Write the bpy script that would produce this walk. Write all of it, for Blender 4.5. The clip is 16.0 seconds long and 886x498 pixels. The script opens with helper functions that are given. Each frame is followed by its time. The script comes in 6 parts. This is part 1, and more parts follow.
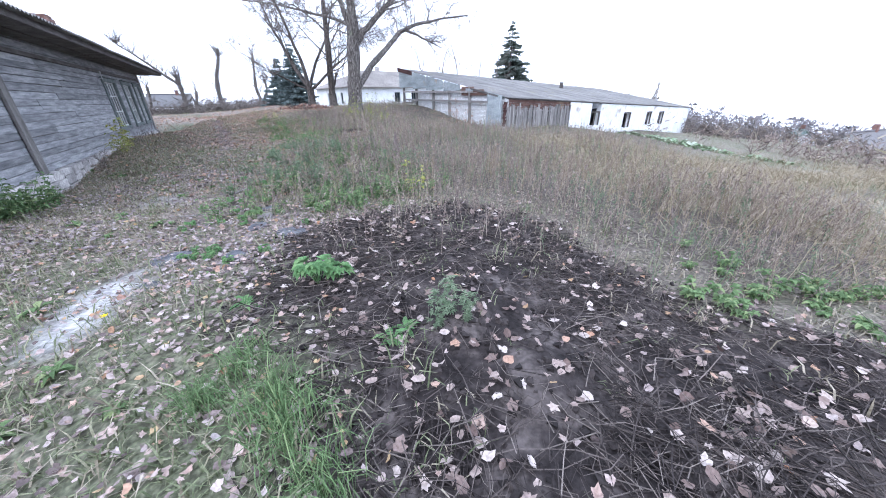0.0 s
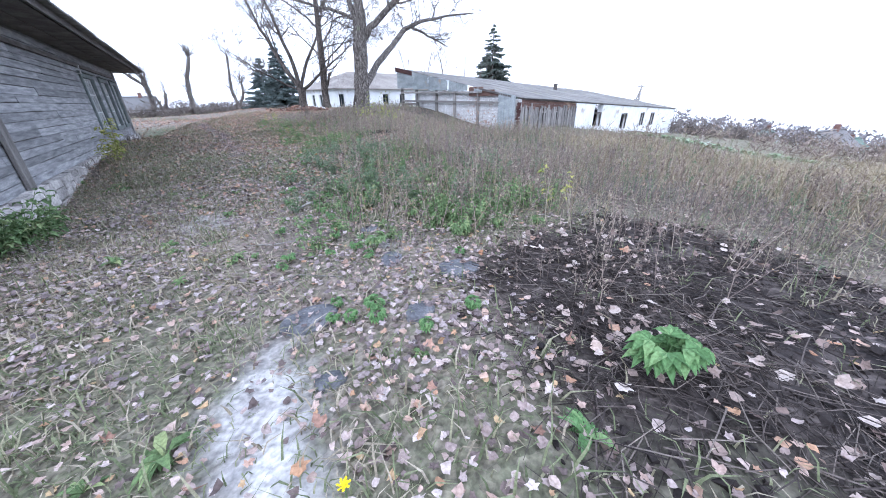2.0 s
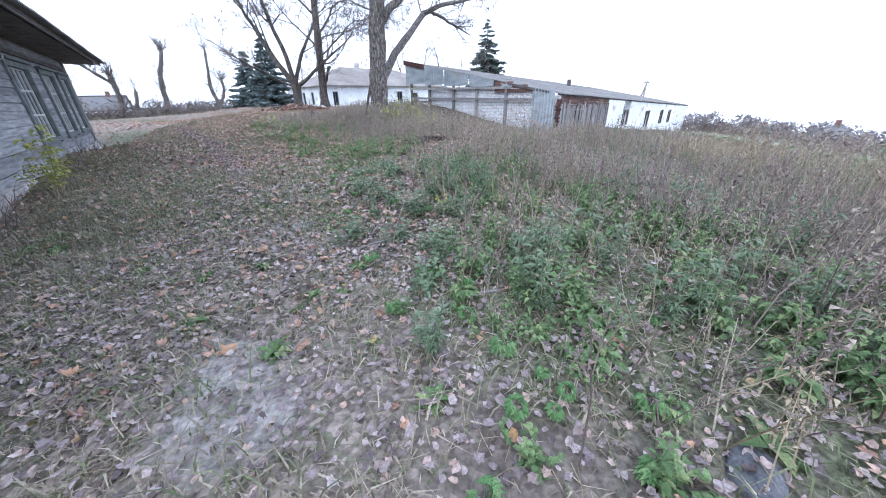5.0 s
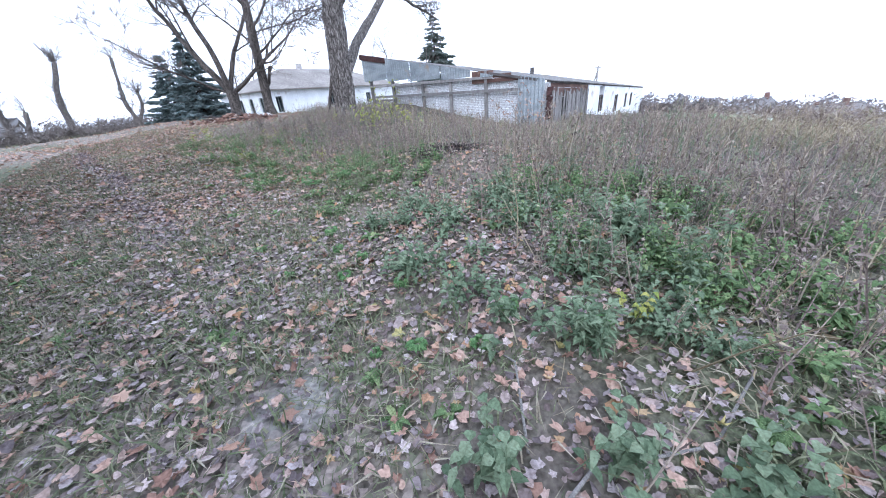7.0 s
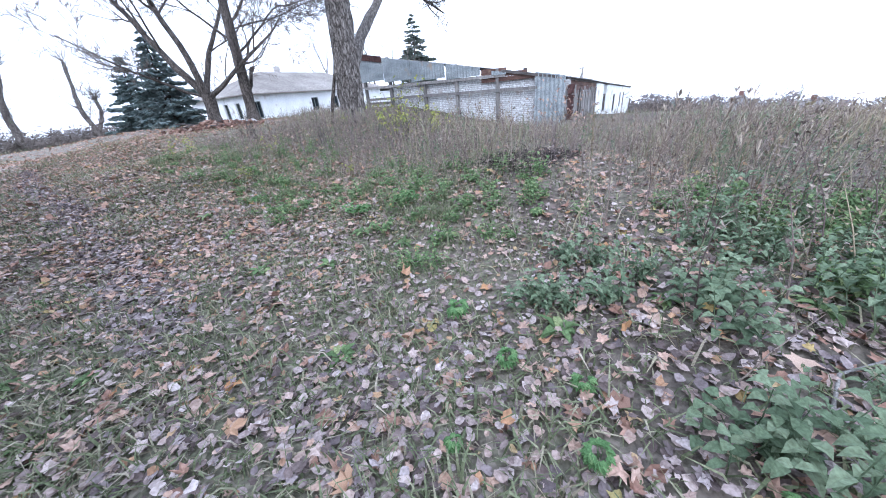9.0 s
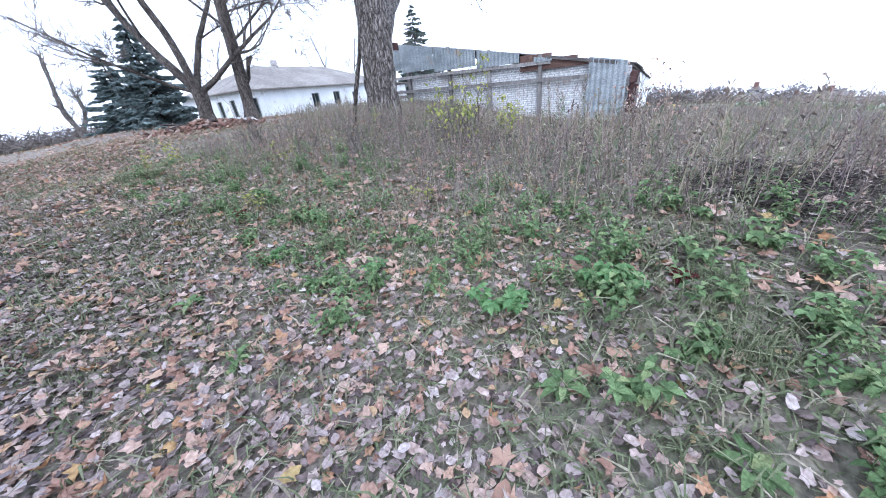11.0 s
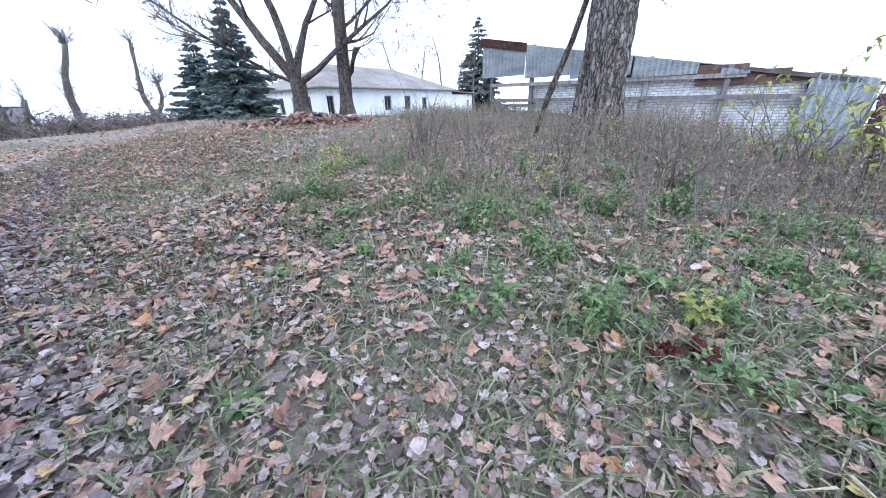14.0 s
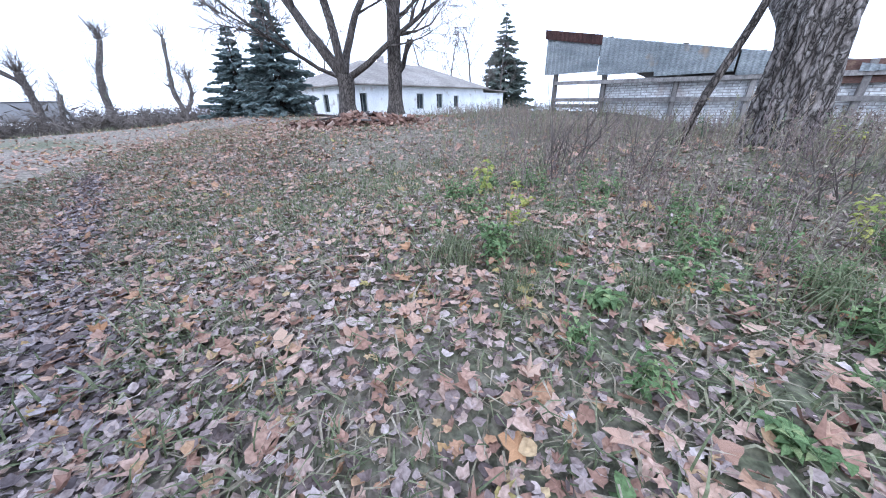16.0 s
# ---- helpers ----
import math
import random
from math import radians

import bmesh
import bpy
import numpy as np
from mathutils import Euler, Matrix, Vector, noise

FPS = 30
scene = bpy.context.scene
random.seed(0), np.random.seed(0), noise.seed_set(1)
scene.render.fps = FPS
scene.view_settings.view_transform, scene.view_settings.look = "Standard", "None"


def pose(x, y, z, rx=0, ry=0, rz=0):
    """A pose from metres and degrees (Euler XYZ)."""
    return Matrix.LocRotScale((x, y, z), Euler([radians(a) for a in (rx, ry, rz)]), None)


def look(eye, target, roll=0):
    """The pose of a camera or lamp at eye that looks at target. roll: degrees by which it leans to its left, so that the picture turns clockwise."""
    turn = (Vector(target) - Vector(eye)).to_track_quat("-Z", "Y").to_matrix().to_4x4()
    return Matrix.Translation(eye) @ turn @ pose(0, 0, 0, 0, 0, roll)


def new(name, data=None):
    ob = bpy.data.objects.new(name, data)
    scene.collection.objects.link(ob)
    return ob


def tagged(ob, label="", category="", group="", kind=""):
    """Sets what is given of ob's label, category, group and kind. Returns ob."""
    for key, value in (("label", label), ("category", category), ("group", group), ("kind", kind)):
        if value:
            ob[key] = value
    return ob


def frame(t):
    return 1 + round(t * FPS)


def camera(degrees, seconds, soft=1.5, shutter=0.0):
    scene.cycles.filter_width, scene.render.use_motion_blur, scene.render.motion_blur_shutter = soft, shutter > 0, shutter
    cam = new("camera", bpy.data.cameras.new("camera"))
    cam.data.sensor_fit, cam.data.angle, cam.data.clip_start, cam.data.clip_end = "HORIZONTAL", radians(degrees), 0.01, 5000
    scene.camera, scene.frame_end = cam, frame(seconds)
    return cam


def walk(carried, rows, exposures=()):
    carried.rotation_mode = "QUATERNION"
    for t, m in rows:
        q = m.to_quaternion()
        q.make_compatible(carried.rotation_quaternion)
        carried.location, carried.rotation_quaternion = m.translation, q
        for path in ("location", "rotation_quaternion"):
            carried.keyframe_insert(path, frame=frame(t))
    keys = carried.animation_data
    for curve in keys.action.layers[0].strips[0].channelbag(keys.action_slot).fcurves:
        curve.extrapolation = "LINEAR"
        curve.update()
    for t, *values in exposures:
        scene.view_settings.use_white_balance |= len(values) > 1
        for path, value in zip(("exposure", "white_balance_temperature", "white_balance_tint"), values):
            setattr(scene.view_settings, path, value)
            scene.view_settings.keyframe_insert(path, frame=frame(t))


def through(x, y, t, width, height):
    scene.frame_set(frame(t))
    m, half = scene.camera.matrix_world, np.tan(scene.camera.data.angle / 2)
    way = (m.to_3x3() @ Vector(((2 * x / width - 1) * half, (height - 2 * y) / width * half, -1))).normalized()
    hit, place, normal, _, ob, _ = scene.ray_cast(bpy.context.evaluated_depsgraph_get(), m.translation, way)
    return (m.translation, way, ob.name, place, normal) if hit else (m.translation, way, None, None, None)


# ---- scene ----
cam = camera(108.10, 16.0, soft=1.0)
# seconds, x, y, z, heading, tilt, lean
PATH = [
    (0.0, 0.012, -0.144, 1.601, -0.73, -25.21, -0.98),
    (0.5, -0.481, 0.122, 1.591, -0.83, -25.06, -0.82),
    (1.0, -0.984, 0.332, 1.568, -4.09, -24.90, -1.14),
    (1.5, -1.560, 0.706, 1.540, -4.80, -24.89, -1.01),
    (2.0, -2.052, 1.031, 1.482, -4.99, -24.79, -1.04),
    (2.5, -2.442, 1.353, 1.472, -5.67, -24.83, -0.94),
    (3.0, -2.791, 1.907, 1.493, -5.66, -24.89, -0.73),
    (3.5, -3.129, 2.490, 1.490, -6.03, -24.80, -0.71),
    (4.0, -3.422, 3.117, 1.445, -6.09, -24.80, -0.81),
    (4.5, -3.702, 3.562, 1.474, -6.49, -24.91, -0.74),
    (7.0, -4.791, 6.856, 1.460, -14.67, -25.89, -5.09),
    (7.5, -5.223, 7.353, 1.406, -16.30, -25.18, -4.66),
    (8.0, -5.586, 7.779, 1.420, -17.69, -24.96, -4.61),
    (10.5, -5.838, 10.708, 1.436, -18.24, -26.61, -7.03),
    (11.0, -6.260, 11.373, 1.421, -18.77, -26.27, -6.57),
    (11.5, -6.715, 11.990, 1.439, -20.02, -26.01, -5.83),
    (12.0, -7.130, 12.537, 1.414, -19.37, -25.74, -5.75),
    (12.5, -7.486, 13.052, 1.377, -18.95, -25.10, -5.29),
    (13.0, -7.812, 13.584, 1.407, -17.67, -24.85, -4.31),
    (13.5, -8.137, 14.023, 1.440, -16.42, -24.67, -3.47),
    (14.0, -8.545, 14.707, 1.411, -14.25, -24.10, -2.07),
    (14.5, -8.821, 15.147, 1.417, -12.53, -24.04, -1.71),
    (15.0, -9.104, 15.635, 1.405, -12.29, -23.72, -1.05),
    (15.5, -9.398, 16.027, 1.431, -12.87, -23.79, -1.19),
    (16.0, -9.694, 16.350, 1.487, -11.78, -24.30, -1.55),
]
walk(cam, [(t, pose(x, y, z, 0, 0, a) @ pose(0, 0, 0, 90 + b) @ pose(0, 0, 0, 0, 0, c)) for t, x, y, z, a, b, c in PATH],
     exposures=[(0.0, 1.14, 5620, 15), (1.8, 1.1, 5600, 15), (3.2, 1.0, 5570, 14), (4.7, 1.0, 5560, 14), (7.5, 1.07, 5540, 14), (12.5, 1.09, 5500, 14), (14.5, 1.02, 5450, 14), (16.0, 1.0, 5430, 14)])

# ---------- sky and light: a bright overcast day ----------
world = bpy.data.worlds.new("overcast_sky")
scene.world = world
world.use_nodes = True
wn, wl = world.node_tree.nodes, world.node_tree.links
sky = wn.new("ShaderNodeTexSky")
sky.sky_type, sky.sun_disc, sky.sun_elevation, sky.sun_rotation = "NISHITA", False, radians(38), radians(200)
sky.dust_density, sky.air_density = 4.0, 1.0
wback = wn["Background"]
wback.inputs[1].default_value = 0.09
cloud = wn.new("ShaderNodeBackground")
cloud.inputs[0].default_value, cloud.inputs[1].default_value = (0.9, 0.97, 1.07, 1), 1.25
wadd = wn.new("ShaderNodeMixShader")
wadd.inputs[0].default_value = 0.85
wl.new(sky.outputs[0], wback.inputs[0])
wl.new(wback.outputs[0], wadd.inputs[1])
wl.new(cloud.outputs[0], wadd.inputs[2])
wl.new(wadd.outputs[0], wn["World Output"].inputs[0])
sun = new("sun", bpy.data.lights.new("sun", "SUN"))
sun.data.energy, sun.data.angle, sun.data.color = 0.7, radians(25), (1.0, 0.98, 0.95)
sun.matrix_world = look((0, 0, 60), (0 + 47 * math.sin(radians(20)), 47 * math.cos(radians(20)), 60 - 37))

# ---------- materials ----------


def shader(name, rough=0.85, spec=0.3):
    m = bpy.data.materials.new(name)
    m.use_nodes = True
    b = m.node_tree.nodes["Principled BSDF"]
    b.inputs["Roughness"].default_value = rough
    b.inputs["Specular IOR Level"].default_value = spec
    return m, m.node_tree.nodes, m.node_tree.links, b


def ramp(nodes, stops):
    r = nodes.new("ShaderNodeValToRGB")
    e = r.color_ramp.elements
    while len(e) < len(stops):
        e.new(0.5)
    for i, (p, c) in enumerate(stops):
        e[i].position, e[i].color = p, (*c, 1)
    return r


def tex(nodes, links, scale, detail=4.0, stretch=(1, 1, 1), coord="Object"):
    tc, mp, n = nodes.new("ShaderNodeTexCoord"), nodes.new("ShaderNodeMapping"), nodes.new("ShaderNodeTexNoise")
    mp.inputs["Scale"].default_value = stretch
    n.inputs["Scale"].default_value, n.inputs["Detail"].default_value = scale, detail
    links.new(tc.outputs[coord], mp.inputs[0])
    links.new(mp.outputs[0], n.inputs["Vector"])
    return n


def blend(nodes, links, mode, fac, a, b):
    x = nodes.new("ShaderNodeMix")
    x.data_type, x.blend_type = "RGBA", mode
    for sock, v in ((x.inputs[0], fac), (x.inputs[6], a), (x.inputs[7], b)):
        if isinstance(v, (int, float)):
            sock.default_value = v
        elif isinstance(v, tuple):
            sock.default_value = (*v, 1)
        else:
            links.new(v, sock)
    return x.outputs[2]


def bump(nodes, links, b, height, strength, dist):
    n = nodes.new("ShaderNodeBump")
    n.inputs["Strength"].default_value, n.inputs["Distance"].default_value = strength, dist
    links.new(height, n.inputs["Height"])
    links.new(n.outputs[0], b.inputs["Normal"])


def worn(name, stops, scale, stretch=(1, 1, 1), fine=60.0, rough=0.85, spec=0.25, bumps=0.5, dist=0.01, stain=None, vary=0.0, grit=(0.62, 1.25)):
    """Two scales of noise: broad colour changes and a fine grain, with relief."""
    m, n, l, b = shader(name, rough, spec)
    broad, grain = tex(n, l, scale, 5, stretch), tex(n, l, fine, 3, stretch)
    r = ramp(n, stops)
    l.new(broad.outputs[0], r.inputs[0])
    g = ramp(n, [(0.3, (grit[0],) * 3), (0.7, (grit[1],) * 3)])
    l.new(grain.outputs[0], g.inputs[0])
    c = blend(n, l, "MULTIPLY", 1.0, r.outputs[0], g.outputs[0])
    if stain:
        s = tex(n, l, stain[1], 6)
        sr = ramp(n, [(stain[2], (0, 0, 0)), (stain[2] + 0.12, (1, 1, 1))])
        l.new(s.outputs[0], sr.inputs[0])
        c = blend(n, l, "MIX", sr.outputs[0], c, stain[0])
    if vary:
        o = n.new("ShaderNodeObjectInfo")
        vr = ramp(n, [(0.0, (1 - vary,) * 3), (1.0, (1 + vary,) * 3)])
        l.new(o.outputs["Random"], vr.inputs[0])
        c = blend(n, l, "MULTIPLY", 1.0, c, vr.outputs[0])
    l.new(c, b.inputs["Base Color"])
    bump(n, l, b, grain.outputs[0], bumps, dist)
    return m


def mottled(name, stops, rough=0.8, fine=90.0, through=0.0, per="island"):
    """Each loose piece takes its own colour from the stops; fine veins and blotches on top."""
    m, n, l, b = shader(name, rough, 0.2)
    if per == "island":
        src = n.new("ShaderNodeNewGeometry").outputs["Random Per Island"]
    else:
        src = n.new("ShaderNodeObjectInfo").outputs["Random"]
    r = ramp(n, stops)
    l.new(src, r.inputs[0])
    grain = tex(n, l, fine, 3)
    g = ramp(n, [(0.3, (0.7, 0.68, 0.66)), (0.7, (1.2, 1.2, 1.2))])
    l.new(grain.outputs[0], g.inputs[0])
    c = blend(n, l, "MULTIPLY", 1.0, r.outputs[0], g.outputs[0])
    l.new(c, b.inputs["Base Color"])
    if through:
        t, mx = n.new("ShaderNodeBsdfTranslucent"), n.new("ShaderNodeMixShader")
        mx.inputs[0].default_value = through
        l.new(c, t.inputs[0])
        l.new(b.outputs[0], mx.inputs[1])
        l.new(t.outputs[0], mx.inputs[2])
        l.new(mx.outputs[0], n["Material Output"].inputs[0])
    return m


M = {}
M["plank"] = worn("weathered_planks", [(0.25, (0.135, 0.136, 0.145)), (0.5, (0.255, 0.257, 0.267)), (0.75, (0.4, 0.396, 0.4))], 2.2, (1, 1, 9), 38, vary=0.3, dist=0.004)
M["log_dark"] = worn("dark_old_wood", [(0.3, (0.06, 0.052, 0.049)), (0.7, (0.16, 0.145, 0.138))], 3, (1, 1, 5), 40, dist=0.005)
M["frame_paint"] = worn("flaking_green_paint", [(0.3, (0.10, 0.12, 0.115)), (0.7, (0.19, 0.215, 0.21))], 5, (1, 1, 1), 50, stain=((0.2, 0.2, 0.19), 9, 0.56), dist=0.003)
M["pale_paint"] = worn("pale_old_paint", [(0.3, (0.38, 0.4, 0.4)), (0.7, (0.6, 0.6, 0.58))], 6, (1, 1, 1), 50, dist=0.003)
M["whitewash"] = worn("whitewashed_wall", [(0.3, (0.66, 0.68, 0.7)), (0.7, (0.84, 0.85, 0.86))], 0.7, (1, 1, 1), 9, stain=((0.42, 0.37, 0.33), 1.3, 0.6), dist=0.008, bumps=0.3, grit=(0.88, 1.06))
M["foundation"] = worn("limed_stone", [(0.3, (0.3, 0.28, 0.27)), (0.7, (0.58, 0.55, 0.53))], 4, (1, 1, 1), 25, vary=0.25, dist=0.02)
M["slate"] = worn("grey_cement_roofing", [(0.3, (0.15, 0.145, 0.14)), (0.7, (0.25, 0.24, 0.23))], 0.6, (1, 1, 1), 9, stain=((0.2, 0.19, 0.11), 1.1, 0.6), dist=0.01)
M["roof_felt"] = worn("brown_cement_roofing", [(0.3, (0.19, 0.17, 0.155)), (0.7, (0.3, 0.275, 0.25))], 0.5, (1, 1, 1), 7, dist=0.01)
M["corrugated"] = worn("weathered_corrugated_sheet", [(0.3, (0.2, 0.225, 0.235)), (0.7, (0.34, 0.37, 0.38))], 1.2, (1, 1, 3), 18, rough=0.6, stain=((0.3, 0.24, 0.18), 1.6, 0.66), vary=0.14, dist=0.004)
M["rust"] = worn("rusted_sheet", [(0.3, (0.04, 0.022, 0.022)), (0.7, (0.095, 0.05, 0.045))], 3, (1, 1, 1), 25, dist=0.004)
M["red_board"] = worn("red_brown_boards", [(0.3, (0.085, 0.048, 0.04)), (0.7, (0.18, 0.11, 0.09))], 1.5, (1, 1, 3), 20, stain=((0.4, 0.3, 0.2), 1.4, 0.6), dist=0.006)
M["grey_wood"] = worn("bare_grey_wood", [(0.3, (0.14, 0.13, 0.125)), (0.7, (0.3, 0.285, 0.27))], 2.0, (5, 5, 1), 30, vary=0.3, dist=0.005)
# near-black that stands in for the shade inside window openings
M["painted_gloom"] = worn("near_black_gloom", [(0.3, (0.012, 0.012, 0.012)), (0.7, (0.03, 0.03, 0.03))], 2)
M["bark"] = worn("furrowed_grey_bark", [(0.3, (0.11, 0.095, 0.087)), (0.48, (0.19, 0.168, 0.154)), (0.62, (0.29, 0.265, 0.245))], 14, (1, 1, 0.4), 90, stain=((0.2, 0.22, 0.15), 2.2, 0.64), dist=0.02, bumps=0.8)
M["bark_dark"] = worn("dark_bark", [(0.3, (0.075, 0.064, 0.058)), (0.7, (0.19, 0.165, 0.147))], 6, (1, 1, 0.25), 40, dist=0.02, bumps=0.8)
M["twig"] = worn("thin_twigs", [(0.3, (0.095, 0.08, 0.072)), (0.7, (0.2, 0.172, 0.155))], 4)
M["stone"] = worn("pale_stone", [(0.3, (0.4, 0.4, 0.4)), (0.7, (0.62, 0.61, 0.6))], 5, dist=0.01)
M["slab"] = worn("dusty_grey_slab", [(0.3, (0.07, 0.075, 0.088)), (0.7, (0.19, 0.19, 0.205))], 5, dist=0.01)
M["far_roof"] = mottled("village_roofs", [(0.0, (0.12, 0.13, 0.14)), (0.5, (0.2, 0.19, 0.19)), (1.0, (0.12, 0.2, 0.17))], per="object")
M["turquoise"] = worn("turquoise_sheet_roof", [(0.3, (0.03, 0.2, 0.2)), (0.7, (0.06, 0.32, 0.31))], 1)
M["needles"] = mottled("blue_green_needles", [(0.0, (0.095, 0.135, 0.135)), (0.5, (0.17, 0.22, 0.22)), (1.0, (0.25, 0.3, 0.3))])
M["needles_far"] = mottled("dark_green_needles", [(0.0, (0.08, 0.105, 0.095)), (1.0, (0.17, 0.2, 0.175))])
M["brick_rubble"] = mottled("broken_brick", [(0.0, (0.1, 0.06, 0.05)), (0.35, (0.19, 0.11, 0.085)), (0.7, (0.27, 0.175, 0.135)), (1.0, (0.34, 0.28, 0.24))], per="object", fine=30)
M["red_brick"] = worn("red_chimney_brick", [(0.3, (0.12, 0.065, 0.055)), (0.7, (0.22, 0.13, 0.11))], 6, vary=0.2)
# grey-mauve trees made paler and bluer: distance haze painted into the base colour
M["hazed_wood"] = mottled("hazed_bare_trees", [(0.0, (0.17, 0.165, 0.18)), (0.6, (0.25, 0.235, 0.25)), (1.0, (0.29, 0.27, 0.26))])
M["litter"] = mottled("fallen_leaves", [(0.0, (0.1, 0.078, 0.076)), (0.18, (0.18, 0.14, 0.134)), (0.36, (0.275, 0.218, 0.208)), (0.55, (0.37, 0.31, 0.3)), (0.68, (0.39, 0.285, 0.245)), (0.86, (0.5, 0.44, 0.43)), (0.95, (0.4, 0.24, 0.155)), (1.0, (0.47, 0.36, 0.21))], rough=0.75, fine=70)
M["maple"] = mottled("orange_tan_maple_leaves", [(0.0, (0.23, 0.135, 0.105)), (0.25, (0.35, 0.215, 0.165)), (0.5, (0.43, 0.285, 0.225)), (0.8, (0.49, 0.36, 0.3)), (0.95, (0.38, 0.21, 0.11)), (1.0, (0.39, 0.35, 0.15))], rough=0.7, fine=60)
M["maple_piece"] = mottled("big_maple_leaves", [(0.0, (0.25, 0.15, 0.115)), (0.3, (0.37, 0.235, 0.175)), (0.6, (0.44, 0.3, 0.23)), (0.85, (0.5, 0.38, 0.315)), (1.0, (0.42, 0.23, 0.11))], rough=0.7, fine=60, per="object")
M["pale_litter"] = mottled("pale_poplar_leaves", [(0.0, (0.13, 0.09, 0.08)), (0.35, (0.26, 0.2, 0.18)), (0.65, (0.39, 0.32, 0.29)), (0.9, (0.52, 0.46, 0.43)), (1.0, (0.36, 0.19, 0.11))], rough=0.7, fine=70)
M["grass"] = mottled("green_grass", [(0.0, (0.112, 0.135, 0.075)), (0.5, (0.19, 0.222, 0.125)), (0.8, (0.26, 0.28, 0.172)), (1.0, (0.385, 0.355, 0.26))], through=0.25)
M["grass_dry"] = mottled("dry_grass", [(0.0, (0.18, 0.155, 0.11)), (0.5, (0.31, 0.275, 0.21)), (1.0, (0.43, 0.385, 0.31))], through=0.15)
M["weed_dry"] = mottled("withered_weeds", [(0.0, (0.11, 0.086, 0.08)), (0.35, (0.19, 0.15, 0.138)), (0.7, (0.3, 0.245, 0.212)), (0.9, (0.4, 0.345, 0.29)), (1.0, (0.38, 0.36, 0.25))])
M["weed_straw"] = mottled("straw_stalks", [(0.0, (0.2, 0.16, 0.1)), (1.0, (0.42, 0.36, 0.26))])
M["weed_green"] = mottled("green_weed_leaves", [(0.0, (0.085, 0.14, 0.062)), (0.5, (0.155, 0.235, 0.105)), (0.85, (0.21, 0.31, 0.145)), (1.0, (0.32, 0.37, 0.18))], through=0.25)
M["weed_blue"] = mottled("grey_green_weed_leaves", [(0.0, (0.095, 0.14, 0.085)), (0.5, (0.16, 0.22, 0.135)), (1.0, (0.23, 0.29, 0.19))], through=0.2)
M["leaf_bright"] = mottled("bright_green_leaves", [(0.0, (0.1, 0.2, 0.08)), (0.6, (0.155, 0.29, 0.12)), (1.0, (0.23, 0.36, 0.16))], through=0.3)
M["leaf_yellow"] = mottled("yellow_green_leaves", [(0.0, (0.22, 0.28, 0.07)), (1.0, (0.45, 0.44, 0.14))], through=0.3)
M["leaf_red"] = mottled("dark_red_leaves", [(0.0, (0.06, 0.012, 0.016)), (1.0, (0.13, 0.03, 0.03))], through=0.1)
M["trail_litter"] = mottled("trodden_mauve_leaves", [(0.0, (0.12, 0.098, 0.102)), (0.3, (0.21, 0.175, 0.18)), (0.6, (0.31, 0.262, 0.265)), (0.88, (0.41, 0.36, 0.36)), (1.0, (0.4, 0.28, 0.22))], rough=0.75, fine=70)
M["plume_tan"] = mottled("tan_seed_plumes", [(0.0, (0.17, 0.13, 0.11)), (0.5, (0.3, 0.245, 0.2)), (1.0, (0.46, 0.395, 0.315))], through=0.15)
M["plume_olive"] = mottled("olive_plumes", [(0.0, (0.15, 0.165, 0.1)), (0.5, (0.255, 0.265, 0.17)), (1.0, (0.38, 0.375, 0.26))], through=0.2)
M["plume_mauve"] = mottled("mauve_brown_plumes", [(0.0, (0.12, 0.092, 0.095)), (0.5, (0.225, 0.18, 0.178)), (1.0, (0.34, 0.285, 0.27))], through=0.1)
M["flower"] = mottled("yellow_petals", [(0.0, (0.75, 0.55, 0.01)), (1.0, (0.85, 0.7, 0.02))])
M["cabbage"] = mottled("pale_green_crop", [(0.0, (0.16, 0.24, 0.12)), (0.6, (0.28, 0.36, 0.24)), (1.0, (0.5, 0.55, 0.46))])
M["dead_stems"] = mottled("grey_dead_stems", [(0.0, (0.025, 0.02, 0.02)), (0.5, (0.065, 0.054, 0.051)), (0.85, (0.14, 0.117, 0.108)), (1.0, (0.23, 0.2, 0.18))])
M["clod"] = mottled("black_soil_clods", [(0.0, (0.018, 0.015, 0.015)), (1.0, (0.065, 0.054, 0.052))])



def plated(m, scale, stretch):
    """Bark plates: dark cracks between raised, lengthwise ridges."""
    n, l = m.node_tree.nodes, m.node_tree.links
    tc, mp, vo = n.new("ShaderNodeTexCoord"), n.new("ShaderNodeMapping"), n.new("ShaderNodeTexVoronoi")
    warp = tex(n, l, 9, 3)
    mp.inputs["Scale"].default_value = stretch
    vo.feature = "DISTANCE_TO_EDGE"
    vo.inputs["Scale"].default_value = scale
    mix = blend(n, l, "ADD", 0.12, tc.outputs["Object"], warp.outputs["Color"])
    l.new(mix, mp.inputs[0])
    l.new(mp.outputs[0], vo.inputs["Vector"])
    r = ramp(n, [(0.0, (0.2, 0.19, 0.18)), (0.16, (0.95, 0.95, 0.95)), (0.4, (1.2, 1.2, 1.2))])
    l.new(vo.outputs["Distance"], r.inputs[0])
    b = n["Principled BSDF"]
    old = b.inputs["Base Color"].links[0].from_socket
    l.new(blend(n, l, "MULTIPLY", 1.0, old, r.outputs[0]), b.inputs["Base Color"])
    bump(n, l, b, r.outputs[0], 0.9, 0.025)


plated(M["bark"], 17, (1, 1, 0.2))
plated(M["bark_dark"], 24, (1, 1, 0.2))

glass, gn, gl, gb = shader("window_glass", 0.08, 0.5)
gb.inputs["Base Color"].default_value = (0.02, 0.025, 0.03, 1)
M["glass"] = glass


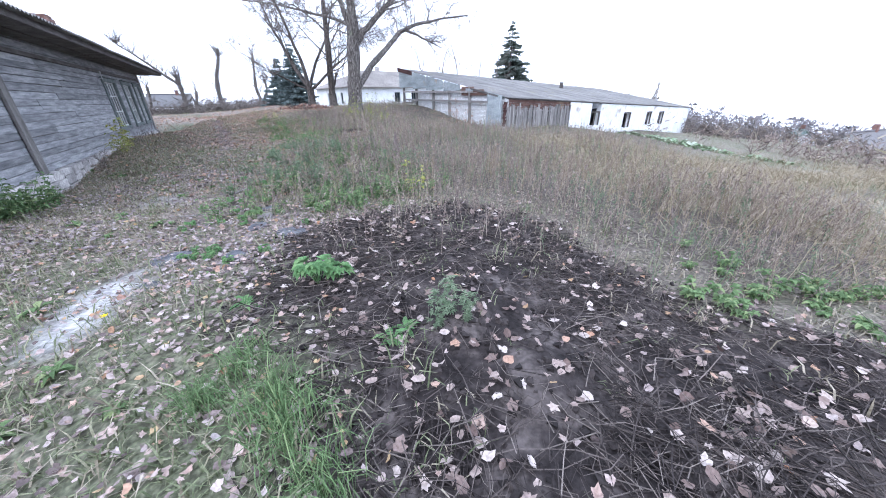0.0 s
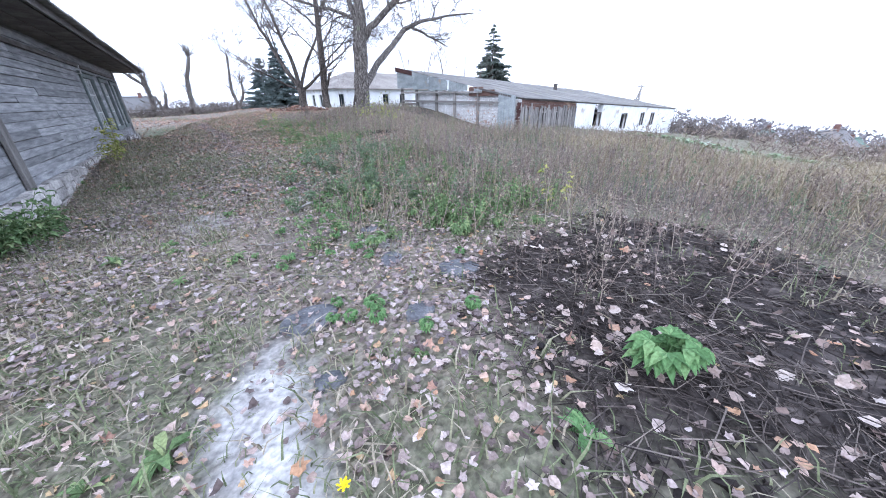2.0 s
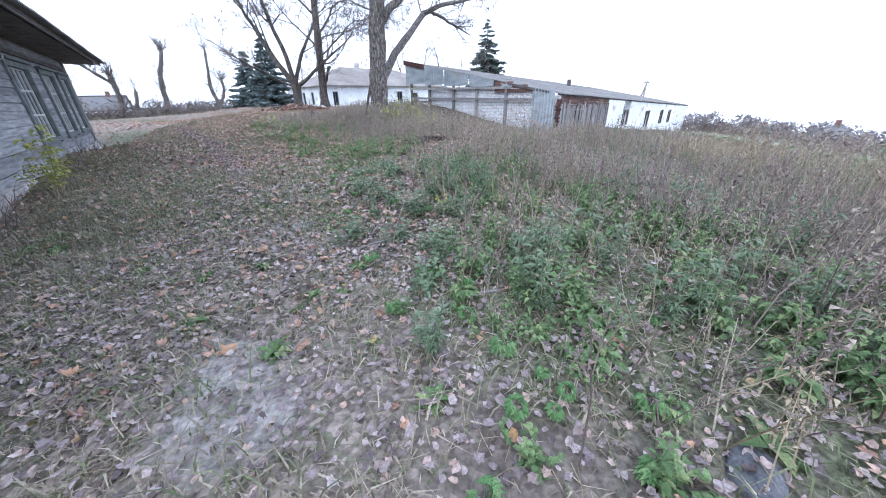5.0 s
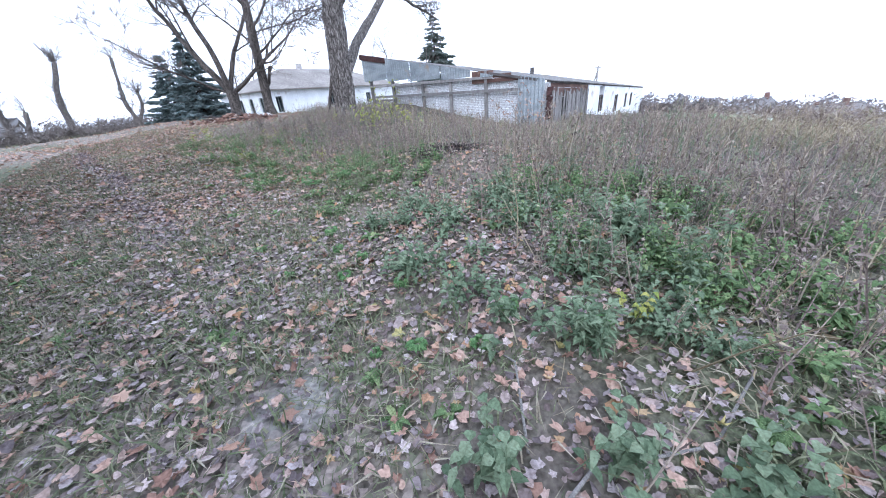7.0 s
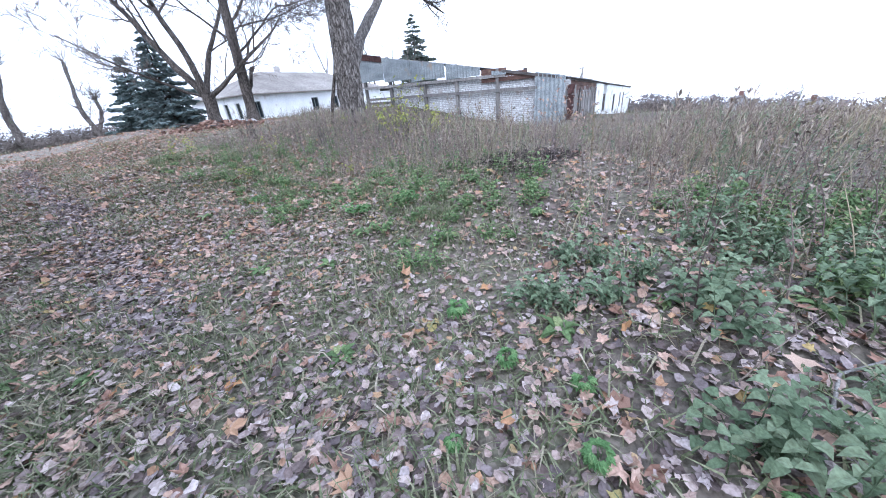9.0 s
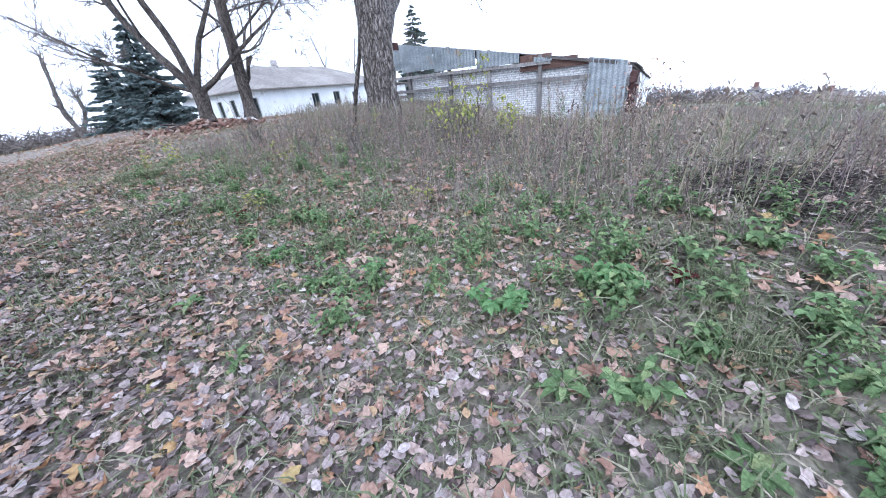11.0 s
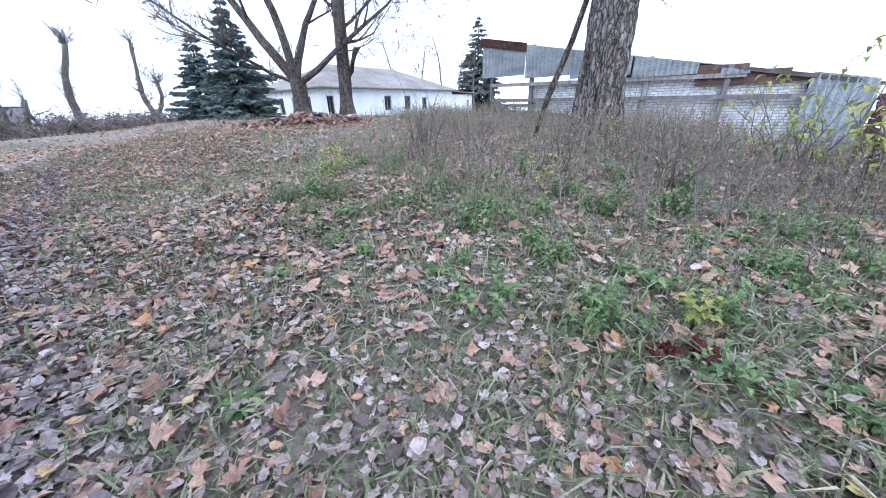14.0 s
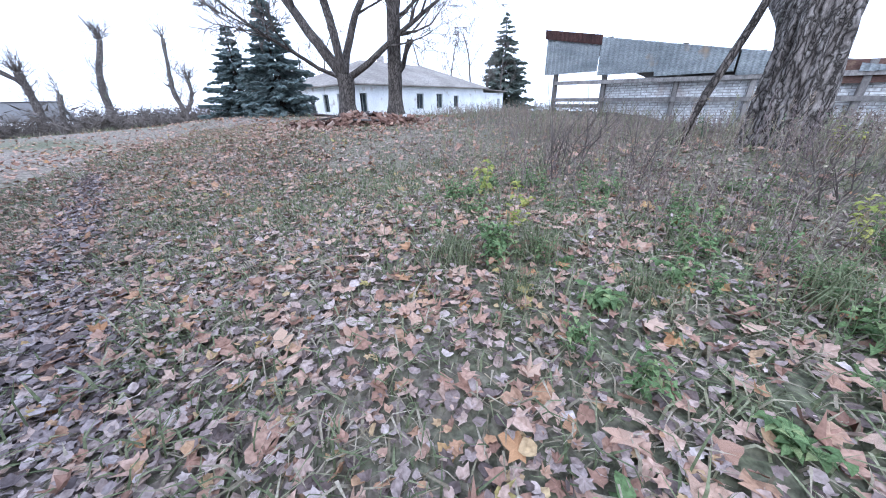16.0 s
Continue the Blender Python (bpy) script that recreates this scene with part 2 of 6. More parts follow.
def ground_material():
    m, n, l, b = shader("meadow_soil", 0.95, 0.15)
    big, mid, fine = tex(n, l, 0.35, 5), tex(n, l, 3.2, 6), tex(n, l, 28, 5)
    r = ramp(n, [(0.3, (0.14, 0.125, 0.095)), (0.5, (0.215, 0.19, 0.155)), (0.66, (0.175, 0.185, 0.12)), (0.8, (0.3, 0.265, 0.22))])
    mixn = blend(n, l, "MIX", 0.5, big.outputs[0], mid.outputs[0])
    l.new(mixn, r.inputs[0])
    col = r.outputs[0]

    tc, vo = n.new("ShaderNodeTexCoord"), n.new("ShaderNodeTexVoronoi")
    vo.inputs["Scale"].default_value = 24
    vo.inputs["Randomness"].default_value = 1.0
    l.new(tc.outputs["Object"], vo.inputs["Vector"])
    crumbs = n.new("ShaderNodeSeparateColor")
    l.new(vo.outputs["Color"], crumbs.inputs[0])

    def layer(col, name, stops, source):
        a = n.new("ShaderNodeAttribute")
        a.attribute_name = name
        rr = ramp(n, stops)
        l.new(source.outputs[0], rr.inputs[0])
        return blend(n, l, "MIX", a.outputs["Fac"], col, rr.outputs[0])
    col = layer(col, "fallen", [(0.0, (0.1, 0.087, 0.074)), (0.3, (0.2, 0.165, 0.148)), (0.45, (0.155, 0.165, 0.11)), (0.65, (0.27, 0.218, 0.195)), (0.9, (0.35, 0.29, 0.26))], crumbs)
    col = layer(col, "lush", [(0.3, (0.075, 0.085, 0.052)), (0.7, (0.165, 0.178, 0.11))], fine)
    col = layer(col, "weedy", [(0.3, (0.075, 0.062, 0.054)), (0.7, (0.16, 0.14, 0.115))], fine)
    col = layer(col, "bare", [(0.3, (0.09, 0.072, 0.066)), (0.7, (0.175, 0.145, 0.132))], mid)
    col = layer(col, "sand", [(0.3, (0.2, 0.19, 0.185)), (0.5, (0.36, 0.345, 0.34)), (0.7, (0.5, 0.49, 0.48))], mid)
    col = layer(col, "black", [(0.34, (0.02, 0.017, 0.017)), (0.5, (0.05, 0.042, 0.041)), (0.62, (0.125, 0.106, 0.1)), (0.74, (0.05, 0.043, 0.041))], mid)
    g = ramp(n, [(0.3, (0.6, 0.6, 0.6)), (0.7, (1.3, 1.3, 1.3))])
    l.new(fine.outputs[0], g.inputs[0])
    l.new(blend(n, l, "MULTIPLY", 1.0, col, g.outputs[0]), b.inputs["Base Color"])
    bump(n, l, b, blend(n, l, "MIX", 0.5, fine.outputs[0], vo.outputs["Distance"]), 0.9, 0.03)
    return m


M["ground"] = ground_material()

# ---------- mesh helpers ----------


class Geo:
    def __init__(self):
        self.v, self.f = [], []

    def quad(self, *pts):
        i = len(self.v)
        self.v += [tuple(p) for p in pts]
        self.f.append(tuple(range(i, i + len(pts))))

    def box(self, size, m, jitter=0.0, rng=random):
        """A box of that size, its corners cut by a small bevel on the long edges."""
        sx, sy, sz = (a / 2 for a in size)
        c = min(sx, sy, sz) * 0.25
        ring = [(-sx + c, -sy), (sx - c, -sy), (sx, -sy + c), (sx, sy - c), (sx - c, sy), (-sx + c, sy), (-sx, sy - c), (-sx, -sy + c)]
        i = len(self.v)
        for z in (-sz, sz):
            for x, y in ring:
                p = Vector((x, y, z))
                if jitter:
                    p += Vector([rng.uniform(-jitter, jitter) for _ in range(3)])
                self.v.append(tuple(m @ p))
        self.f += [(i + k, i + (k + 1) % 8, i + 8 + (k + 1) % 8, i + 8 + k) for k in range(8)]
        self.f += [tuple(i + k for k in range(7, -1, -1)), tuple(i + 8 + k for k in range(8))]

    def tube(self, pts, radii, sides=6, cap=True):
        i0 = len(self.v)
        pts = [Vector(p) for p in pts]
        up = Vector((0.31, 0.17, 0.93))
        for k, p in enumerate(pts):
            d = (pts[min(k + 1, len(pts) - 1)] - pts[max(k - 1, 0)]).normalized()
            a = d.cross(up if abs(d.dot(up)) < 0.95 else Vector((1, 0, 0))).normalized()
            b = d.cross(a)
            for s in range(sides):
                q = 2 * math.pi * s / sides
                self.v.append(tuple(p + (a * math.cos(q) + b * math.sin(q)) * radii[k]))
        for k in range(len(pts) - 1):
            for s in range(sides):
                t = (s + 1) % sides
                self.f.append((i0 + k * sides + s, i0 + k * sides + t, i0 + (k + 1) * sides + t, i0 + (k + 1) * sides + s))
        if cap:
            self.f.append(tuple(i0 + s for s in range(sides - 1, -1, -1)))
            self.f.append(tuple(i0 + (len(pts) - 1) * sides + s for s in range(sides)))

    def mesh(self, name, smooth=False):
        me = bpy.data.meshes.new(name)
        me.from_pydata(self.v, [], self.f)
        if smooth:
            me.polygons.foreach_set("use_smooth", [True] * len(me.polygons))
        me.update()
        return me


def raw_mesh(name, v, f, mat):
    me = bpy.data.meshes.new(name)
    me.from_pydata(v.tolist() if hasattr(v, "tolist") else v, [], f.tolist() if hasattr(f, "tolist") else f)
    me.materials.append(mat)
    me.update()
    return me


def part(name, geo, mat, parent=None, label="", smooth=False):
    me = geo if isinstance(geo, bpy.types.Mesh) else geo.mesh(name, smooth)
    if not me.materials:
        me.materials.append(mat)
    ob = new(name, me)
    if parent:
        ob.parent = parent
    if label:
        tagged(ob, label)
    return ob


def thing(name, at, label, category, group="", kind="", rz=0.0):
    ob = new(name)
    ob.empty_display_size = 0.2
    ob.matrix_world = pose(*at, 0, 0, rz)
    return tagged(ob, label, category, group, kind)


def basis(origin, along, z=0.0):
    """A wall's own frame: x along it, y out of it to the right of that, z up."""
    a = Vector((along[0], along[1], 0)).normalized()
    m = Matrix.Identity(4)
    m.col[0], m.col[1], m.col[2], m.col[3] = (*a, 0), (-a.y, a.x, 0, 0), (0, 0, 1, 0), (origin[0], origin[1], z, 1)
    return m


def T(x, y, z):
    return Matrix.Translation((x, y, z))


# ---------- the lie of the land ----------
HEIGHTS = np.array([
    0, 0, .22, -2, 1, .14, -3.4, 3.1, .06, -5.2, 7.3, 0, -5.8, 10.5, .05, -7.1, 12.5, .08, -8.5, 14.7, .22, -9.7, 16.4, .35,
    -.9, 2, .32, 0, 3.6, .22, 1.4, 5, .12, 2, 3, -.1, -3.3, 9.6, .32, -3.2, 12.6, .55, -8.3, 16.8, .5,
    -8.6, 18.3, .68, -4.7, 19.4, .88, -10, 25.5, .95, -9.5, 29, 1.1, -15, 35, 1.1, -20, 30, .4]).reshape(-1, 3)
HEIGHTS_FAR = np.array([
    -12, 20, .35, -8.2, 12.2, .02, -15.4, 18.7, -.32, -8.5, 7, -.22, -5.3, 6.3, -.05, 0, 12, .2, 3, 9, -.05, 1, 17, .15, 4.5, 19.5, -.3,
    -2.6, 28.5, 1.1, 8, 7, -.7, 12, 12, -1.1, 16, 28, -1.5, 28, 36, -2.2, 20, 15, -2.2, 8, 2, -.6]).reshape(-1, 3)
HEIGHTS_RIM = np.array([
    30, 20, -3.6, 60, 40, -8, 105, 53, -14.5, 113, 98, -14, -30, 52, .7, -37, 58, -.6, -60, 40, -2, -22, 5, -.4, -5, -10, .1,
    -114, 164, -3, -100, 60, -3, 0, 60, 1, 40, 110, -6, 200, 100, -18, 15, -4, -1.4, 60, -20, -9, 400, 300, -34, 700, 100, -60, 800, 900, -60]).reshape(-1, 3)
CONTROL = np.concatenate([HEIGHTS, HEIGHTS_FAR, HEIGHTS_RIM])


def wobble(x, y, s, seed):
    """Smooth random waves, about -1 to 1."""
    r = np.random.RandomState(seed)
    out = np.zeros_like(x, dtype=float)
    for k in range(9):
        a, ph, q = r.uniform(0, 6.28), r.uniform(0, 6.28), s * r.uniform(0.6, 1.9)
        out += np.sin((x * math.cos(a) + y * math.sin(a)) * q + ph)
    return out / 4.0


def land(x, y):
    x, y = np.atleast_1d(np.asarray(x, float)), np.atleast_1d(np.asarray(y, float))
    num, den = np.zeros_like(x), np.zeros_like(x)
    for cx, cy, cz in CONTROL:
        w = 1.0 / ((x - cx) ** 2 + (y - cy) ** 2 + 0.8) ** 1.6
        num, den = num + w * cz, den + w
    z = num / den
    R, az = np.hypot(x + 5, y - 8), np.degrees(np.arctan2(x + 5, y - 8))
    step = lambda v, a, b: np.clip((v - a) / (b - a), 0, 1)
    right = step(az, 22, 44)
    away = step(R, 35, 80)
    fall = -(0.09 + 0.0016 * np.clip(az - 45, 0, 45)) * R
    z = z * (1 - away) + away * (right * fall + (1 - right) * (-1.5 - 0.004 * R))
    near = np.clip(1.6 - np.hypot(x + 4, y - 10) / 25, 0, 1)
    return z + near * (0.022 * wobble(x, y, 3.1, 3) + 0.012 * wobble(x, y, 8.5, 5)) + 0.05 * soil_mask(x, y) * wobble(x, y, 5.5, 8)


def zz(x, y):
    return float(land(x, y)[0])


def inside(x, y, poly, soft):
    """1 inside the polygon, 0 outside, over a soft border."""
    x, y = np.asarray(x, float), np.asarray(y, float)
    d, odd = np.full(x.shape, 1e9), np.zeros(x.shape, bool)
    for (ax, ay), (bx, by) in zip(poly, poly[1:] + poly[:1]):
        t = np.clip(((x - ax) * (bx - ax) + (y - ay) * (by - ay)) / ((bx - ax) ** 2 + (by - ay) ** 2), 0, 1)
        d = np.minimum(d, np.hypot(x - ax - t * (bx - ax), y - ay - t * (by - ay)))
        cross = ((ay > y) != (by > y)) & (x < (bx - ax) * (y - ay) / (by - ay + 1e-12) + ax)
        odd ^= cross
    return np.clip(0.5 + np.where(odd, d, -d) / soft, 0, 1)


def blob(x, y, cx, cy, a, b, deg):
    c, s = math.cos(radians(deg)), math.sin(radians(deg))
    u, v = (x - cx) * c + (y - cy) * s, -(x - cx) * s + (y - cy) * c
    r = np.hypot(u / a, v / b) + 0.2 * wobble(x, y, 7.0, 12) + 0.16 * wobble(x, y, 17.0, 13)
    return np.clip((1.15 - r) * 2.2, 0, 1)


SOIL = [(-1.65, 3.4), (-1.45, 1.75), (-0.55, 1.25), (-0.35, 0.35), (0.2, -1.5), (4.2, -1.5), (3.4, 1.2), (2.1, 2.1), (1.6, 3.6), (0.4, 4.6)]
WEEDS = [(5.4, 2.3), (2.7, 2.2), (1.55, 3.5), (0.5, 4.7), (-0.9, 5.4), (-1.4, 7.6), (-2.2, 10.6), (-2.6, 13.3), (-4.0, 13.9), (-4.2, 16.2), (-4.9, 18.6), (-5.6, 20.8), (-6.4, 24), (-6.8, 33), (-4, 38), (28, 60), (30, 44), (14, 21), (8.2, 9.6), (7.2, 5.0)]
GREENS = [(-2.9, 4.0), (-1.0, 4.2), (0.4, 5.2), (-0.8, 7.5), (-1.6, 10.5), (-3.1, 10.9), (-3.6, 7.6)]


def soil_mask(x, y):
    return inside(x + 0.15 * wobble(x, y, 4, 21), y + 0.15 * wobble(x, y, 4, 22), SOIL, 0.5)


def weed_mask(x, y):
    return inside(x + 0.4 * wobble(x, y, 1.2, 31), y + 0.4 * wobble(x, y, 1.2, 32), WEEDS, 1.7)


def green_mask(x, y):
    return inside(x + 0.3 * wobble(x, y, 2.2, 41), y + 0.3 * wobble(x, y, 2.2, 42), GREENS, 0.8)


def sand_mask(x, y):
    return np.maximum.reduce([blob(x, y, -2.8, 2.15, 0.75, 0.26, 112), 0.6 * blob(x, y, -5.0, 5.6, 0.62, 0.3, 110), 0.75 * blob(x, y, -2.38, 4.28, 0.3, 0.17, 150), 0.45 * blob(x, y, -5.35, 8.2, 0.3, 0.2, 60)])


def bare_mask(x, y):
    return np.maximum.reduce([blob(x, y, -4.2, 9.6, 0.75, 2.0, 20), blob(x, y, -3.5, 11.6, 0.5, 1.3, 0), blob(x, y, -4.2, 7.6, 0.7, 0.35, 20), 0.8 * blob(x, y, -3.4, 4.6, 0.9, 0.5, 120), blob(x, y, -3.4, 11.6, 1.1, 0.7, 60)])


def path_side(x, y):
    """Metres to the right of the line walked (left is negative)."""
    kx, ky = np.array([2, 0, -2, -3.4, -5.2, -5.8, -7.1, -8.5, -9.7, -20.0]), np.array([-2, 0, 1, 3.1, 7.3, 10.5, 12.5, 14.7, 16.4, 31])
    best, side = np.full(np.shape(x), 1e9), np.zeros(np.shape(x))
    for i in range(len(kx) - 1):
        dx, dy = kx[i + 1] - kx[i], ky[i + 1] - ky[i]
        t = np.clip(((x - kx[i]) * dx + (y - ky[i]) * dy) / (dx * dx + dy * dy), 0, 1)
        qx, qy = x - kx[i] - t * dx, y - ky[i] - t * dy
        d = np.hypot(qx, qy)
        s = np.sign(qx * dy - qy * dx)
        side = np.where(d < best, s * d, side)
        best = np.minimum(d, best)
    return side


# ---------- ground: one sheet to the horizon ----------
def ground_sheet():
    grow = np.cumsum(np.geomspace(0.2, 260, 34))
    gx = np.concatenate([(-17 - grow)[::-1], np.arange(-17, 9.01, 0.125), 9 + grow])
    gy = np.concatenate([(-4 - grow)[::-1], np.arange(-4, 31.01, 0.125), 31 + grow])
    X, Y = np.meshgrid(gx, gy)
    x, y = X.ravel(), Y.ravel()
    z = land(x, y)
    v = np.stack([x, y, z], 1)
    nx, ny = len(gx), len(gy)
    a = (np.arange(ny - 1)[:, None] * nx + np.arange(nx - 1)[None, :]).ravel()
    f = np.stack([a, a + 1, a + nx + 1, a + nx], 1)
    me = raw_mesh("ground", v, f, M["ground"])
    me.polygons.foreach_set("use_smooth", [True] * len(me.polygons))
    side = path_side(x, y)
    weed, soil = weed_mask(x, y), soil_mask(x, y)
    far = np.clip((np.hypot(x + 8, y - 12) - 40) / 60, 0, 1)
    lush = np.clip(0.25 + 0.5 * wobble(x, y, 0.9, 51) + green_mask(x, y), 0, 0.85) * (1 - weed) * (1 - 0.6 * far)
    fallen = np.clip(0.6 + 0.3 * wobble(x, y, 0.6, 52) + 0.4 * np.clip(1 - np.hypot(x + 16, y - 28) / 16, 0, 1), 0, 1) * (1 - weed * 0.8) * np.clip(1.7 - np.abs(side) / 14, 0, 1)
    for name, val in (("fallen", fallen), ("lush", lush), ("weedy", weed), ("bare", 0.75 * bare_mask(x, y) * np.clip(0.75 + 0.5 * wobble(x, y, 2.4, 58), 0, 1)), ("sand", sand_mask(x, y)), ("black", np.maximum(soil, blob(x, y, -3.0, 12.7, 0.9, 0.55, 20)))):
        at = me.attributes.new(name, "FLOAT", "POINT")
        at.data.foreach_set("value", np.ascontiguousarray(val, dtype=np.float32))
    ob = new("ground", me)
    tagged(ob, "uneven meadow ground with soil, grass and trodden path", "ground", kind="structure")
    return ob


ground = ground_sheet()

# ---------- buildings ----------


def wave_sheet(w, h, pitch=0.15, amp=0.022, rows=1, bend=0.0, thick=0.006, rng=random):
    """A corrugated sheet in the xz plane, waves across x, with thickness and slightly bent edges."""
    g = Geo()
    n = max(6, int(w / pitch * 4))
    for side in (0, 1):
        for j in range(rows + 1):
            for i in range(n + 1):
                x = w * i / n
                y = amp * math.sin(2 * math.pi * x / pitch) + (thick if side else 0)
                g.v.append((x, y + bend * math.sin(3 * x + j * 1.3), h * j / rows))
    k, s = n + 1, (n + 1) * (rows + 1)
    for j in range(rows):
        for i in range(n):
            a = j * k + i
            g.f += [(a, a + 1, a + k + 1, a + k), (s + a + 1, s + a, s + a + k, s + a + k + 1)]
    for i in range(n):
        g.f += [(i, s + i, s + i + 1, i + 1), (rows * k + i, rows * k + i + 1, s + rows * k + i + 1, s + rows * k + i)]
    for j in range(rows):
        for i in (0, n):
            a = j * k + i
            g.f.append((a, a + k, s + a + k, s + a))
    return g


def wall_with_holes(g, m, x0, x1, z0, z1, thick, holes):
    """A wall from x0 to x1, its outer face at y = 0 and its body at y < 0; holes are (xa, xb, za, zb)."""
    xs = sorted({x0, x1, *[h[0] for h in holes], *[h[1] for h in holes]})
    for a, b in zip(xs, xs[1:]):
        cuts = sorted((h[2], h[3]) for h in holes if h[0] < (a + b) / 2 < h[1])
        z = z0
        for lo, hi in cuts + [(z1, z1)]:
            if lo - z > 0.01:
                g.v += [tuple(m @ Vector(p)) for p in ((a, 0, z), (b, 0, z), (b, 0, lo), (a, 0, lo), (a, -thick, z), (b, -thick, z), (b, -thick, lo), (a, -thick, lo))]
                i = len(g.v) - 8
                g.f += [(i, i + 1, i + 2, i + 3), (i + 7, i + 6, i + 5, i + 4), (i, i + 4, i + 5, i + 1), (i + 3, i + 2, i + 6, i + 7), (i, i + 3, i + 7, i + 4), (i + 1, i + 5, i + 6, i + 2)]
            z = hi


def wooden_house():
    rng = random.Random(5)
    L, z0, z1 = 17.5, 0.22, 2.98
    # x runs along the long wall from its far corner, y points out to the path
    m = basis((-15.3, 18.5), (0.507, -0.862))
    house = thing("wooden_house", (-15.3, 18.5, -0.35), "old weathered grey plank house on a limed stone base", "house")
    inv = house.matrix_world.inverted()

    def add(name, g, mat, parent=house, label="", smooth=False):
        for k, p in enumerate(g.v):
            g.v[k] = tuple(inv @ (m @ Vector(p)))
        return part(name, g, mat, parent, label, smooth)
    x0 = -0.9
    wins = [(4.25, 5.85), (1.65, 3.05), (-0.45, 0.75)]
    holes = [(a, b, 0.74, 2.36) for a, b in wins]
    g = Geo()
    wall_with_holes(g, Matrix.Identity(4), x0, L, z0, z1, 0.16, holes)
    g.box((0.16, 9, z1 - z0), T(x0 + 0.08, -4.6, (z0 + z1) / 2))
    g.box((0.16, 9, z1 - z0), T(L - 0.08, -4.6, (z0 + z1) / 2))
    g.box((L - x0, 0.16, z1 - z0), T((L + x0) / 2, -9.2, (z0 + z1) / 2))
    wall = add("wall", g, M["log_dark"])
    # boards, each one its own piece, cut at the windows
    z, row = z0 + 0.01, 0
    while z < z1 - 0.05:
        h = rng.uniform(0.125, 0.165)
        h = min(h, z1 - z)
        spans = [(x0 - 0.02, L)]
        for a, b, c, d in holes:
            if z < d + 0.06 and z + h > c - 0.06:
                spans = [q for s in spans for q in ((s[0], min(s[1], a - 0.1)), (max(s[0], b + 0.1), s[1])) if q[1] - q[0] > 0.05 and q[0] >= s[0] and q[1] <= s[1]]
        for a, b in spans:
            x = a
            while x < b - 0.05:
                e = min(b, x + rng.uniform(3.2, 6.0))
                if b - e < 0.7:
                    e = b
                p = Geo()
                tilt = rng.uniform(-0.004, 0.004)
                p.box((e - x - 0.006, 0.03, h - rng.uniform(0.006, 0.014)), T((x + e) / 2, 0.017 + rng.uniform(0, 0.008), z + h / 2) @ pose(0, 0, 0, rng.uniform(3, 7), tilt * 60, 0), 0.002, rng)
                add("plank", p, M["plank"], wall)
                x = e
        z += h
        row += 1
    # belt board under the eave, slanting corner board, corner post
    g = Geo(); g.box((L - x0, 0.05, 0.09), T((L + x0) / 2, 0.065, 2.66)); add("belt_board", g, M["log_dark"])
    g = Geo(); g.box((0.26, 0.06, 2.55), T(13.35, 0.08, 1.45) @ pose(0, 0, 0, 0, -3, 0)); add("corner_board", g, M["grey_wood"], label="slanting grey corner board")
    g = Geo(); g.box((0.2, 0.2, z1 - z0), T(x0 - 0.02, 0.0, (z0 + z1) / 2)); add("corner_post", g, M["grey_wood"])
    # base of limed stones
    base = Geo(); base.box((L - x0 + 0.1, 9.2, 0.9), T((L + x0) / 2, -4.55, -0.24)); base = add("foundation", base, M["foundation"])
    x = x0
    while x < L:
        w = rng.uniform(0.28, 0.6)
        zlo = -0.62
        while zlo < 0.16:
            hh = rng.uniform(0.18, 0.3)
            s = Geo(); s.box((w - 0.02, 0.2, min(hh, 0.24 - zlo) - 0.015), T(x + w / 2, 0.08 + rng.uniform(-0.02, 0.02), zlo + min(hh, 0.24 - zlo) / 2), 0.02, rng)
            add("foundation_stone", s, M["foundation"], base)
            zlo += hh
        x += w
    # windows
    for a, b in wins:
        w = Geo()
        for sx, sz, cx, cz in ((0.12, 1.86, a - 0.04, 1.55), (0.12, 1.86, b + 0.04, 1.55), (b - a + 0.2, 0.12, (a + b) / 2, 2.4), (b - a + 0.3, 0.1, (a + b) / 2, 0.7)):
            w.box((sx, 0.09, sz), T(cx, 0.045, cz))
        w.box((b - a + 0.36, 0.16, 0.04), T((a + b) / 2, 0.08, 2.49))
        wf = add("window", w, M["frame_paint"], label="flaking green-grey window frame")
        wi = b - a
        for k in (0.04, 0.5, 0.96):
            s = Geo(); s.box((0.055, 0.05, 1.6), T(a + wi * k, -0.03, 1.55)); add("muntin", s, M["pale_paint"], wf, "pale painted glazing bar")
        for k in (0.27, 0.73):
            s = Geo(); s.box((0.03, 0.04, 1.58), T(a + wi * k, -0.03, 1.55)); add("muntin", s, M["pale_paint"], wf, "pale painted glazing bar")
        for zc in (0.77, 1.3, 1.85, 2.33):
            s = Geo(); s.box((wi - 0.02, 0.045, 0.045), T((a + b) / 2, -0.028, zc)); add("muntin", s, M["pale_paint"], wf, "pale painted glazing bar")
        for i in range(2):
            for j in range(3):
                if rng.random() < 0.3:
                    continue
                s = Geo(); s.box((wi / 2 - 0.06, 0.006, 0.48), T(a + wi * (0.27 + 0.46 * i), -0.05, 1.03 + 0.53 * j)); add("pane", s, M["glass"], wf)
    # added near-black sheet: the room's gloom behind the windows is painted on it
    g = Geo(); g.box((L - x0 - 0.4, 0.08, z1 - z0), T((L + x0) / 2, -3.2, (z0 + z1) / 2)); add("inner_wall", g, M["painted_gloom"])
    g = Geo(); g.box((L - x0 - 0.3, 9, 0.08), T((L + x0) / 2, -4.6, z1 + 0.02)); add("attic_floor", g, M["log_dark"])
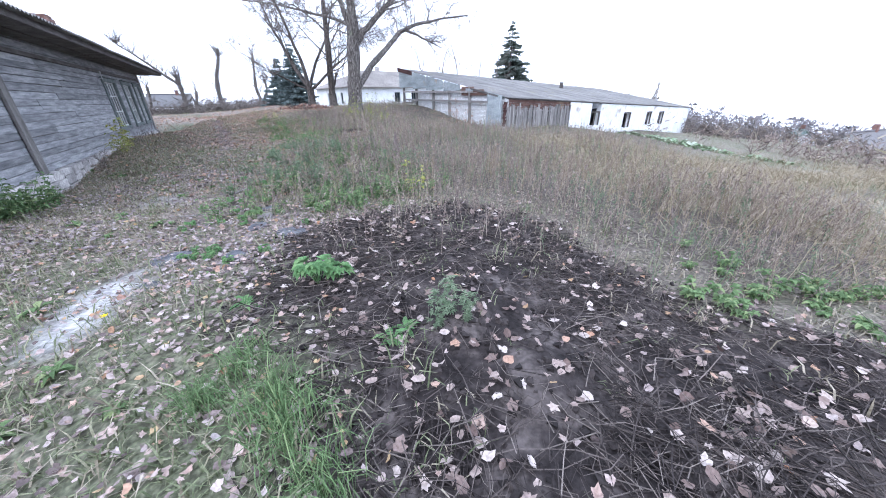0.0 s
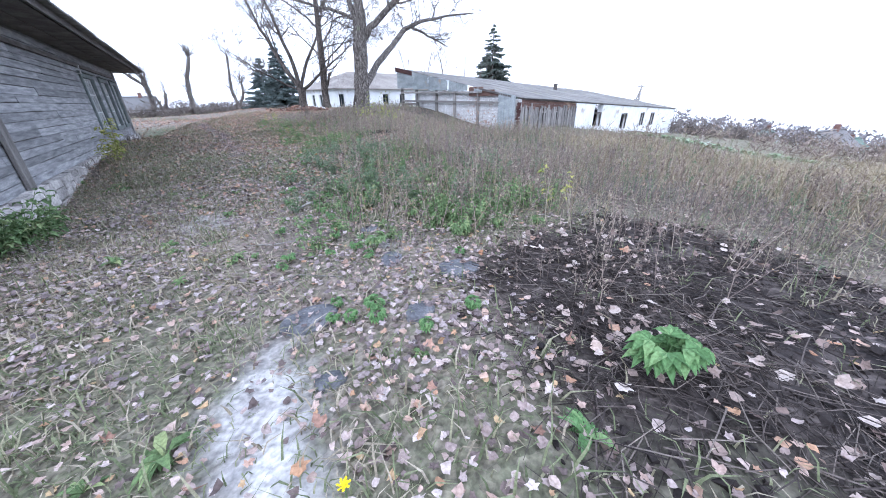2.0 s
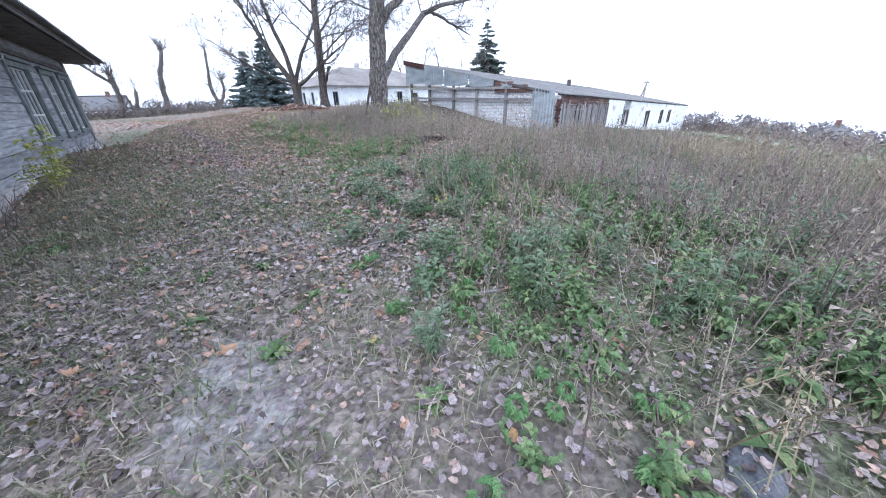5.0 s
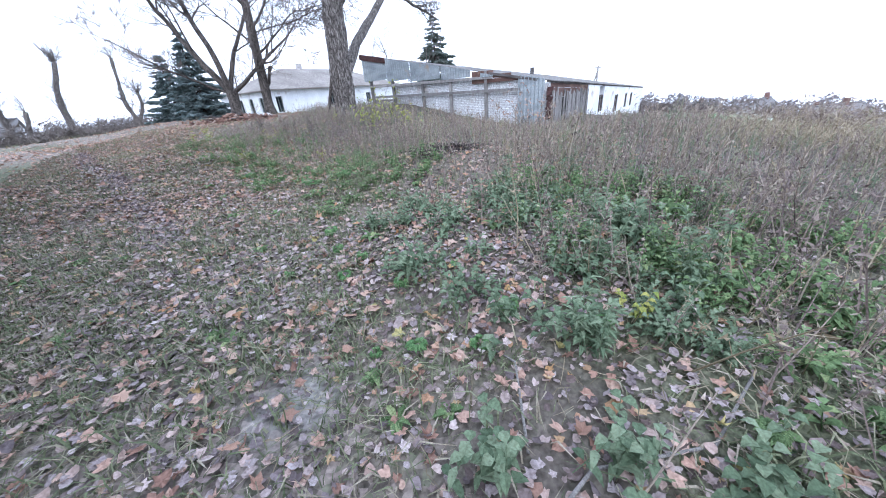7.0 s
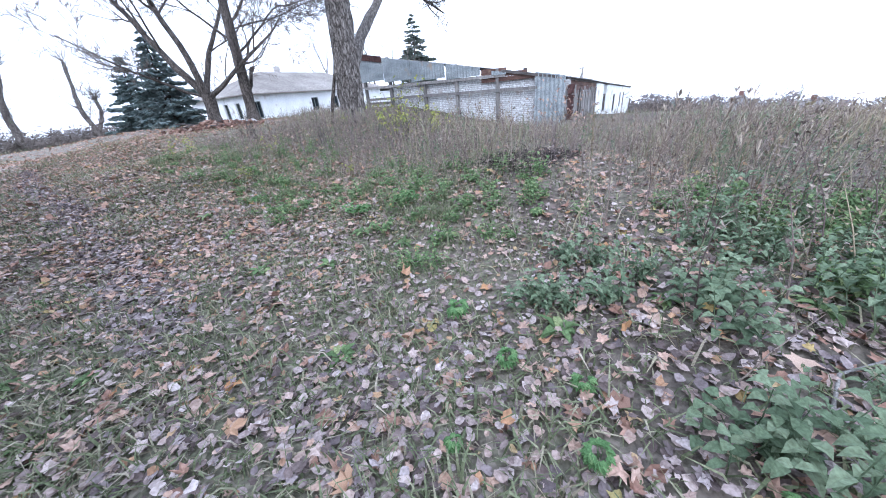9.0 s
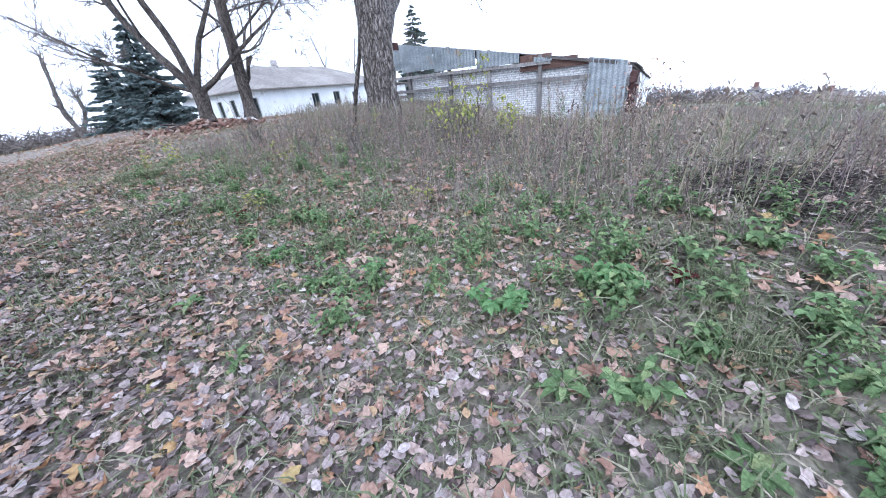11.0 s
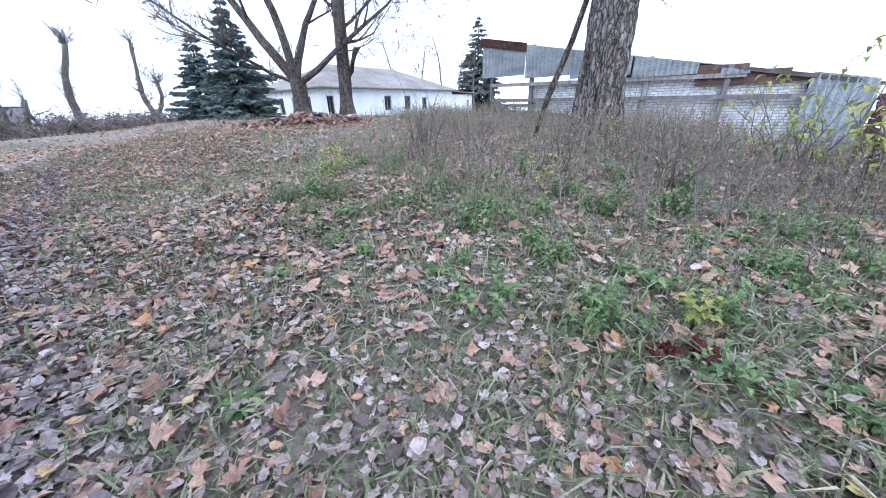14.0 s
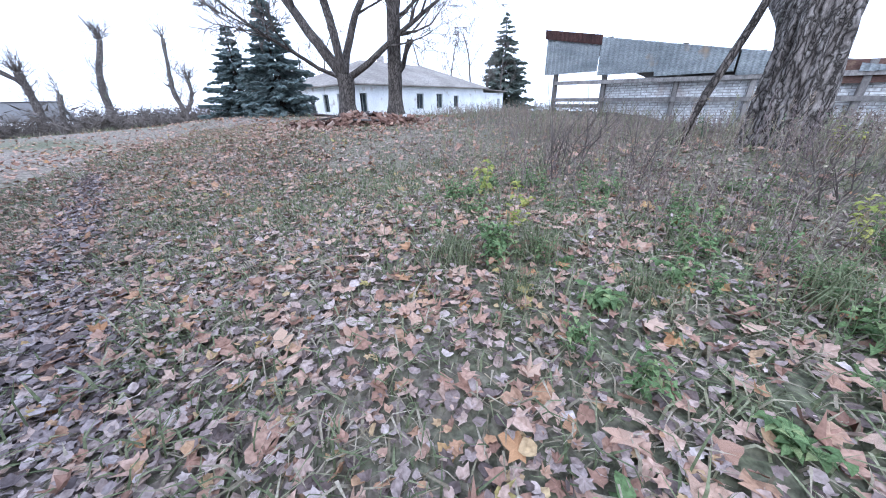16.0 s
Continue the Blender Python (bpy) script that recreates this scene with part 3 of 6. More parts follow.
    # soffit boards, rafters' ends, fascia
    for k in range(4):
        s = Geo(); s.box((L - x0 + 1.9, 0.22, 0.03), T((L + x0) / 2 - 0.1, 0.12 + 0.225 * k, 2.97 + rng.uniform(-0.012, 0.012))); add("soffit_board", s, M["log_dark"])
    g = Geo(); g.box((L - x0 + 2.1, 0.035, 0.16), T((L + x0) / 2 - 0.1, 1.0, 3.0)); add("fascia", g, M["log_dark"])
    # the two slopes of corrugated sheeting
    for sgn in (1, -1):
        W = L - x0 + 2.3
        n, cols = 5, int(W / 1.1)
        run, rise = 6.0, 0.8
        for i in range(cols):
            for j in range(n):
                sw, sl = W / cols, math.hypot(run, rise) / n
                s = wave_sheet(sw + 0.05, sl + 0.12, 0.15, 0.025)
                tilt = math.degrees(math.atan2(run, rise))
                y = 1.18 - run * j / n if sgn > 0 else -10.6 + run * j / n
                q = T(x0 - 1.2 + i * sw, y, 3.03 + rise * j / n + rng.uniform(0, 0.02)) @ pose(0, 0, 0, tilt * sgn + rng.uniform(-0.8, 0.8), 0, rng.uniform(-0.6, 0.6))
                s.v = [tuple(q @ Vector(p)) for p in s.v]
                add("roof_sheet", s, M["slate"], house)
    g = Geo(); g.tube([(x0 - 1.2, -4.75, 3.86), (L + 1, -4.75, 3.86)], [0.12, 0.12], 8); add("ridge_cap", g, M["slate"])
    ch = Geo()
    ch.box((0.55, 0.55, 2.0), T(0.2, -2.3, 4.05))
    ch = add("chimney", ch, M["red_brick"], label="red brick chimney with a corbelled top")
    g = Geo(); g.box((0.72, 0.72, 0.14), T(0.2, -2.3, 4.95)); g.box((0.62, 0.62, 0.12), T(0.2, -2.3, 5.07)); add("chimney_cap", g, M["red_brick"], ch)
    g = Geo()
    for k in range(2):
        g.tube([(6.25 + 0.0 * k, 0.05, 2.55 - 0.14 * k), (6.25, 0.16, 2.56 - 0.14 * k), (6.25, 0.16, 2.64 - 0.14 * k)], [0.015, 0.02, 0.03], 6)
    add("insulator", g, M["stone"], label="white ceramic insulators on hooks")


wooden_house()


def white_house():
    rng = random.Random(9)
    ang = radians(40)
    ax = (math.cos(ang), math.sin(ang))
    l2, l1, zb, ze, zr = 17.5, 9.0, 0.6, 2.95, 5.05
    house = thing("white_house", (-10.4, 42.2, zb), "long whitewashed house with a grey hipped roof", "house", rz=40)
    # own frame: x along the long face from the near corner, y to the back
    holes = [(0.5, 1.15, 1.0, 2.35), (6.6, 7.5, 1.15, 2.35), (9.3, 10.2, 1.15, 2.35), (12.0, 12.8, 1.15, 2.2)]

    def add(name, g, mat, label="", parent=house):
        g.v = [(p[0], p[1], p[2] - zb) for p in g.v]
        return part(name, g, mat, parent, label)
    flip = Matrix.Diagonal((1, -1, 1, 1))
    g = Geo(); wall_with_holes(g, flip, 0, l2, zb, ze, 0.4, holes); add("wall", g, M["whitewash"])
    end_holes = [(1.3, 2.0, 1.1, 2.35), (3.1, 3.8, 1.1, 2.35), (5.0, 5.7, 1.1, 2.35)]
    g = Geo(); wall_with_holes(g, Matrix(((0, 1, 0, 0), (1, 0, 0, 0), (0, 0, 1, 0), (0, 0, 0, 1))) @ flip, 0.4, l1, zb, ze, 0.4, end_holes)
    g.v = [(abs(p[0]), p[1], p[2]) for p in g.v]
    add("wall", g, M["whitewash"])
    g = Geo(); g.box((l2, 0.4, ze - zb), T(l2 / 2, l1, (zb + ze) / 2)); add("wall", g, M["whitewash"])
    g = Geo(); g.box((0.4, l1, ze - zb), T(l2 - 0.2, l1 / 2 + 0.1, (zb + ze) / 2)); add("wall", g, M["whitewash"])
    # added sheet whose near-black colour paints the unlit inside behind the panes
    g = Geo(); g.box((l2 - 1, 0.1, ze - zb), T(l2 / 2, 3.2, (zb + ze) / 2)); add("inner_wall", g, M["painted_gloom"])
    for a, b, c, d in holes:
        w = Geo()
        for s, cx, cz in (((0.07, 0.08, d - c), a + 0.035, (c + d) / 2), ((0.07, 0.08, d - c), b - 0.035, (c + d) / 2), ((b - a, 0.08, 0.07), (a + b) / 2, c + 0.035), ((b - a, 0.08, 0.07), (a + b) / 2, d - 0.035), ((0.05, 0.06, d - c), (a + b) / 2, (c + d) / 2)):
            w.box(s, T(cx, 0.15, cz))
        w = add("window", w, M["frame_paint"])
        p = Geo(); p.box((b - a - 0.1, 0.01, d - c - 0.1), T((a + b) / 2, 0.18, (c + d) / 2)); add("pane", p, M["glass"], parent=w)
    for a, b, c, d in end_holes:
        w = Geo()
        for s, cy, cz in (((0.08, 0.07, d - c), a + 0.035, (c + d) / 2), ((0.08, 0.07, d - c), b - 0.035, (c + d) / 2), ((0.08, b - a, 0.07), (a + b) / 2, d - 0.035), ((0.06, 0.05, d - c), (a + b) / 2, (c + d) / 2)):
            w.box(s, T(0.15, cy, cz))
        w = add("window", w, M["frame_paint"])
        p = Geo(); p.box((0.01, b - a - 0.1, d - c - 0.1), T(0.18, (a + b) / 2, (c + d) / 2)); add("pane", p, M["glass"], parent=w)
    g = Geo()
    o = 0.45
    c = [(-o, -o, ze), (l2 + o, -o, ze), (l2 + o, l1 + o, ze), (-o, l1 + o, ze)]
    r = [(4.6, l1 / 2, zr), (l2 - 4.6, l1 / 2, zr)]
    lo = [(p[0], p[1], p[2] - 0.09) for p in c]
    for q in ((c[0], c[1], r[1], r[0]), (c[1], c[2], r[1]), (c[2], c[3], r[0], r[1]), (c[3], c[0], r[0]), (lo[3], lo[2], lo[1], lo[0]), (lo[0], lo[1], c[1], c[0]), (lo[1], lo[2], c[2], c[1]), (lo[2], lo[3], c[3], c[2]), (lo[3], lo[0], c[0], c[3])):
        g.quad(*q)
    roof = add("roof", g, M["roof_felt"], "grey-brown hipped roof")
    g = Geo(); g.box((0.5, 0.5, 0.6), T(7.0, l1 / 2, zr + 0.2)); add("chimney", g, M["foundation"])
    # low lean-to at the far end
    g = Geo(); wall_with_holes(g, flip, l2, l2 + 4.5, zb, 2.5, 0.3, [(l2 + 3.2, l2 + 3.8, 1.1, 1.9)])
    g.box((0.3, 5, 1.9), T(l2 + 4.35, 2.8, zb + 0.95))
    add("annex_wall", g, M["whitewash"])
    g = Geo(); g.box((5.0, 5.6, 0.08), T(l2 + 2.3, 2.4, 2.58) @ pose(0, 0, 0, -3, 2, 0)); add("annex_roof", g, M["roof_felt"])


white_house()


def barn():
    rng = random.Random(14)
    # x along the gable face from its low corner to the high one, y out of it
    C = (4.1, 20.4)
    v, u = Vector((-0.61, 0.79, 0)).normalized(), Vector((0.79, 0.61, 0)).normalized()
    m = basis(C, v)
    b = thing("barn", (C[0], C[1], -0.6), "long derelict barn of whitewashed brick and patched sheets", "barn")
    inv = b.matrix_world.inverted()

    def add(name, g, mat, label="", parent=b):
        g.v = [tuple(inv @ (m @ Vector(p))) for p in g.v]
        return part(name, g, mat, parent, label)

    def top(x):
        return 1.62 + 0.195 * x
    W, LEN = 11.1, 32.0
    # brick wall of the gable below the sheets, open at its high end
    g = Geo(); 
    for a, c, t in ((0.0, 1.3, 1.5), (1.3, 2.65, 1.72), (2.65, 3.8, 1.85), (3.8, 5.5, 1.95), (5.5, 7.5, 2.0), (7.5, 9.1, 2.1)):
        g = Geo()
        wall_with_holes(g, Matrix.Identity(4), a, c, -0.9, t, 0.25, [])
        add("gable_wall", g, M["white_brick"], "whitewashed brick wall")
    for x in (1.2, 3.0, 5.05, 6.85, 9.0, 10.75):
        g = Geo(); g.box((0.14, 0.16, top(x) + 0.75), T(x, 0.1, (top(x) - 0.75) / 2), 0.008, rng); add("post", g, M["grey_wood"])
    for x0, x1, z in ((1.2, 10.75, 1.42), (2.6, 10.75, 2.0), (9.0, 10.75, 1.3)):
        g = Geo(); g.box((x1 - x0, 0.06, 0.12), T((x0 + x1) / 2, 0.21, z) @ pose(0, 0, 0, 0, -1.2, 0)); add("rail", g, M["grey_wood"])
    # sheets of the upper band, one by one
    for x0, x1, lo, hi, mat in ((9.25, 11.15, 2.38, 3.72, "corrugated"), (7.5, 9.22, 2.25, 3.25, "corrugated"), (5.55, 7.5, 2.12, 2.95, "corrugated"), (3.75, 5.5, 2.02, 2.48, "corrugated"), (2.55, 3.2, 1.95, 2.3, "corrugated")):
        s = wave_sheet(x1 - x0, 1.0, 0.15, 0.022, 1)
        tl = rng.uniform(-0.03, 0.03)
        s.v = [(x0 + p[0], 0.26 + p[1] + tl * p[2], lo + 0.0 * p[0] + p[2] * (lo * 0 + (top(x0 + p[0]) - lo - rng.uniform(0, 0.01) - (0.1 if x0 == 2.55 else 0.03)))) for p in s.v]
        add("wall_sheet", s, M[mat], "grey corrugated wall sheet")
    s = wave_sheet(2.0, 0.3, 0.15, 0.022)
    s.v = [(9.2 + p[0], 0.31 + p[1], top(9.2 + p[0]) - 0.28 + p[2] * 0.95 + 0.02) for p in s.v]
    add("wall_sheet", s, M["rust"], "rust-brown sheet strip")
    s = wave_sheet(1.2, 1.35, 0.17, 0.025)
    s.v = [(0.1 + p[0], 0.24 + p[1], -0.25 + p[2] * (top(0.1 + p[0]) + 0.27) / 1.35) for p in s.v]
    add("wall_sheet", s, M["corrugated"], "blue-grey corrugated end sheet")
    for k in range(7):
        g = Geo()
        g.box((0.22, 0.05, 0.17), T(-0.12, 0.2 + rng.uniform(-0.05, 0.05), 0.1 + k * 0.19) @ pose(0, 0, 0, rng.uniform(-20, 20), rng.uniform(-20, 20), rng.uniform(-20, 20)), 0.03, rng)
        add("rusted_scrap", g, M["rust"], "crumpled rust-brown sheet metal")
    g = Geo(); g.box((2.4, 0.12, 0.1), T(1.6, 0.2, 1.86) @ pose(0, 0, 0, 0, -11.0, 0)); add("rafter", g, M["log_dark"])
    for zb, x0, x1 in ((1.78, 1.25, 3.75), (1.96, 1.7, 3.75), (2.13, 2.6, 3.75)):
        g = Geo(); g.box((x1 - x0, 0.05, 0.165), T((x0 + x1) / 2, 0.12 + rng.uniform(-0.015, 0.015), zb) @ pose(0, 0, 0, 0, rng.uniform(-3, 1), 0), 0.006, rng); add("board", g, M["red_board"], "red-brown loose board")
    # long side: boards first, then whitewashed wall; y runs backwards from the gable
    q = m @ pose(0, 0, 0, 0, 0, -90)
    def add2(name, g, mat, label="", parent=b):
        g.v = [tuple(inv @ (q @ Vector(p))) for p in g.v]
        return part(name, g, mat, parent, label)
    # here x is along the long side, y inwards is positive
    flip = Matrix.Diagonal((1, -1, 1, 1))
    def eave(x):
        return 1.58 - 0.043 * x
    holes = [(9.9, 11.4, -0.6, 0.45), (15.5, 17.0, -1.1, 0.2), (20.3, 21.6, -1.1, 0.1), (23.3, 24.7, -1.2, 0.0)]
    g = Geo(); wall_with_holes(g, flip, 6.9, LEN, -2.6, 0.4, 0.4, holes)
    g.v = [(p[0], p[1] + 0.0, p[2] if p[2] < 0.39 else eave(p[0]) - 0.1) for p in g.v]
    g.f = [f for f in g.f]
    add2("wall", g, M["whitewash"], "whitewashed side wall with crumbling plaster")
    # added near-black sheet: painted shade of the barn's inside, seen through the holes
    g = Geo(); g.box((LEN - 7.5, 0.1, 3), T(LEN / 2 + 3, 2.5, -1)); add2("inner_wall", g, M["painted_gloom"])
    for a, c, lo, hi in holes:
        w = Geo()
        for s, cx, cz in (((0.1, 0.1, hi - lo), a + 0.05, (lo + hi) / 2), ((0.1, 0.1, hi - lo), c - 0.05, (lo + hi) / 2), ((c - a, 0.1, 0.1), (a + c) / 2, hi - 0.05), ((0.08, 0.08, hi - lo), (a + c) / 2, (lo + hi) / 2)):
            w.box(s, T(cx, 0.1, cz), 0.01, rng)
        add2("window", w, M["log_dark"], "broken dark window frame")
    x = 0.1
    while x < 6.9:
        w = rng.uniform(0.12, 0.2)
        h = rng.uniform(0.75, 1.0)
        g = Geo(); zt = eave(x) - 0.35 + rng.uniform(-0.25, 0.1)
        g.box((w - 0.015, 0.03, zt + 1.6), T(x + w / 2, rng.uniform(-0.03, 0.03), (zt - 1.6) / 2) @ pose(0, 0, 0, rng.uniform(-1, 1), rng.uniform(-2, 2), 0), 0.004, rng)
        add2("board", g, M["grey_wood"], "grey vertical wall board")
        x += w
    for k in range(3):
        g = Geo(); g.box((7.0, 0.05, 0.19), T(3.5, 0.07, 1.26 - 0.2 * k) @ pose(0, 0, 0, 0, 2.5, 0)); add2("board", g, M["red_board"], "red-brown wall board under the eave")
    g = Geo(); g.box((LEN, 0.12, 0.12), T(LEN / 2, 0.05, eave(LEN / 2) - 0.04) @ pose(0, 0, 0, 0, 2.46, 0)); add2("eave_beam", g, M["log_dark"])
    # far gable, back wall, roof sheets
    g = Geo(); g.box((0.4, W, 2.4), T(LEN - 0.2, W / 2, -1.15)); add2("gable_wall", g, M["whitewash"])
    g = Geo(); g.box((LEN - 9, 0.3, 3.9), T(LEN / 2 + 4.5, W - 0.4, -0.45)); add2("back_wall", g, M["whitewash"])
    rows, cols = 4, 15
    for i in range(cols):
        for j in range(rows):
            if rng.random() < 0.02:
                continue
            sw, sl = LEN / cols, W / rows
            s = wave_sheet(sw + 0.06, 1.0, 0.17, 0.025)
            lift, skew = rng.uniform(0, 0.03), rng.uniform(-0.03, 0.03)
            s.v = [(i * sw + p[0], (j + p[2] * 1.06) * sl - 0.12 + skew * p[0], eave(i * sw + p[0]) - 0.02 + lift + ((j + p[2] * 1.06) * sl - 0.12) * 0.192 + p[1] + 0.006 * j) for p in s.v]
            add2("roof_sheet", s, M["slate"])
    g = Geo(); g.box((0.3, 0.3, 0.8), T(17.0, 7.5, 2.45)); add2("chimney", g, M["log_dark"])


M["white_brick"] = worn("whitewashed_brick", [(0.3, (0.5, 0.5, 0.5)), (0.7, (0.72, 0.73, 0.74))], 0.9, (1, 1, 1), 12, stain=((0.36, 0.25, 0.2), 1.2, 0.62), dist=0.02)


def brick_relief(m):
    n, l = m.node_tree.nodes, m.node_tree.links
    tc, br, sep, com = n.new("ShaderNodeTexCoord"), n.new("ShaderNodeTexBrick"), n.new("ShaderNodeSeparateXYZ"), n.new("ShaderNodeCombineXYZ")
    mul = n.new("ShaderNodeMath"); mul.operation = "MULTIPLY"; mul.inputs[1].default_value = -1.28
    l.new(tc.outputs["Object"], sep.inputs[0])
    l.new(sep.outputs[0], mul.inputs[0])
    l.new(mul.outputs[0], com.inputs[0]); l.new(sep.outputs[2], com.inputs[1])
    l.new(com.outputs[0], br.inputs["Vector"])
    br.inputs["Scale"].default_value, br.inputs["Brick Width"].default_value, br.inputs["Row Height"].default_value, br.inputs["Mortar Size"].default_value = 1.0, 0.26, 0.078, 0.008
    bp = n.new("ShaderNodeBump")
    bp.invert = True
    bp.inputs["Strength"].default_value, bp.inputs["Distance"].default_value = 1.0, 0.02
    l.new(br.outputs["Fac"], bp.inputs["Height"])
    b = n["Principled BSDF"]
    l.new(bp.outputs[0], b.inputs["Normal"])
    old = b.inputs["Base Color"].links[0].from_socket
    l.new(blend(n, l, "MIX", br.outputs["Fac"], old, (0.3, 0.29, 0.28)), b.inputs["Base Color"])


brick_relief(M["white_brick"])
barn()

# ---------- trees ----------


def grow(geo, twigs, p, d, length, r, rng, level=0, bend=0.25, lift=0.06, kids=6, thin=0.018, depth=4, tip=0.25, least=0.0105):
    """One branch with its side branches; thin ones go into twigs."""
    n = max(3, int(length / 0.4)) if r > 0.012 else max(2, int(length / 0.5))
    pts, rad, dirs = [Vector(p)], [r], [Vector(d).normalized()]
    cur = Vector(d).normalized()
    for k in range(1, n + 1):
        cur = (cur + Vector([rng.gauss(0, bend / math.sqrt(n)) for _ in range(3)]) + Vector((0, 0, lift / n * 4))).normalized()
        pts.append(pts[-1] + cur * length / n)
        rad.append(r * (1 - (1 - tip) * k / n))
        dirs.append(cur.copy())
    (geo if r > thin else twigs).tube(pts, rad, 8 if r > 0.08 else 5 if r > thin else 3, r > thin)
    if level >= depth:
        return
    for k in range(kids):
        t = rng.uniform(0.25, 0.98)
        i = min(int(t * n), n - 1)
        side = Vector([rng.gauss(0, 1) for _ in range(3)])
        side = (side - dirs[i] * side.dot(dirs[i])).normalized()
        a = rng.uniform(0.5, 1.0)
        nd = dirs[i] * math.cos(a) + side * math.sin(a)
        grow(geo, twigs, pts[i].lerp(pts[i + 1], t * n - i), nd, length * rng.uniform(0.32, 0.6) * (1.1 - 0.4 * t), max(least, rad[i] * rng.uniform(0.35, 0.6)), rng, level + 1, bend * 1.1, lift, kids, thin, depth, 0.2, least)


def bark_trunk(pts, radii, sides, seed, furrow):
    """A trunk of many facets whose surface is broken into upright ridges."""
    g = Geo()
    curve = []
    steps = 10
    for k in range(len(pts) - 1):
        for s in range(steps):
            t = s / steps
            curve.append((Vector(pts[k]).lerp(Vector(pts[k + 1]), t), radii[k] + (radii[k + 1] - radii[k]) * t))
    curve.append((Vector(pts[-1]), radii[-1]))
    for k, (p, r) in enumerate(curve):
        for s in range(sides):
            q = 2 * math.pi * s / sides
            c = noise.noise(Vector((math.cos(q) * 4.2 * r / 0.3, math.sin(q) * 4.2 * r / 0.3, p.z * 0.9 + seed)))
            c2 = noise.noise(Vector((math.cos(q) * 11, math.sin(q) * 11, p.z * 2.3 + seed)))
            flare = 0.10 * max(0, 1 - (p.z - curve[0][0].z) / 0.7) ** 2 * (1 + 0.6 * math.sin(q * 5 + seed))
            rr = r * (1 + furrow * (abs(c) * 1.4 - 0.35 + 0.5 * abs(c2))) + flare
            g.v.append((p.x + rr * math.cos(q), p.y + rr * math.sin(q), p.z))
    for k in range(len(curve) - 1):
        for s in range(sides):
            t = (s + 1) % sides
            g.f.append((k * sides + s, k * sides + t, (k + 1) * sides + t, (k + 1) * sides + s))
    g.f.append(tuple((len(curve) - 1) * sides + s for s in range(sides)))
    return g


def tree(name, x, y, label, group="", sink=0.1):
    z = zz(x, y) - sink
    return thing(name, (x, y, z), label, "tree", group), z


def limb_of(parent, rng, start, d, length, r, label="", **kw):
    g, t = Geo(), Geo()
    grow(g, t, start, d, length, r, rng, **kw)
    limb = part("limb", g, M[kw_bark[0]], parent, label, True)
    if t.v:
        part("twig_spray", t, M["twig"], limb)["kind"] = "stuff"
    return limb


kw_bark = ["bark"]


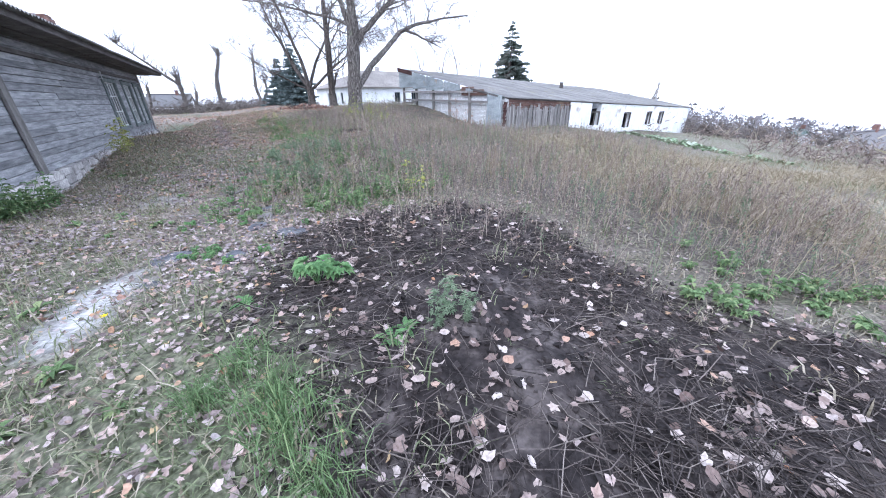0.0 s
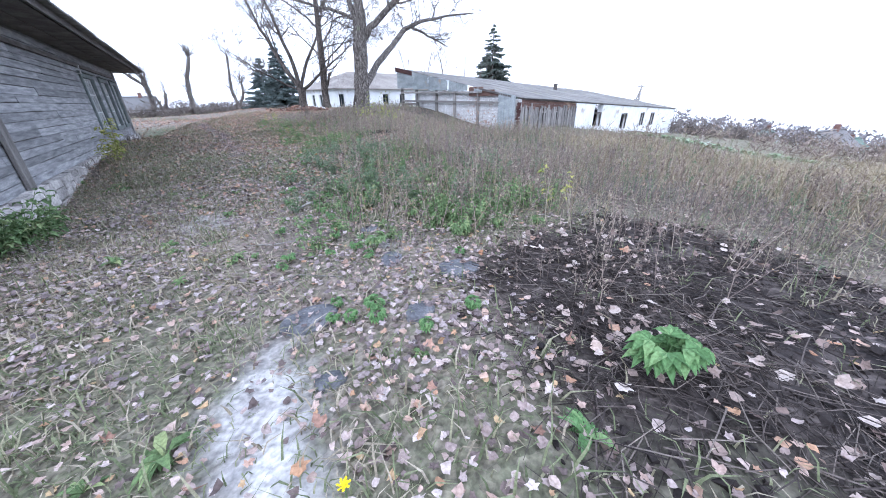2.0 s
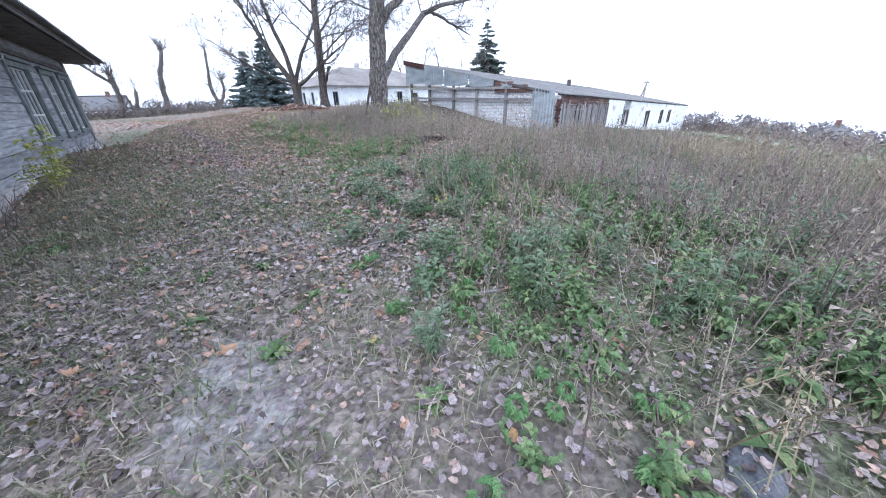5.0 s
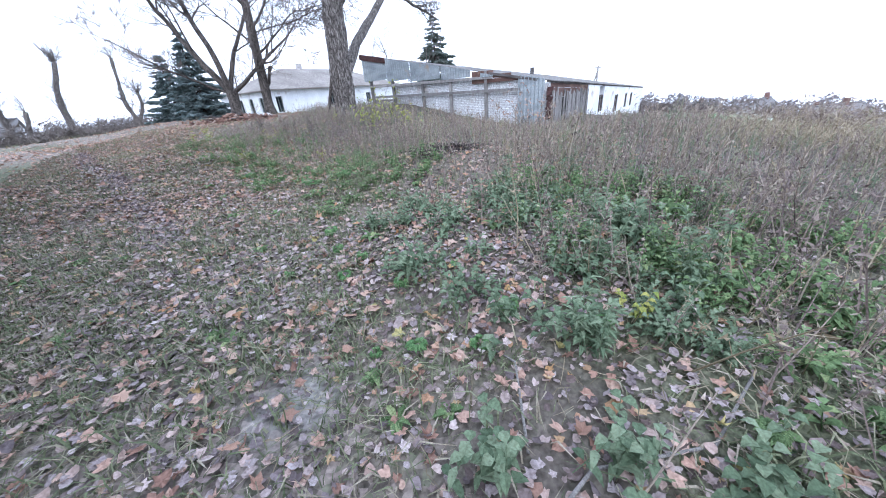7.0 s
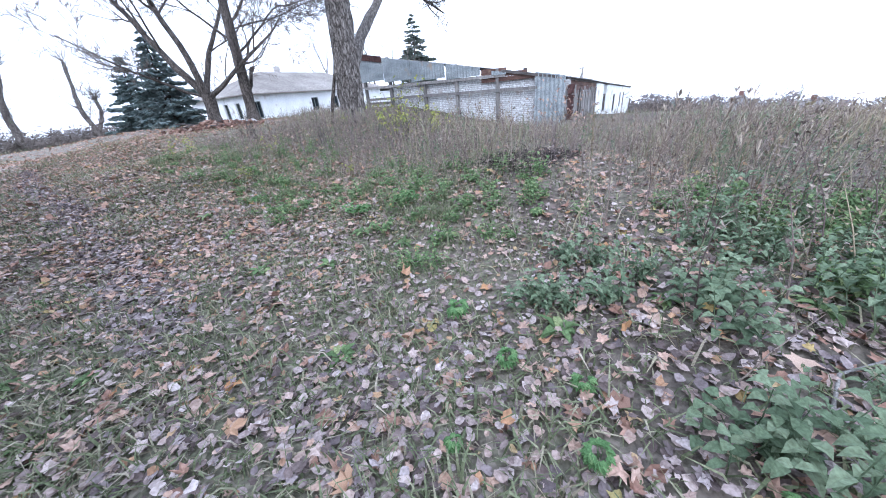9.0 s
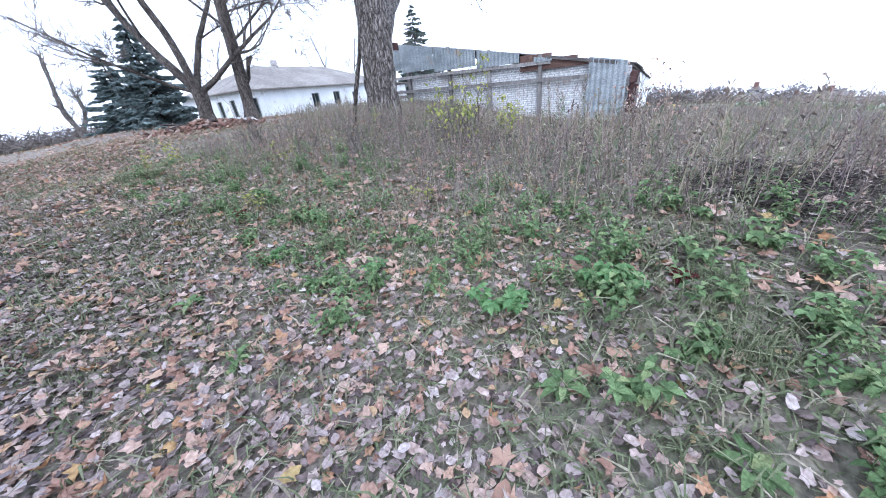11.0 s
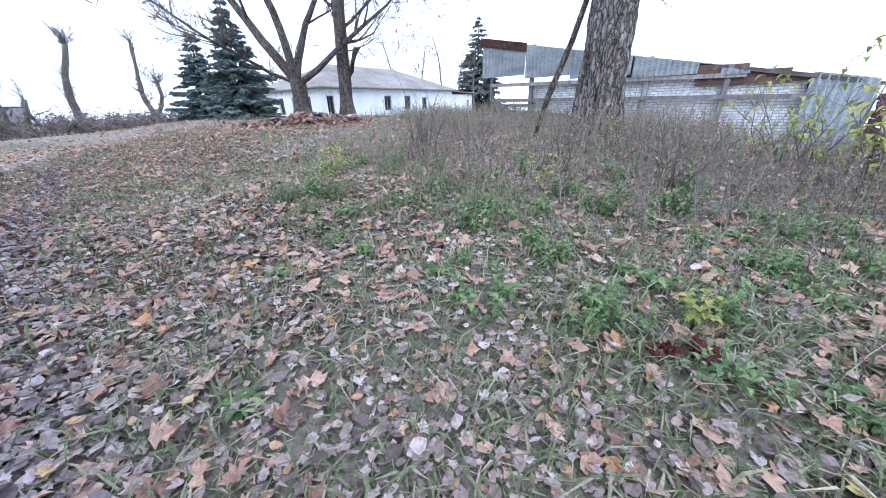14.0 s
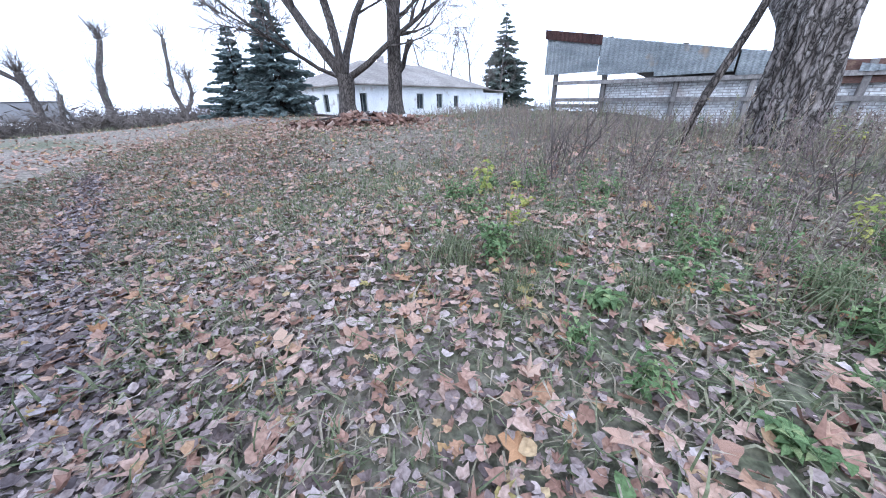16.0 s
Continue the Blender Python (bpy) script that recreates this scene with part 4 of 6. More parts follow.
def big_tree():
    rng = random.Random(3)
    ob, z = tree("poplar_tree", -4.5, 19.68, "big old poplar with deeply furrowed grey bark, nearly bare")
    pts = [(0, 0, 0), (0.02, 0.05, 0.8), (0.07, 0.12, 1.8), (0.17, 0.22, 3.2), (0.27, 0.26, 4.2), (0.3, 0.28, 5.2), (0.28, 0.3, 6.8), (0.25, 0.35, 9.5)]
    part("trunk", bark_trunk(pts, [0.35, 0.325, 0.31, 0.31, 0.27, 0.2, 0.17, 0.1], 96, 2.0, 0.3), M["bark"], ob, smooth=True)

    def bough(main, radii, n, lo, reach, lift=-0.02):
        """A limb along a given line with side branches from its outer stretches."""
        g, t = Geo(), Geo()
        fine, fr = [], []
        for k in range(len(main) - 1):
            for q in range(3):
                w = 0.03 if 0 < k + q else 0.0
                fine.append(Vector(main[k]).lerp(Vector(main[k + 1]), q / 3) + Vector([rng.uniform(-w, w) for _ in range(3)]))
                fr.append((radii[k] + (radii[k + 1] - radii[k]) * q / 3) * rng.uniform(0.94, 1.08))
        fine.append(Vector(main[-1])); fr.append(radii[-1])
        g.tube(fine, fr, 14)
        for k in range(n):
            i = rng.randint(lo, len(main) - 2)
            p = Vector(main[i]).lerp(Vector(main[i + 1]), rng.random())
            d = (Vector(main[i + 1]) - Vector(main[i])).normalized()
            side = Vector((rng.uniform(-0.7, 0.7), rng.uniform(-0.7, 0.7), rng.uniform(-0.5, 0.9)))
            grow(g, t, p, d * 0.6 + side, rng.uniform(0.4, 1.0) * reach, radii[i] * rng.uniform(0.25, 0.42), rng, 1, 0.5, lift, 7, depth=3)
        limb = part("limb", g, M["bark"], ob, smooth=True)
        part("twig_spray", t, M["twig"], limb)["kind"] = "stuff"
    bough([(0.05, 0.1, 1.15), (0.3, 0.6, 1.7), (0.85, 1.45, 2.6), (1.6, 2.5, 3.55), (2.4, 3.4, 4.5), (3.3, 4.0, 4.95), (4.9, 4.6, 5.35), (6.7, 5.2, 5.65)], [0.2, 0.175, 0.16, 0.145, 0.125, 0.1, 0.065, 0.03], 15, 3, 2.6)
    bough([(2.7, 3.6, 4.65), (3.5, 3.9, 4.4), (4.3, 4.2, 4.05), (5.0, 4.4, 3.75)], [0.08, 0.065, 0.05, 0.025], 9, 0, 1.4)
    bough([(0.2, 0.24, 3.4), (0.75, 0.3, 4.05), (1.5, 0.4, 4.7), (2.4, 0.5, 5.4), (3.5, 0.7, 6.7), (4.2, 0.9, 8.2)], [0.17, 0.15, 0.14, 0.12, 0.09, 0.04], 13, 2, 2.6)
    bough([(0.25, 0.24, 4.0), (-0.05, 0.2, 4.9), (-0.4, 0.1, 6.0), (-1.0, 0.0, 8.0)], [0.14, 0.13, 0.1, 0.05], 10, 1, 2.6)
    bough([(0.2, 0.2, 4.3), (-0.7, 0.1, 4.65), (-1.8, 0.0, 4.85), (-3.2, -0.2, 5.15), (-4.8, -0.4, 5.3)], [0.085, 0.07, 0.055, 0.04, 0.02], 13, 1, 1.9)
    for st, d, ln, r in (((0.28, 0.3, 6.6), (-0.6, 0.3, 1.0), 5, 0.1), ((0.28, 0.3, 7.5), (0.5, -0.4, 1), 4.5, 0.1), ((0.25, 0.35, 9.4), (0.1, 0.1, 1), 5, 0.1), ((0.28, 0.28, 5.8), (-0.8, -0.6, 0.25), 5, 0.06)):
        limb_of(ob, rng, st, d, ln, r, bend=0.35, kids=8, depth=3)
    # a thin hanging spray low on the trunk
    limb_of(ob, rng, (0.2, 0.1, 3.9), (-0.9, -0.45, 0.25), 3.6, 0.035, bend=0.5, kids=6, depth=3, lift=-0.1)


big_tree()


def leaning_limb():
    x, y = -5.2, 20.55
    z = zz(x, y)
    ob = thing("fallen_branch", (x, y, z), "dead grey branch leaning against the poplar", "branch")
    g = Geo()
    g.tube([(0, 0, -0.15), (0.2, -0.1, 0.7), (0.45, -0.25, 1.5), (0.62, -0.4, 2.3), (0.95, -0.5, 3.3)], [0.06, 0.055, 0.05, 0.045, 0.03], 9)
    part("stem", g, M["bark_dark"], ob, smooth=True)


leaning_limb()


def pair_trees():
    rng = random.Random(11)
    kw_bark[0] = "bark_dark"
    a, z = tree("maple_tree", -10.32, 29.5, "bare maple forking low into several leaning stems", "pair of maples")
    a.matrix_world = a.matrix_world @ Matrix.Diagonal((1.12, 1.12, 1.12, 1))
    part("trunk", bark_trunk([(0, 0, 0), (0.0, 0, 0.5), (0.05, 0.0, 1.0), (0.05, 0, 1.35)], [0.27, 0.24, 0.24, 0.26], 40, 4.0, 0.13), M["bark_dark"], a, smooth=True)
    for d, ln, r in (((-0.62, 0.35, 1.0), 7.5, 0.17), ((-0.15, -0.1, 1.0), 7, 0.15), ((0.12, 0.3, 1.0), 6.5, 0.13), ((0.75, -0.3, 0.55), 4.8, 0.11), ((-0.9, -0.2, 0.35), 4.5, 0.07)):
        limb_of(a, rng, (0.04, 0, 1.2), d, ln, r, bend=0.3, kids=9, depth=3, lift=0.1)
    b, z = tree("maple_tree", -8.6, 29.6, "bare straight maple with a broken stub branch", "pair of maples")
    b.matrix_world = b.matrix_world @ Matrix.Diagonal((1.22, 1.22, 1.22, 1))
    part("trunk", bark_trunk([(0, 0, 0), (0.03, 0, 0.8), (0.08, 0, 1.8), (0.16, 0, 3.2), (0.25, 0.0, 5.0), (0.3, 0, 7.0)], [0.23, 0.2, 0.19, 0.18, 0.15, 0.09], 40, 6.0, 0.12), M["bark_dark"], b, smooth=True)
    g = Geo(); g.tube([(0.05, 0, 1.0), (0.3, -0.05, 1.45), (0.45, -0.1, 1.9), (0.62, -0.14, 2.1)], [0.1, 0.085, 0.075, 0.06], 9); g.tube([(0.42, -0.1, 1.85), (0.5, -0.1, 2.12)], [0.06, 0.035], 7)
    part("broken_stub", g, M["bark_dark"], b, "splintered dark stub", True)
    for z0, d, ln, r in ((2.6, (1, -0.1, 0.35), 5.2, 0.05), (3.0, (-0.9, 0.2, 0.5), 4.5, 0.05), (3.6, (0.8, -0.5, 0.5), 5, 0.055), (4.4, (-0.6, -0.4, 0.8), 4.5, 0.06), (5.0, (0.4, 0.3, 1), 4.5, 0.07), (6.8, (0, 0, 1), 4, 0.08), (2.2, (1, 0.3, 0.12), 4.2, 0.03), (3.4, (0.9, -0.3, 0.1), 5.5, 0.035)):
        limb_of(b, rng, (0.17, 0, z0), d, ln, r, bend=0.45, kids=9, depth=3, lift=0.0)
    kw_bark[0] = "bark"


pair_trees()


def spruce(x, y, height, width, label, seed, mat="needles", z=None, levels=26, per=11):
    rng = random.Random(seed)
    z = zz(x, y) - 0.1 if z is None else z
    ob = thing("spruce_tree", (x, y, z), label, "tree", "spruces")
    g = Geo(); g.tube([(0, 0, 0), (0, 0, height * 0.5), (0.02, 0, height)], [height * 0.022, height * 0.013, 0.01], 9)
    part("trunk", g, M["bark_dark"], ob, smooth=True)
    b, n = Geo(), Geo()
    for k in range(levels):
        t = 0.04 + 0.95 * k / levels
        zc = height * (t + rng.uniform(-0.4, 0.4) / levels)
        reach = width * 0.5 * (1 - t) ** 0.85 * rng.uniform(0.85, 1.12) + 0.06
        for j in range(max(5, int(per * (1 - 0.5 * t)))):
            a = rng.uniform(0, 6.28)
            R = reach * rng.uniform(0.55, 1.12)
            zc += height * rng.uniform(-0.35, 0.35) / levels
            droop = -0.32 * R * rng.uniform(0.4, 1.2)
            end = Vector((math.cos(a) * R, math.sin(a) * R, zc + droop + 0.1 * R))
            st = Vector((0, 0, zc))
            mid = st.lerp(end, 0.55) + Vector((0, 0, -0.05 * R))
            b.tube([st, mid, end], [0.018 * R + 0.004, 0.01 * R + 0.003, 0.003], 3, False)
            s = max(5, int(11 * R / (width * 0.5)) + 3)
            for q in range(s):
                f = 0.18 + 0.82 * q / s
                p = st.lerp(mid, f * 2) if f < 0.5 else mid.lerp(end, f * 2 - 1)
                for sg in (-1, 1):
                    ln = (0.2 + 0.12 * R) * (1.15 - 0.6 * f) * rng.uniform(0.7, 1.3) * (height / 5.2) ** 0.5
                    aa = a + sg * rng.uniform(0.35, 0.9)
                    tip = p + Vector((math.cos(aa) * ln, math.sin(aa) * ln, -ln * rng.uniform(0.1, 0.6)))
                    w = Vector((-math.sin(aa), math.cos(aa), 0)) * ln * 0.3
                    up = Vector((0, 0, ln * 0.2))
                    c = p.lerp(tip, 0.45)
                    n.quad(p, c + w, tip); n.quad(p, tip, c - w); n.quad(p, c + up, tip); n.quad(p, tip, c - up - up)
    part("branches", b, M["bark_dark"], ob)["kind"] = "stuff"
    part("needles", n, M[mat], ob)["kind"] = "stuff"


spruce(-13.95, 36.1, 5.6, 4.6, "dense blue-green spruce beside the drive", 1, levels=32, per=13)
spruce(-16.7, 39.1, 4.9, 4.3, "smaller blue-green spruce behind its neighbour", 2, levels=28, per=12)
spruce(16.7, 81.5, 15.5, 12.0, "tall thin spruce beyond the barn", 3, "needles_far", z=1.0, levels=30, per=10)


def pollard(x, y, z, stems, label, seed, shoots=26):
    """A lopped trunk: stems are lists of points and radii; thin shoots grow from the cut tops."""
    rng = random.Random(seed)
    ob = thing("pollard_willow", (x, y, z), label, "tree", "lopped willows")
    for k, (pts, rad) in enumerate(stems):
        g, t = Geo(), Geo()
        fine, fr = [], []
        for i in range(len(pts) - 1):
            for s in range(4):
                q = s / 4
                fine.append(Vector(pts[i]).lerp(Vector(pts[i + 1]), q) + Vector([rng.uniform(-0.05, 0.05) for _ in range(3)]) * rad[i] * 2)
                fr.append(0.78 * (rad[i] + (rad[i + 1] - rad[i]) * q) * rng.uniform(0.8, 1.22))
        fine.append(Vector(pts[-1])); fr.append(rad[-1] * 0.9)
        g.tube(fine, fr, 10)
        for i in range(5):
            f = rng.choice(fine[2:])
            e = f + Vector((rng.uniform(-0.4, 0.4), rng.uniform(-0.4, 0.4), rng.uniform(0.1, 0.4)))
            g.tube([f, e], [rad[-1] * 0.7, rad[-1] * 0.4], 6)
        for i in range(int(shoots * 1.5)):
            f = fine[-1] if rng.random() < 0.3 else rng.choice(fine[len(fine) // 4:])
            grow(t, t, f, (rng.uniform(-0.7, 0.7), rng.uniform(-0.7, 0.7), rng.uniform(0.4, 1.4)), rng.uniform(0.7, 2.4), 0.026, rng, 2, 0.5, 0.08, 7, thin=0.001, depth=3, least=0.013)
        st = part("trunk" if k == 0 else "stem", g, M["bark"], ob, smooth=True)
        part("shoot_spray", t, M["twig"], st)["kind"] = "stuff"
    return ob


pollard(-28.0, 57.5, 0.3, [([(0, 0, 0), (-0.1, 0, 1.2), (-0.45, -0.1, 2.9), (-0.3, -0.1, 4.6), (0.1, 0, 7.6)], [0.42, 0.34, 0.28, 0.22, 0.17]), ([(0.0, 0, 0.9), (0.7, 0.25, 2.0), (1.0, 0.35, 3.0), (1.0, 0.35, 4.0)], [0.27, 0.23, 0.2, 0.19])], "lopped forked willow trunk with a few shoots", 21, 34)
pollard(-36.6, 59.0, -0.9, [([(0, 0, 0), (0.9, 0.4, 2.0), (0.9, 0.4, 4.0), (1.1, 0.6, 6.0), (2.0, 1.2, 9.0)], [0.5, 0.42, 0.38, 0.34, 0.22])], "lopped crooked willow trunk with tufts of shoots", 22, 80)
pollard(-38.5, 54.2, -0.8, [([(0, 0, 0), (0.4, 0.2, 2.2), (0.4, 0.2, 4.2), (0.3, 0.2, 5.6)], [0.5, 0.42, 0.36, 0.33]), ([(0.4, 0.2, 4.6), (-1.0, -0.7, 6.2), (-2.8, -1.8, 8.2), (-4.2, -2.7, 9.6)], [0.28, 0.22, 0.15, 0.08])], "lopped willow with one long leaning limb", 23, 60)
pollard(-36.4, 53.4, -0.9, [([(0, 0, 0), (0.4, 0.1, 1.8), (0.9, 0.3, 4.0)], [0.28, 0.24, 0.22])], "short lopped willow stump", 24, 16)
pollard(-41.5, 51.0, -0.9, [([(0, 0, 0), (-0.2, 0.1, 1.8), (-0.4, 0.3, 4.4)], [0.34, 0.28, 0.24]), ([(0, 0, 0.6), (0.7, 0.3, 2.4), (0.9, 0.3, 4.6)], [0.26, 0.22, 0.21])], "twin lopped willow stumps", 25, 16)


def far_tree(x, y, z, h, seed, label="thin bare tree beyond the buildings"):
    rng = random.Random(seed)
    ob = thing("bare_tree", (x, y, z), label, "tree", "bare trees beyond")
    g, t = Geo(), Geo()
    grow(g, t, (0, 0, 0), (rng.uniform(-0.12, 0.12), 0, 1), h, h * 0.017, rng, 0, 0.25, 0.08, 8, thin=0.03, depth=3)
    part("trunk", g, M["bark"], ob)
    part("twig_spray", t, M["twig"], ob)["kind"] = "stuff"


for i, (x, y, h) in enumerate(((4.5, 62, 10), (8, 66, 9), (11.5, 70, 10.5), (1.0, 60, 9), (-13.5, 52, 8), (-16, 56, 7.5), (-1.5, 63, 10), (40, 66, 6.5), (-19.5, 47, 6))):
    far_tree(x, y, zz(x, y) - 0.2, h, 60 + i)


def utility_pole():
    x, y = 31.8, 50.7
    z = zz(x, y)
    ob = thing("utility_pole", (x, y, z), "grey wooden utility pole with a slanting brace", "pole")
    top = 3.1 - z
    g = Geo(); g.tube([(0, 0, -0.3), (0.1, 0, top)], [0.16, 0.11], 9); part("pole", g, M["grey_wood"], ob, smooth=True)
    g = Geo(); g.tube([(-1.3, 0.6, -0.2), (0.05, 0, top - 0.7)], [0.13, 0.1], 8); part("brace", g, M["grey_wood"], ob, smooth=True)
    g = Geo(); g.box((1.1, 0.1, 0.12), T(0.1, 0, top - 0.2)); part("crossarm", g, M["grey_wood"], ob)


utility_pole()

# ---------- ground cover ----------


def turns(yaw, tilt, spin):
    cy, sy, ct, st, cs, ss = np.cos(yaw), np.sin(yaw), np.cos(tilt), np.sin(tilt), np.cos(spin), np.sin(spin)
    o, z = np.ones_like(yaw), np.zeros_like(yaw)
    a = np.array([[cy, -sy, z], [sy, cy, z], [z, z, o]]).transpose(2, 0, 1)
    b = np.array([[o, z, z], [z, ct, -st], [z, st, ct]]).transpose(2, 0, 1)
    c = np.array([[cs, -ss, z], [ss, cs, z], [z, z, o]]).transpose(2, 0, 1)
    return a @ b @ c


def bake(name, shapes, p, scale, rot, mat, label, category, seed, parent=None):
    """Many small pieces as one mesh: shapes are Geo, one chosen for each place."""
    r = np.random.RandomState(seed)
    pick = r.randint(0, len(shapes), len(p))
    vs, fs, base = [], [], 0
    for k, g in enumerate(shapes):
        i = np.nonzero(pick == k)[0]
        if not len(i):
            continue
        v0 = np.array(g.v)
        v = np.einsum("nij,mj->nmi", rot[i], v0) * scale[i][:, None, None] + p[i][:, None, :]
        vs.append(v.reshape(-1, 3))
        for f in g.f:
            fs.append((np.array(f)[None, :] + base + np.arange(len(i))[:, None] * len(v0)).tolist())
        base += len(i) * len(v0)
    me = raw_mesh(name, np.concatenate(vs), [q for f in fs for q in f], mat)
    ob = new(name, me)
    if parent:
        ob.parent = parent
        ob["kind"] = "stuff"
        return ob
    return tagged(ob, label, category, kind="stuff")


def scatter(n, box, weight, seed):
    """n places in the box, kept by weight(x, y) between 0 and 1."""
    r = np.random.RandomState(seed)
    out, have = [], 0
    while have < n:
        x, y = r.uniform(box[0], box[1], n * 2), r.uniform(box[2], box[3], n * 2)
        k = r.uniform(0, 1, n * 2) < weight(x, y)
        out.append(np.stack([x[k], y[k]], 1))
        have += int(k.sum())
        if len(out) > 60:
            break
    q = np.concatenate(out)[:n]
    return np.column_stack([q, land(q[:, 0], q[:, 1])])


def closeness(x, y, near=2.5, fall=4.0):
    return 1.0 / (1 + (np.maximum(np.abs(path_side(x, y)) - near, 0) / fall) ** 2)


def built(x, y):
    """1 where a building stands."""
    h = inside(x, y, [(-16.0, 19.6), (-6.2, 3.1), (-15, -2), (-25, 14)], 0.05)
    b = inside(x, y, [(4.1, 20.4), (28.2, 39), (21.4, 47.8), (-2.7, 29.2)], 0.05)
    return np.maximum(h, b) > 0.5


MAPLE = ((-90, .4), (-40, .72), (-14, .56), (18, .96), (42, .62), (62, .82), (90, 1.06), (118, .82), (138, .62), (162, .96), (194, .56), (220, .72))
POPLAR = ((-90, .55), (-35, .8), (5, .85), (50, .78), (90, 1.1), (130, .78), (175, .85), (215, .8))


def leaf_shape(outline, seed, curl):
    rng = random.Random(seed)
    g = Geo()
    g.v.append((0, 0, 0))
    fold = rng.uniform(-0.3, 0.65)
    for a, r in outline:
        a, r = a + rng.uniform(-10, 10), r * rng.uniform(0.62, 1.16)
        x, y = r * math.cos(radians(a)), r * math.sin(radians(a))
        g.v.append((x, y, curl * r * r * rng.uniform(0.2, 1.5) + fold * abs(x) * 0.7 + rng.uniform(-0.13, 0.13)))
    n = len(outline)
    g.f = [(0, 1 + k, 1 + (k + 1) % n) for k in range(n)]
    return g


maples = [leaf_shape(MAPLE, s, c) for s, c in ((1, .25), (2, -.2), (3, .45), (4, .1), (5, .6), (6, -.35))]
poplars = [leaf_shape(POPLAR, s, c) for s, c in ((11, .3), (12, -.25), (13, .5), (14, .1), (15, .7))]


def lay(p, seed, low, high, lift=0.012, tip=0.4):
    r = np.random.RandomState(seed)
    n = len(p)
    p = p.copy()
    size = r.uniform(low, high, n)
    p[:, 2] += lift + np.abs(r.normal(0, 0.018, n))
    rot = turns(r.uniform(0, 6.28, n), np.clip(np.abs(r.normal(0, tip, n)), 0, 1.2), r.uniform(0, 6.28, n))
    p[:, 2] += size * 0.25 * np.abs(rot[:, 1, 2])
    return p, size, rot


def patchy(x, y, s, seed, lo=0.25):
    return np.clip(0.62 + 0.55 * wobble(x, y, s, seed), lo, 1)


litter = thing("leaf_litter", (0, 0, 0), "fallen brown, tan and pale leaves strewn over the grass", "leaves", kind="stuff")
BOX = (-16, 7, -2.5, 31)
q = scatter(46000, BOX, lambda x, y: np.where((path_side(x, y) < -0.4) & (y > 3), 0.85, 1) * closeness(x, y, 2.0, 1.9) * patchy(x, y, 1.3, 61) * (1 - 0.75 * weed_mask(x, y)) * (1 - 0.8 * soil_mask(x, y)) * (1 - 0.6 * sand_mask(x, y)) * (1 - 0.5 * green_mask(x, y)) * (1 - 0.3 * bare_mask(x, y)) * ~built(x, y), 1)
bake("small_leaves", poplars + maples[:3], *lay(q, 2, 0.015, 0.035), M["litter"], "", "", 3, litter)
q = scatter(1050, (-2.2, 4.5, -1.5, 5.5), lambda x, y: soil_mask(x, y) * closeness(x, y, 2.5, 2.5) * patchy(x, y, 3.4, 63, 0.02) ** 2, 4)
bake("pale_leaves", poplars[:3] + maples[:3], *lay(q, 5, 0.024, 0.05, 0.02, 0.5), M["pale_litter"], "", "", 6, litter)
q = scatter(17000, BOX, lambda x, y: closeness(x, y, 2.4, 2.2) * np.clip((y - 5) / 8, 0.04, 1) * patchy(x, y, 0.9, 64, 0.12) * (1 - 0.6 * weed_mask(x, y)) * (1 - 0.9 * soil_mask(x, y)) * ~built(x, y), 7)
bake("maple_leaves", maples, *lay(q, 8, 0.026, 0.056), M["maple"], "", "", 9, litter)
q = scatter(9000, (-30, 2, 14, 44), lambda x, y: np.clip(1.3 - np.hypot(x + 13, y - 25) / 14, 0, 1) * (1 - 0.7 * weed_mask(x, y)) * ~built(x, y), 71)
bake("maple_leaves", maples, *lay(q, 72, 0.045, 0.08), M["maple"], "", "", 73, litter)
q = scatter(15000, (-12, -2, 6, 20), lambda x, y: closeness(x, y, 1.6, 1.2) * np.clip((y - 6) / 4, 0, 1) * patchy(x, y, 1.7, 65, 0.3) * np.clip(1.3 - 0.35 * np.abs(path_side(x, y) + 0.6), 0.15, 1) * ~built(x, y), 66)
bake("small_leaves", poplars[:3] + maples[:2], *lay(q, 67, 0.02, 0.045), M["litter"], "", "", 68, litter)
# leaves gathered where the path leaves the bed
q = scatter(6500, (-7, 0.5, 2.2, 10.5), lambda x, y: closeness(x, y, 1.8, 0.9) * patchy(x, y, 2.3, 74, 0.1) * (1 - soil_mask(x, y)) * (1 - 0.6 * sand_mask(x, y)) * (1 - 0.4 * green_mask(x, y)) * ~built(x, y), 154)
bake("small_leaves", maples[:4] + poplars[:3], *lay(q, 155, 0.018, 0.04), M["trail_litter"], "", "", 156, litter)
# small trodden leaves packed along the trail
TRAIL = [(-7.0, 11.2), (-7.8, 12.5), (-8.75, 14.1), (-9.95, 16.0), (-11.05, 17.5), (-12.3, 19.3), (-14.8, 23.6)]


def trail(x, y):
    d = np.full(np.shape(x), 1e9)
    for (ax, ay), (bx, by) in zip(TRAIL, TRAIL[1:]):
        t = np.clip(((x - ax) * (bx - ax) + (y - ay) * (by - ay)) / ((bx - ax) ** 2 + (by - ay) ** 2), 0, 1)
        d = np.minimum(d, np.hypot(x - ax - t * (bx - ax), y - ay - t * (by - ay)))
    return np.clip(1.2 - d / 0.27 + 0.2 * wobble(x, y, 3.0, 70), 0, 1)


q = scatter(5200, (-16, -5, 9, 26.5), lambda x, y: trail(x, y) * patchy(x, y, 2.1, 69, 0.45) * ~built(x, y), 151)
bake("small_leaves", poplars + maples[:2], *lay(q, 152, 0.018, 0.04), M["trail_litter"], "", "", 153, litter)
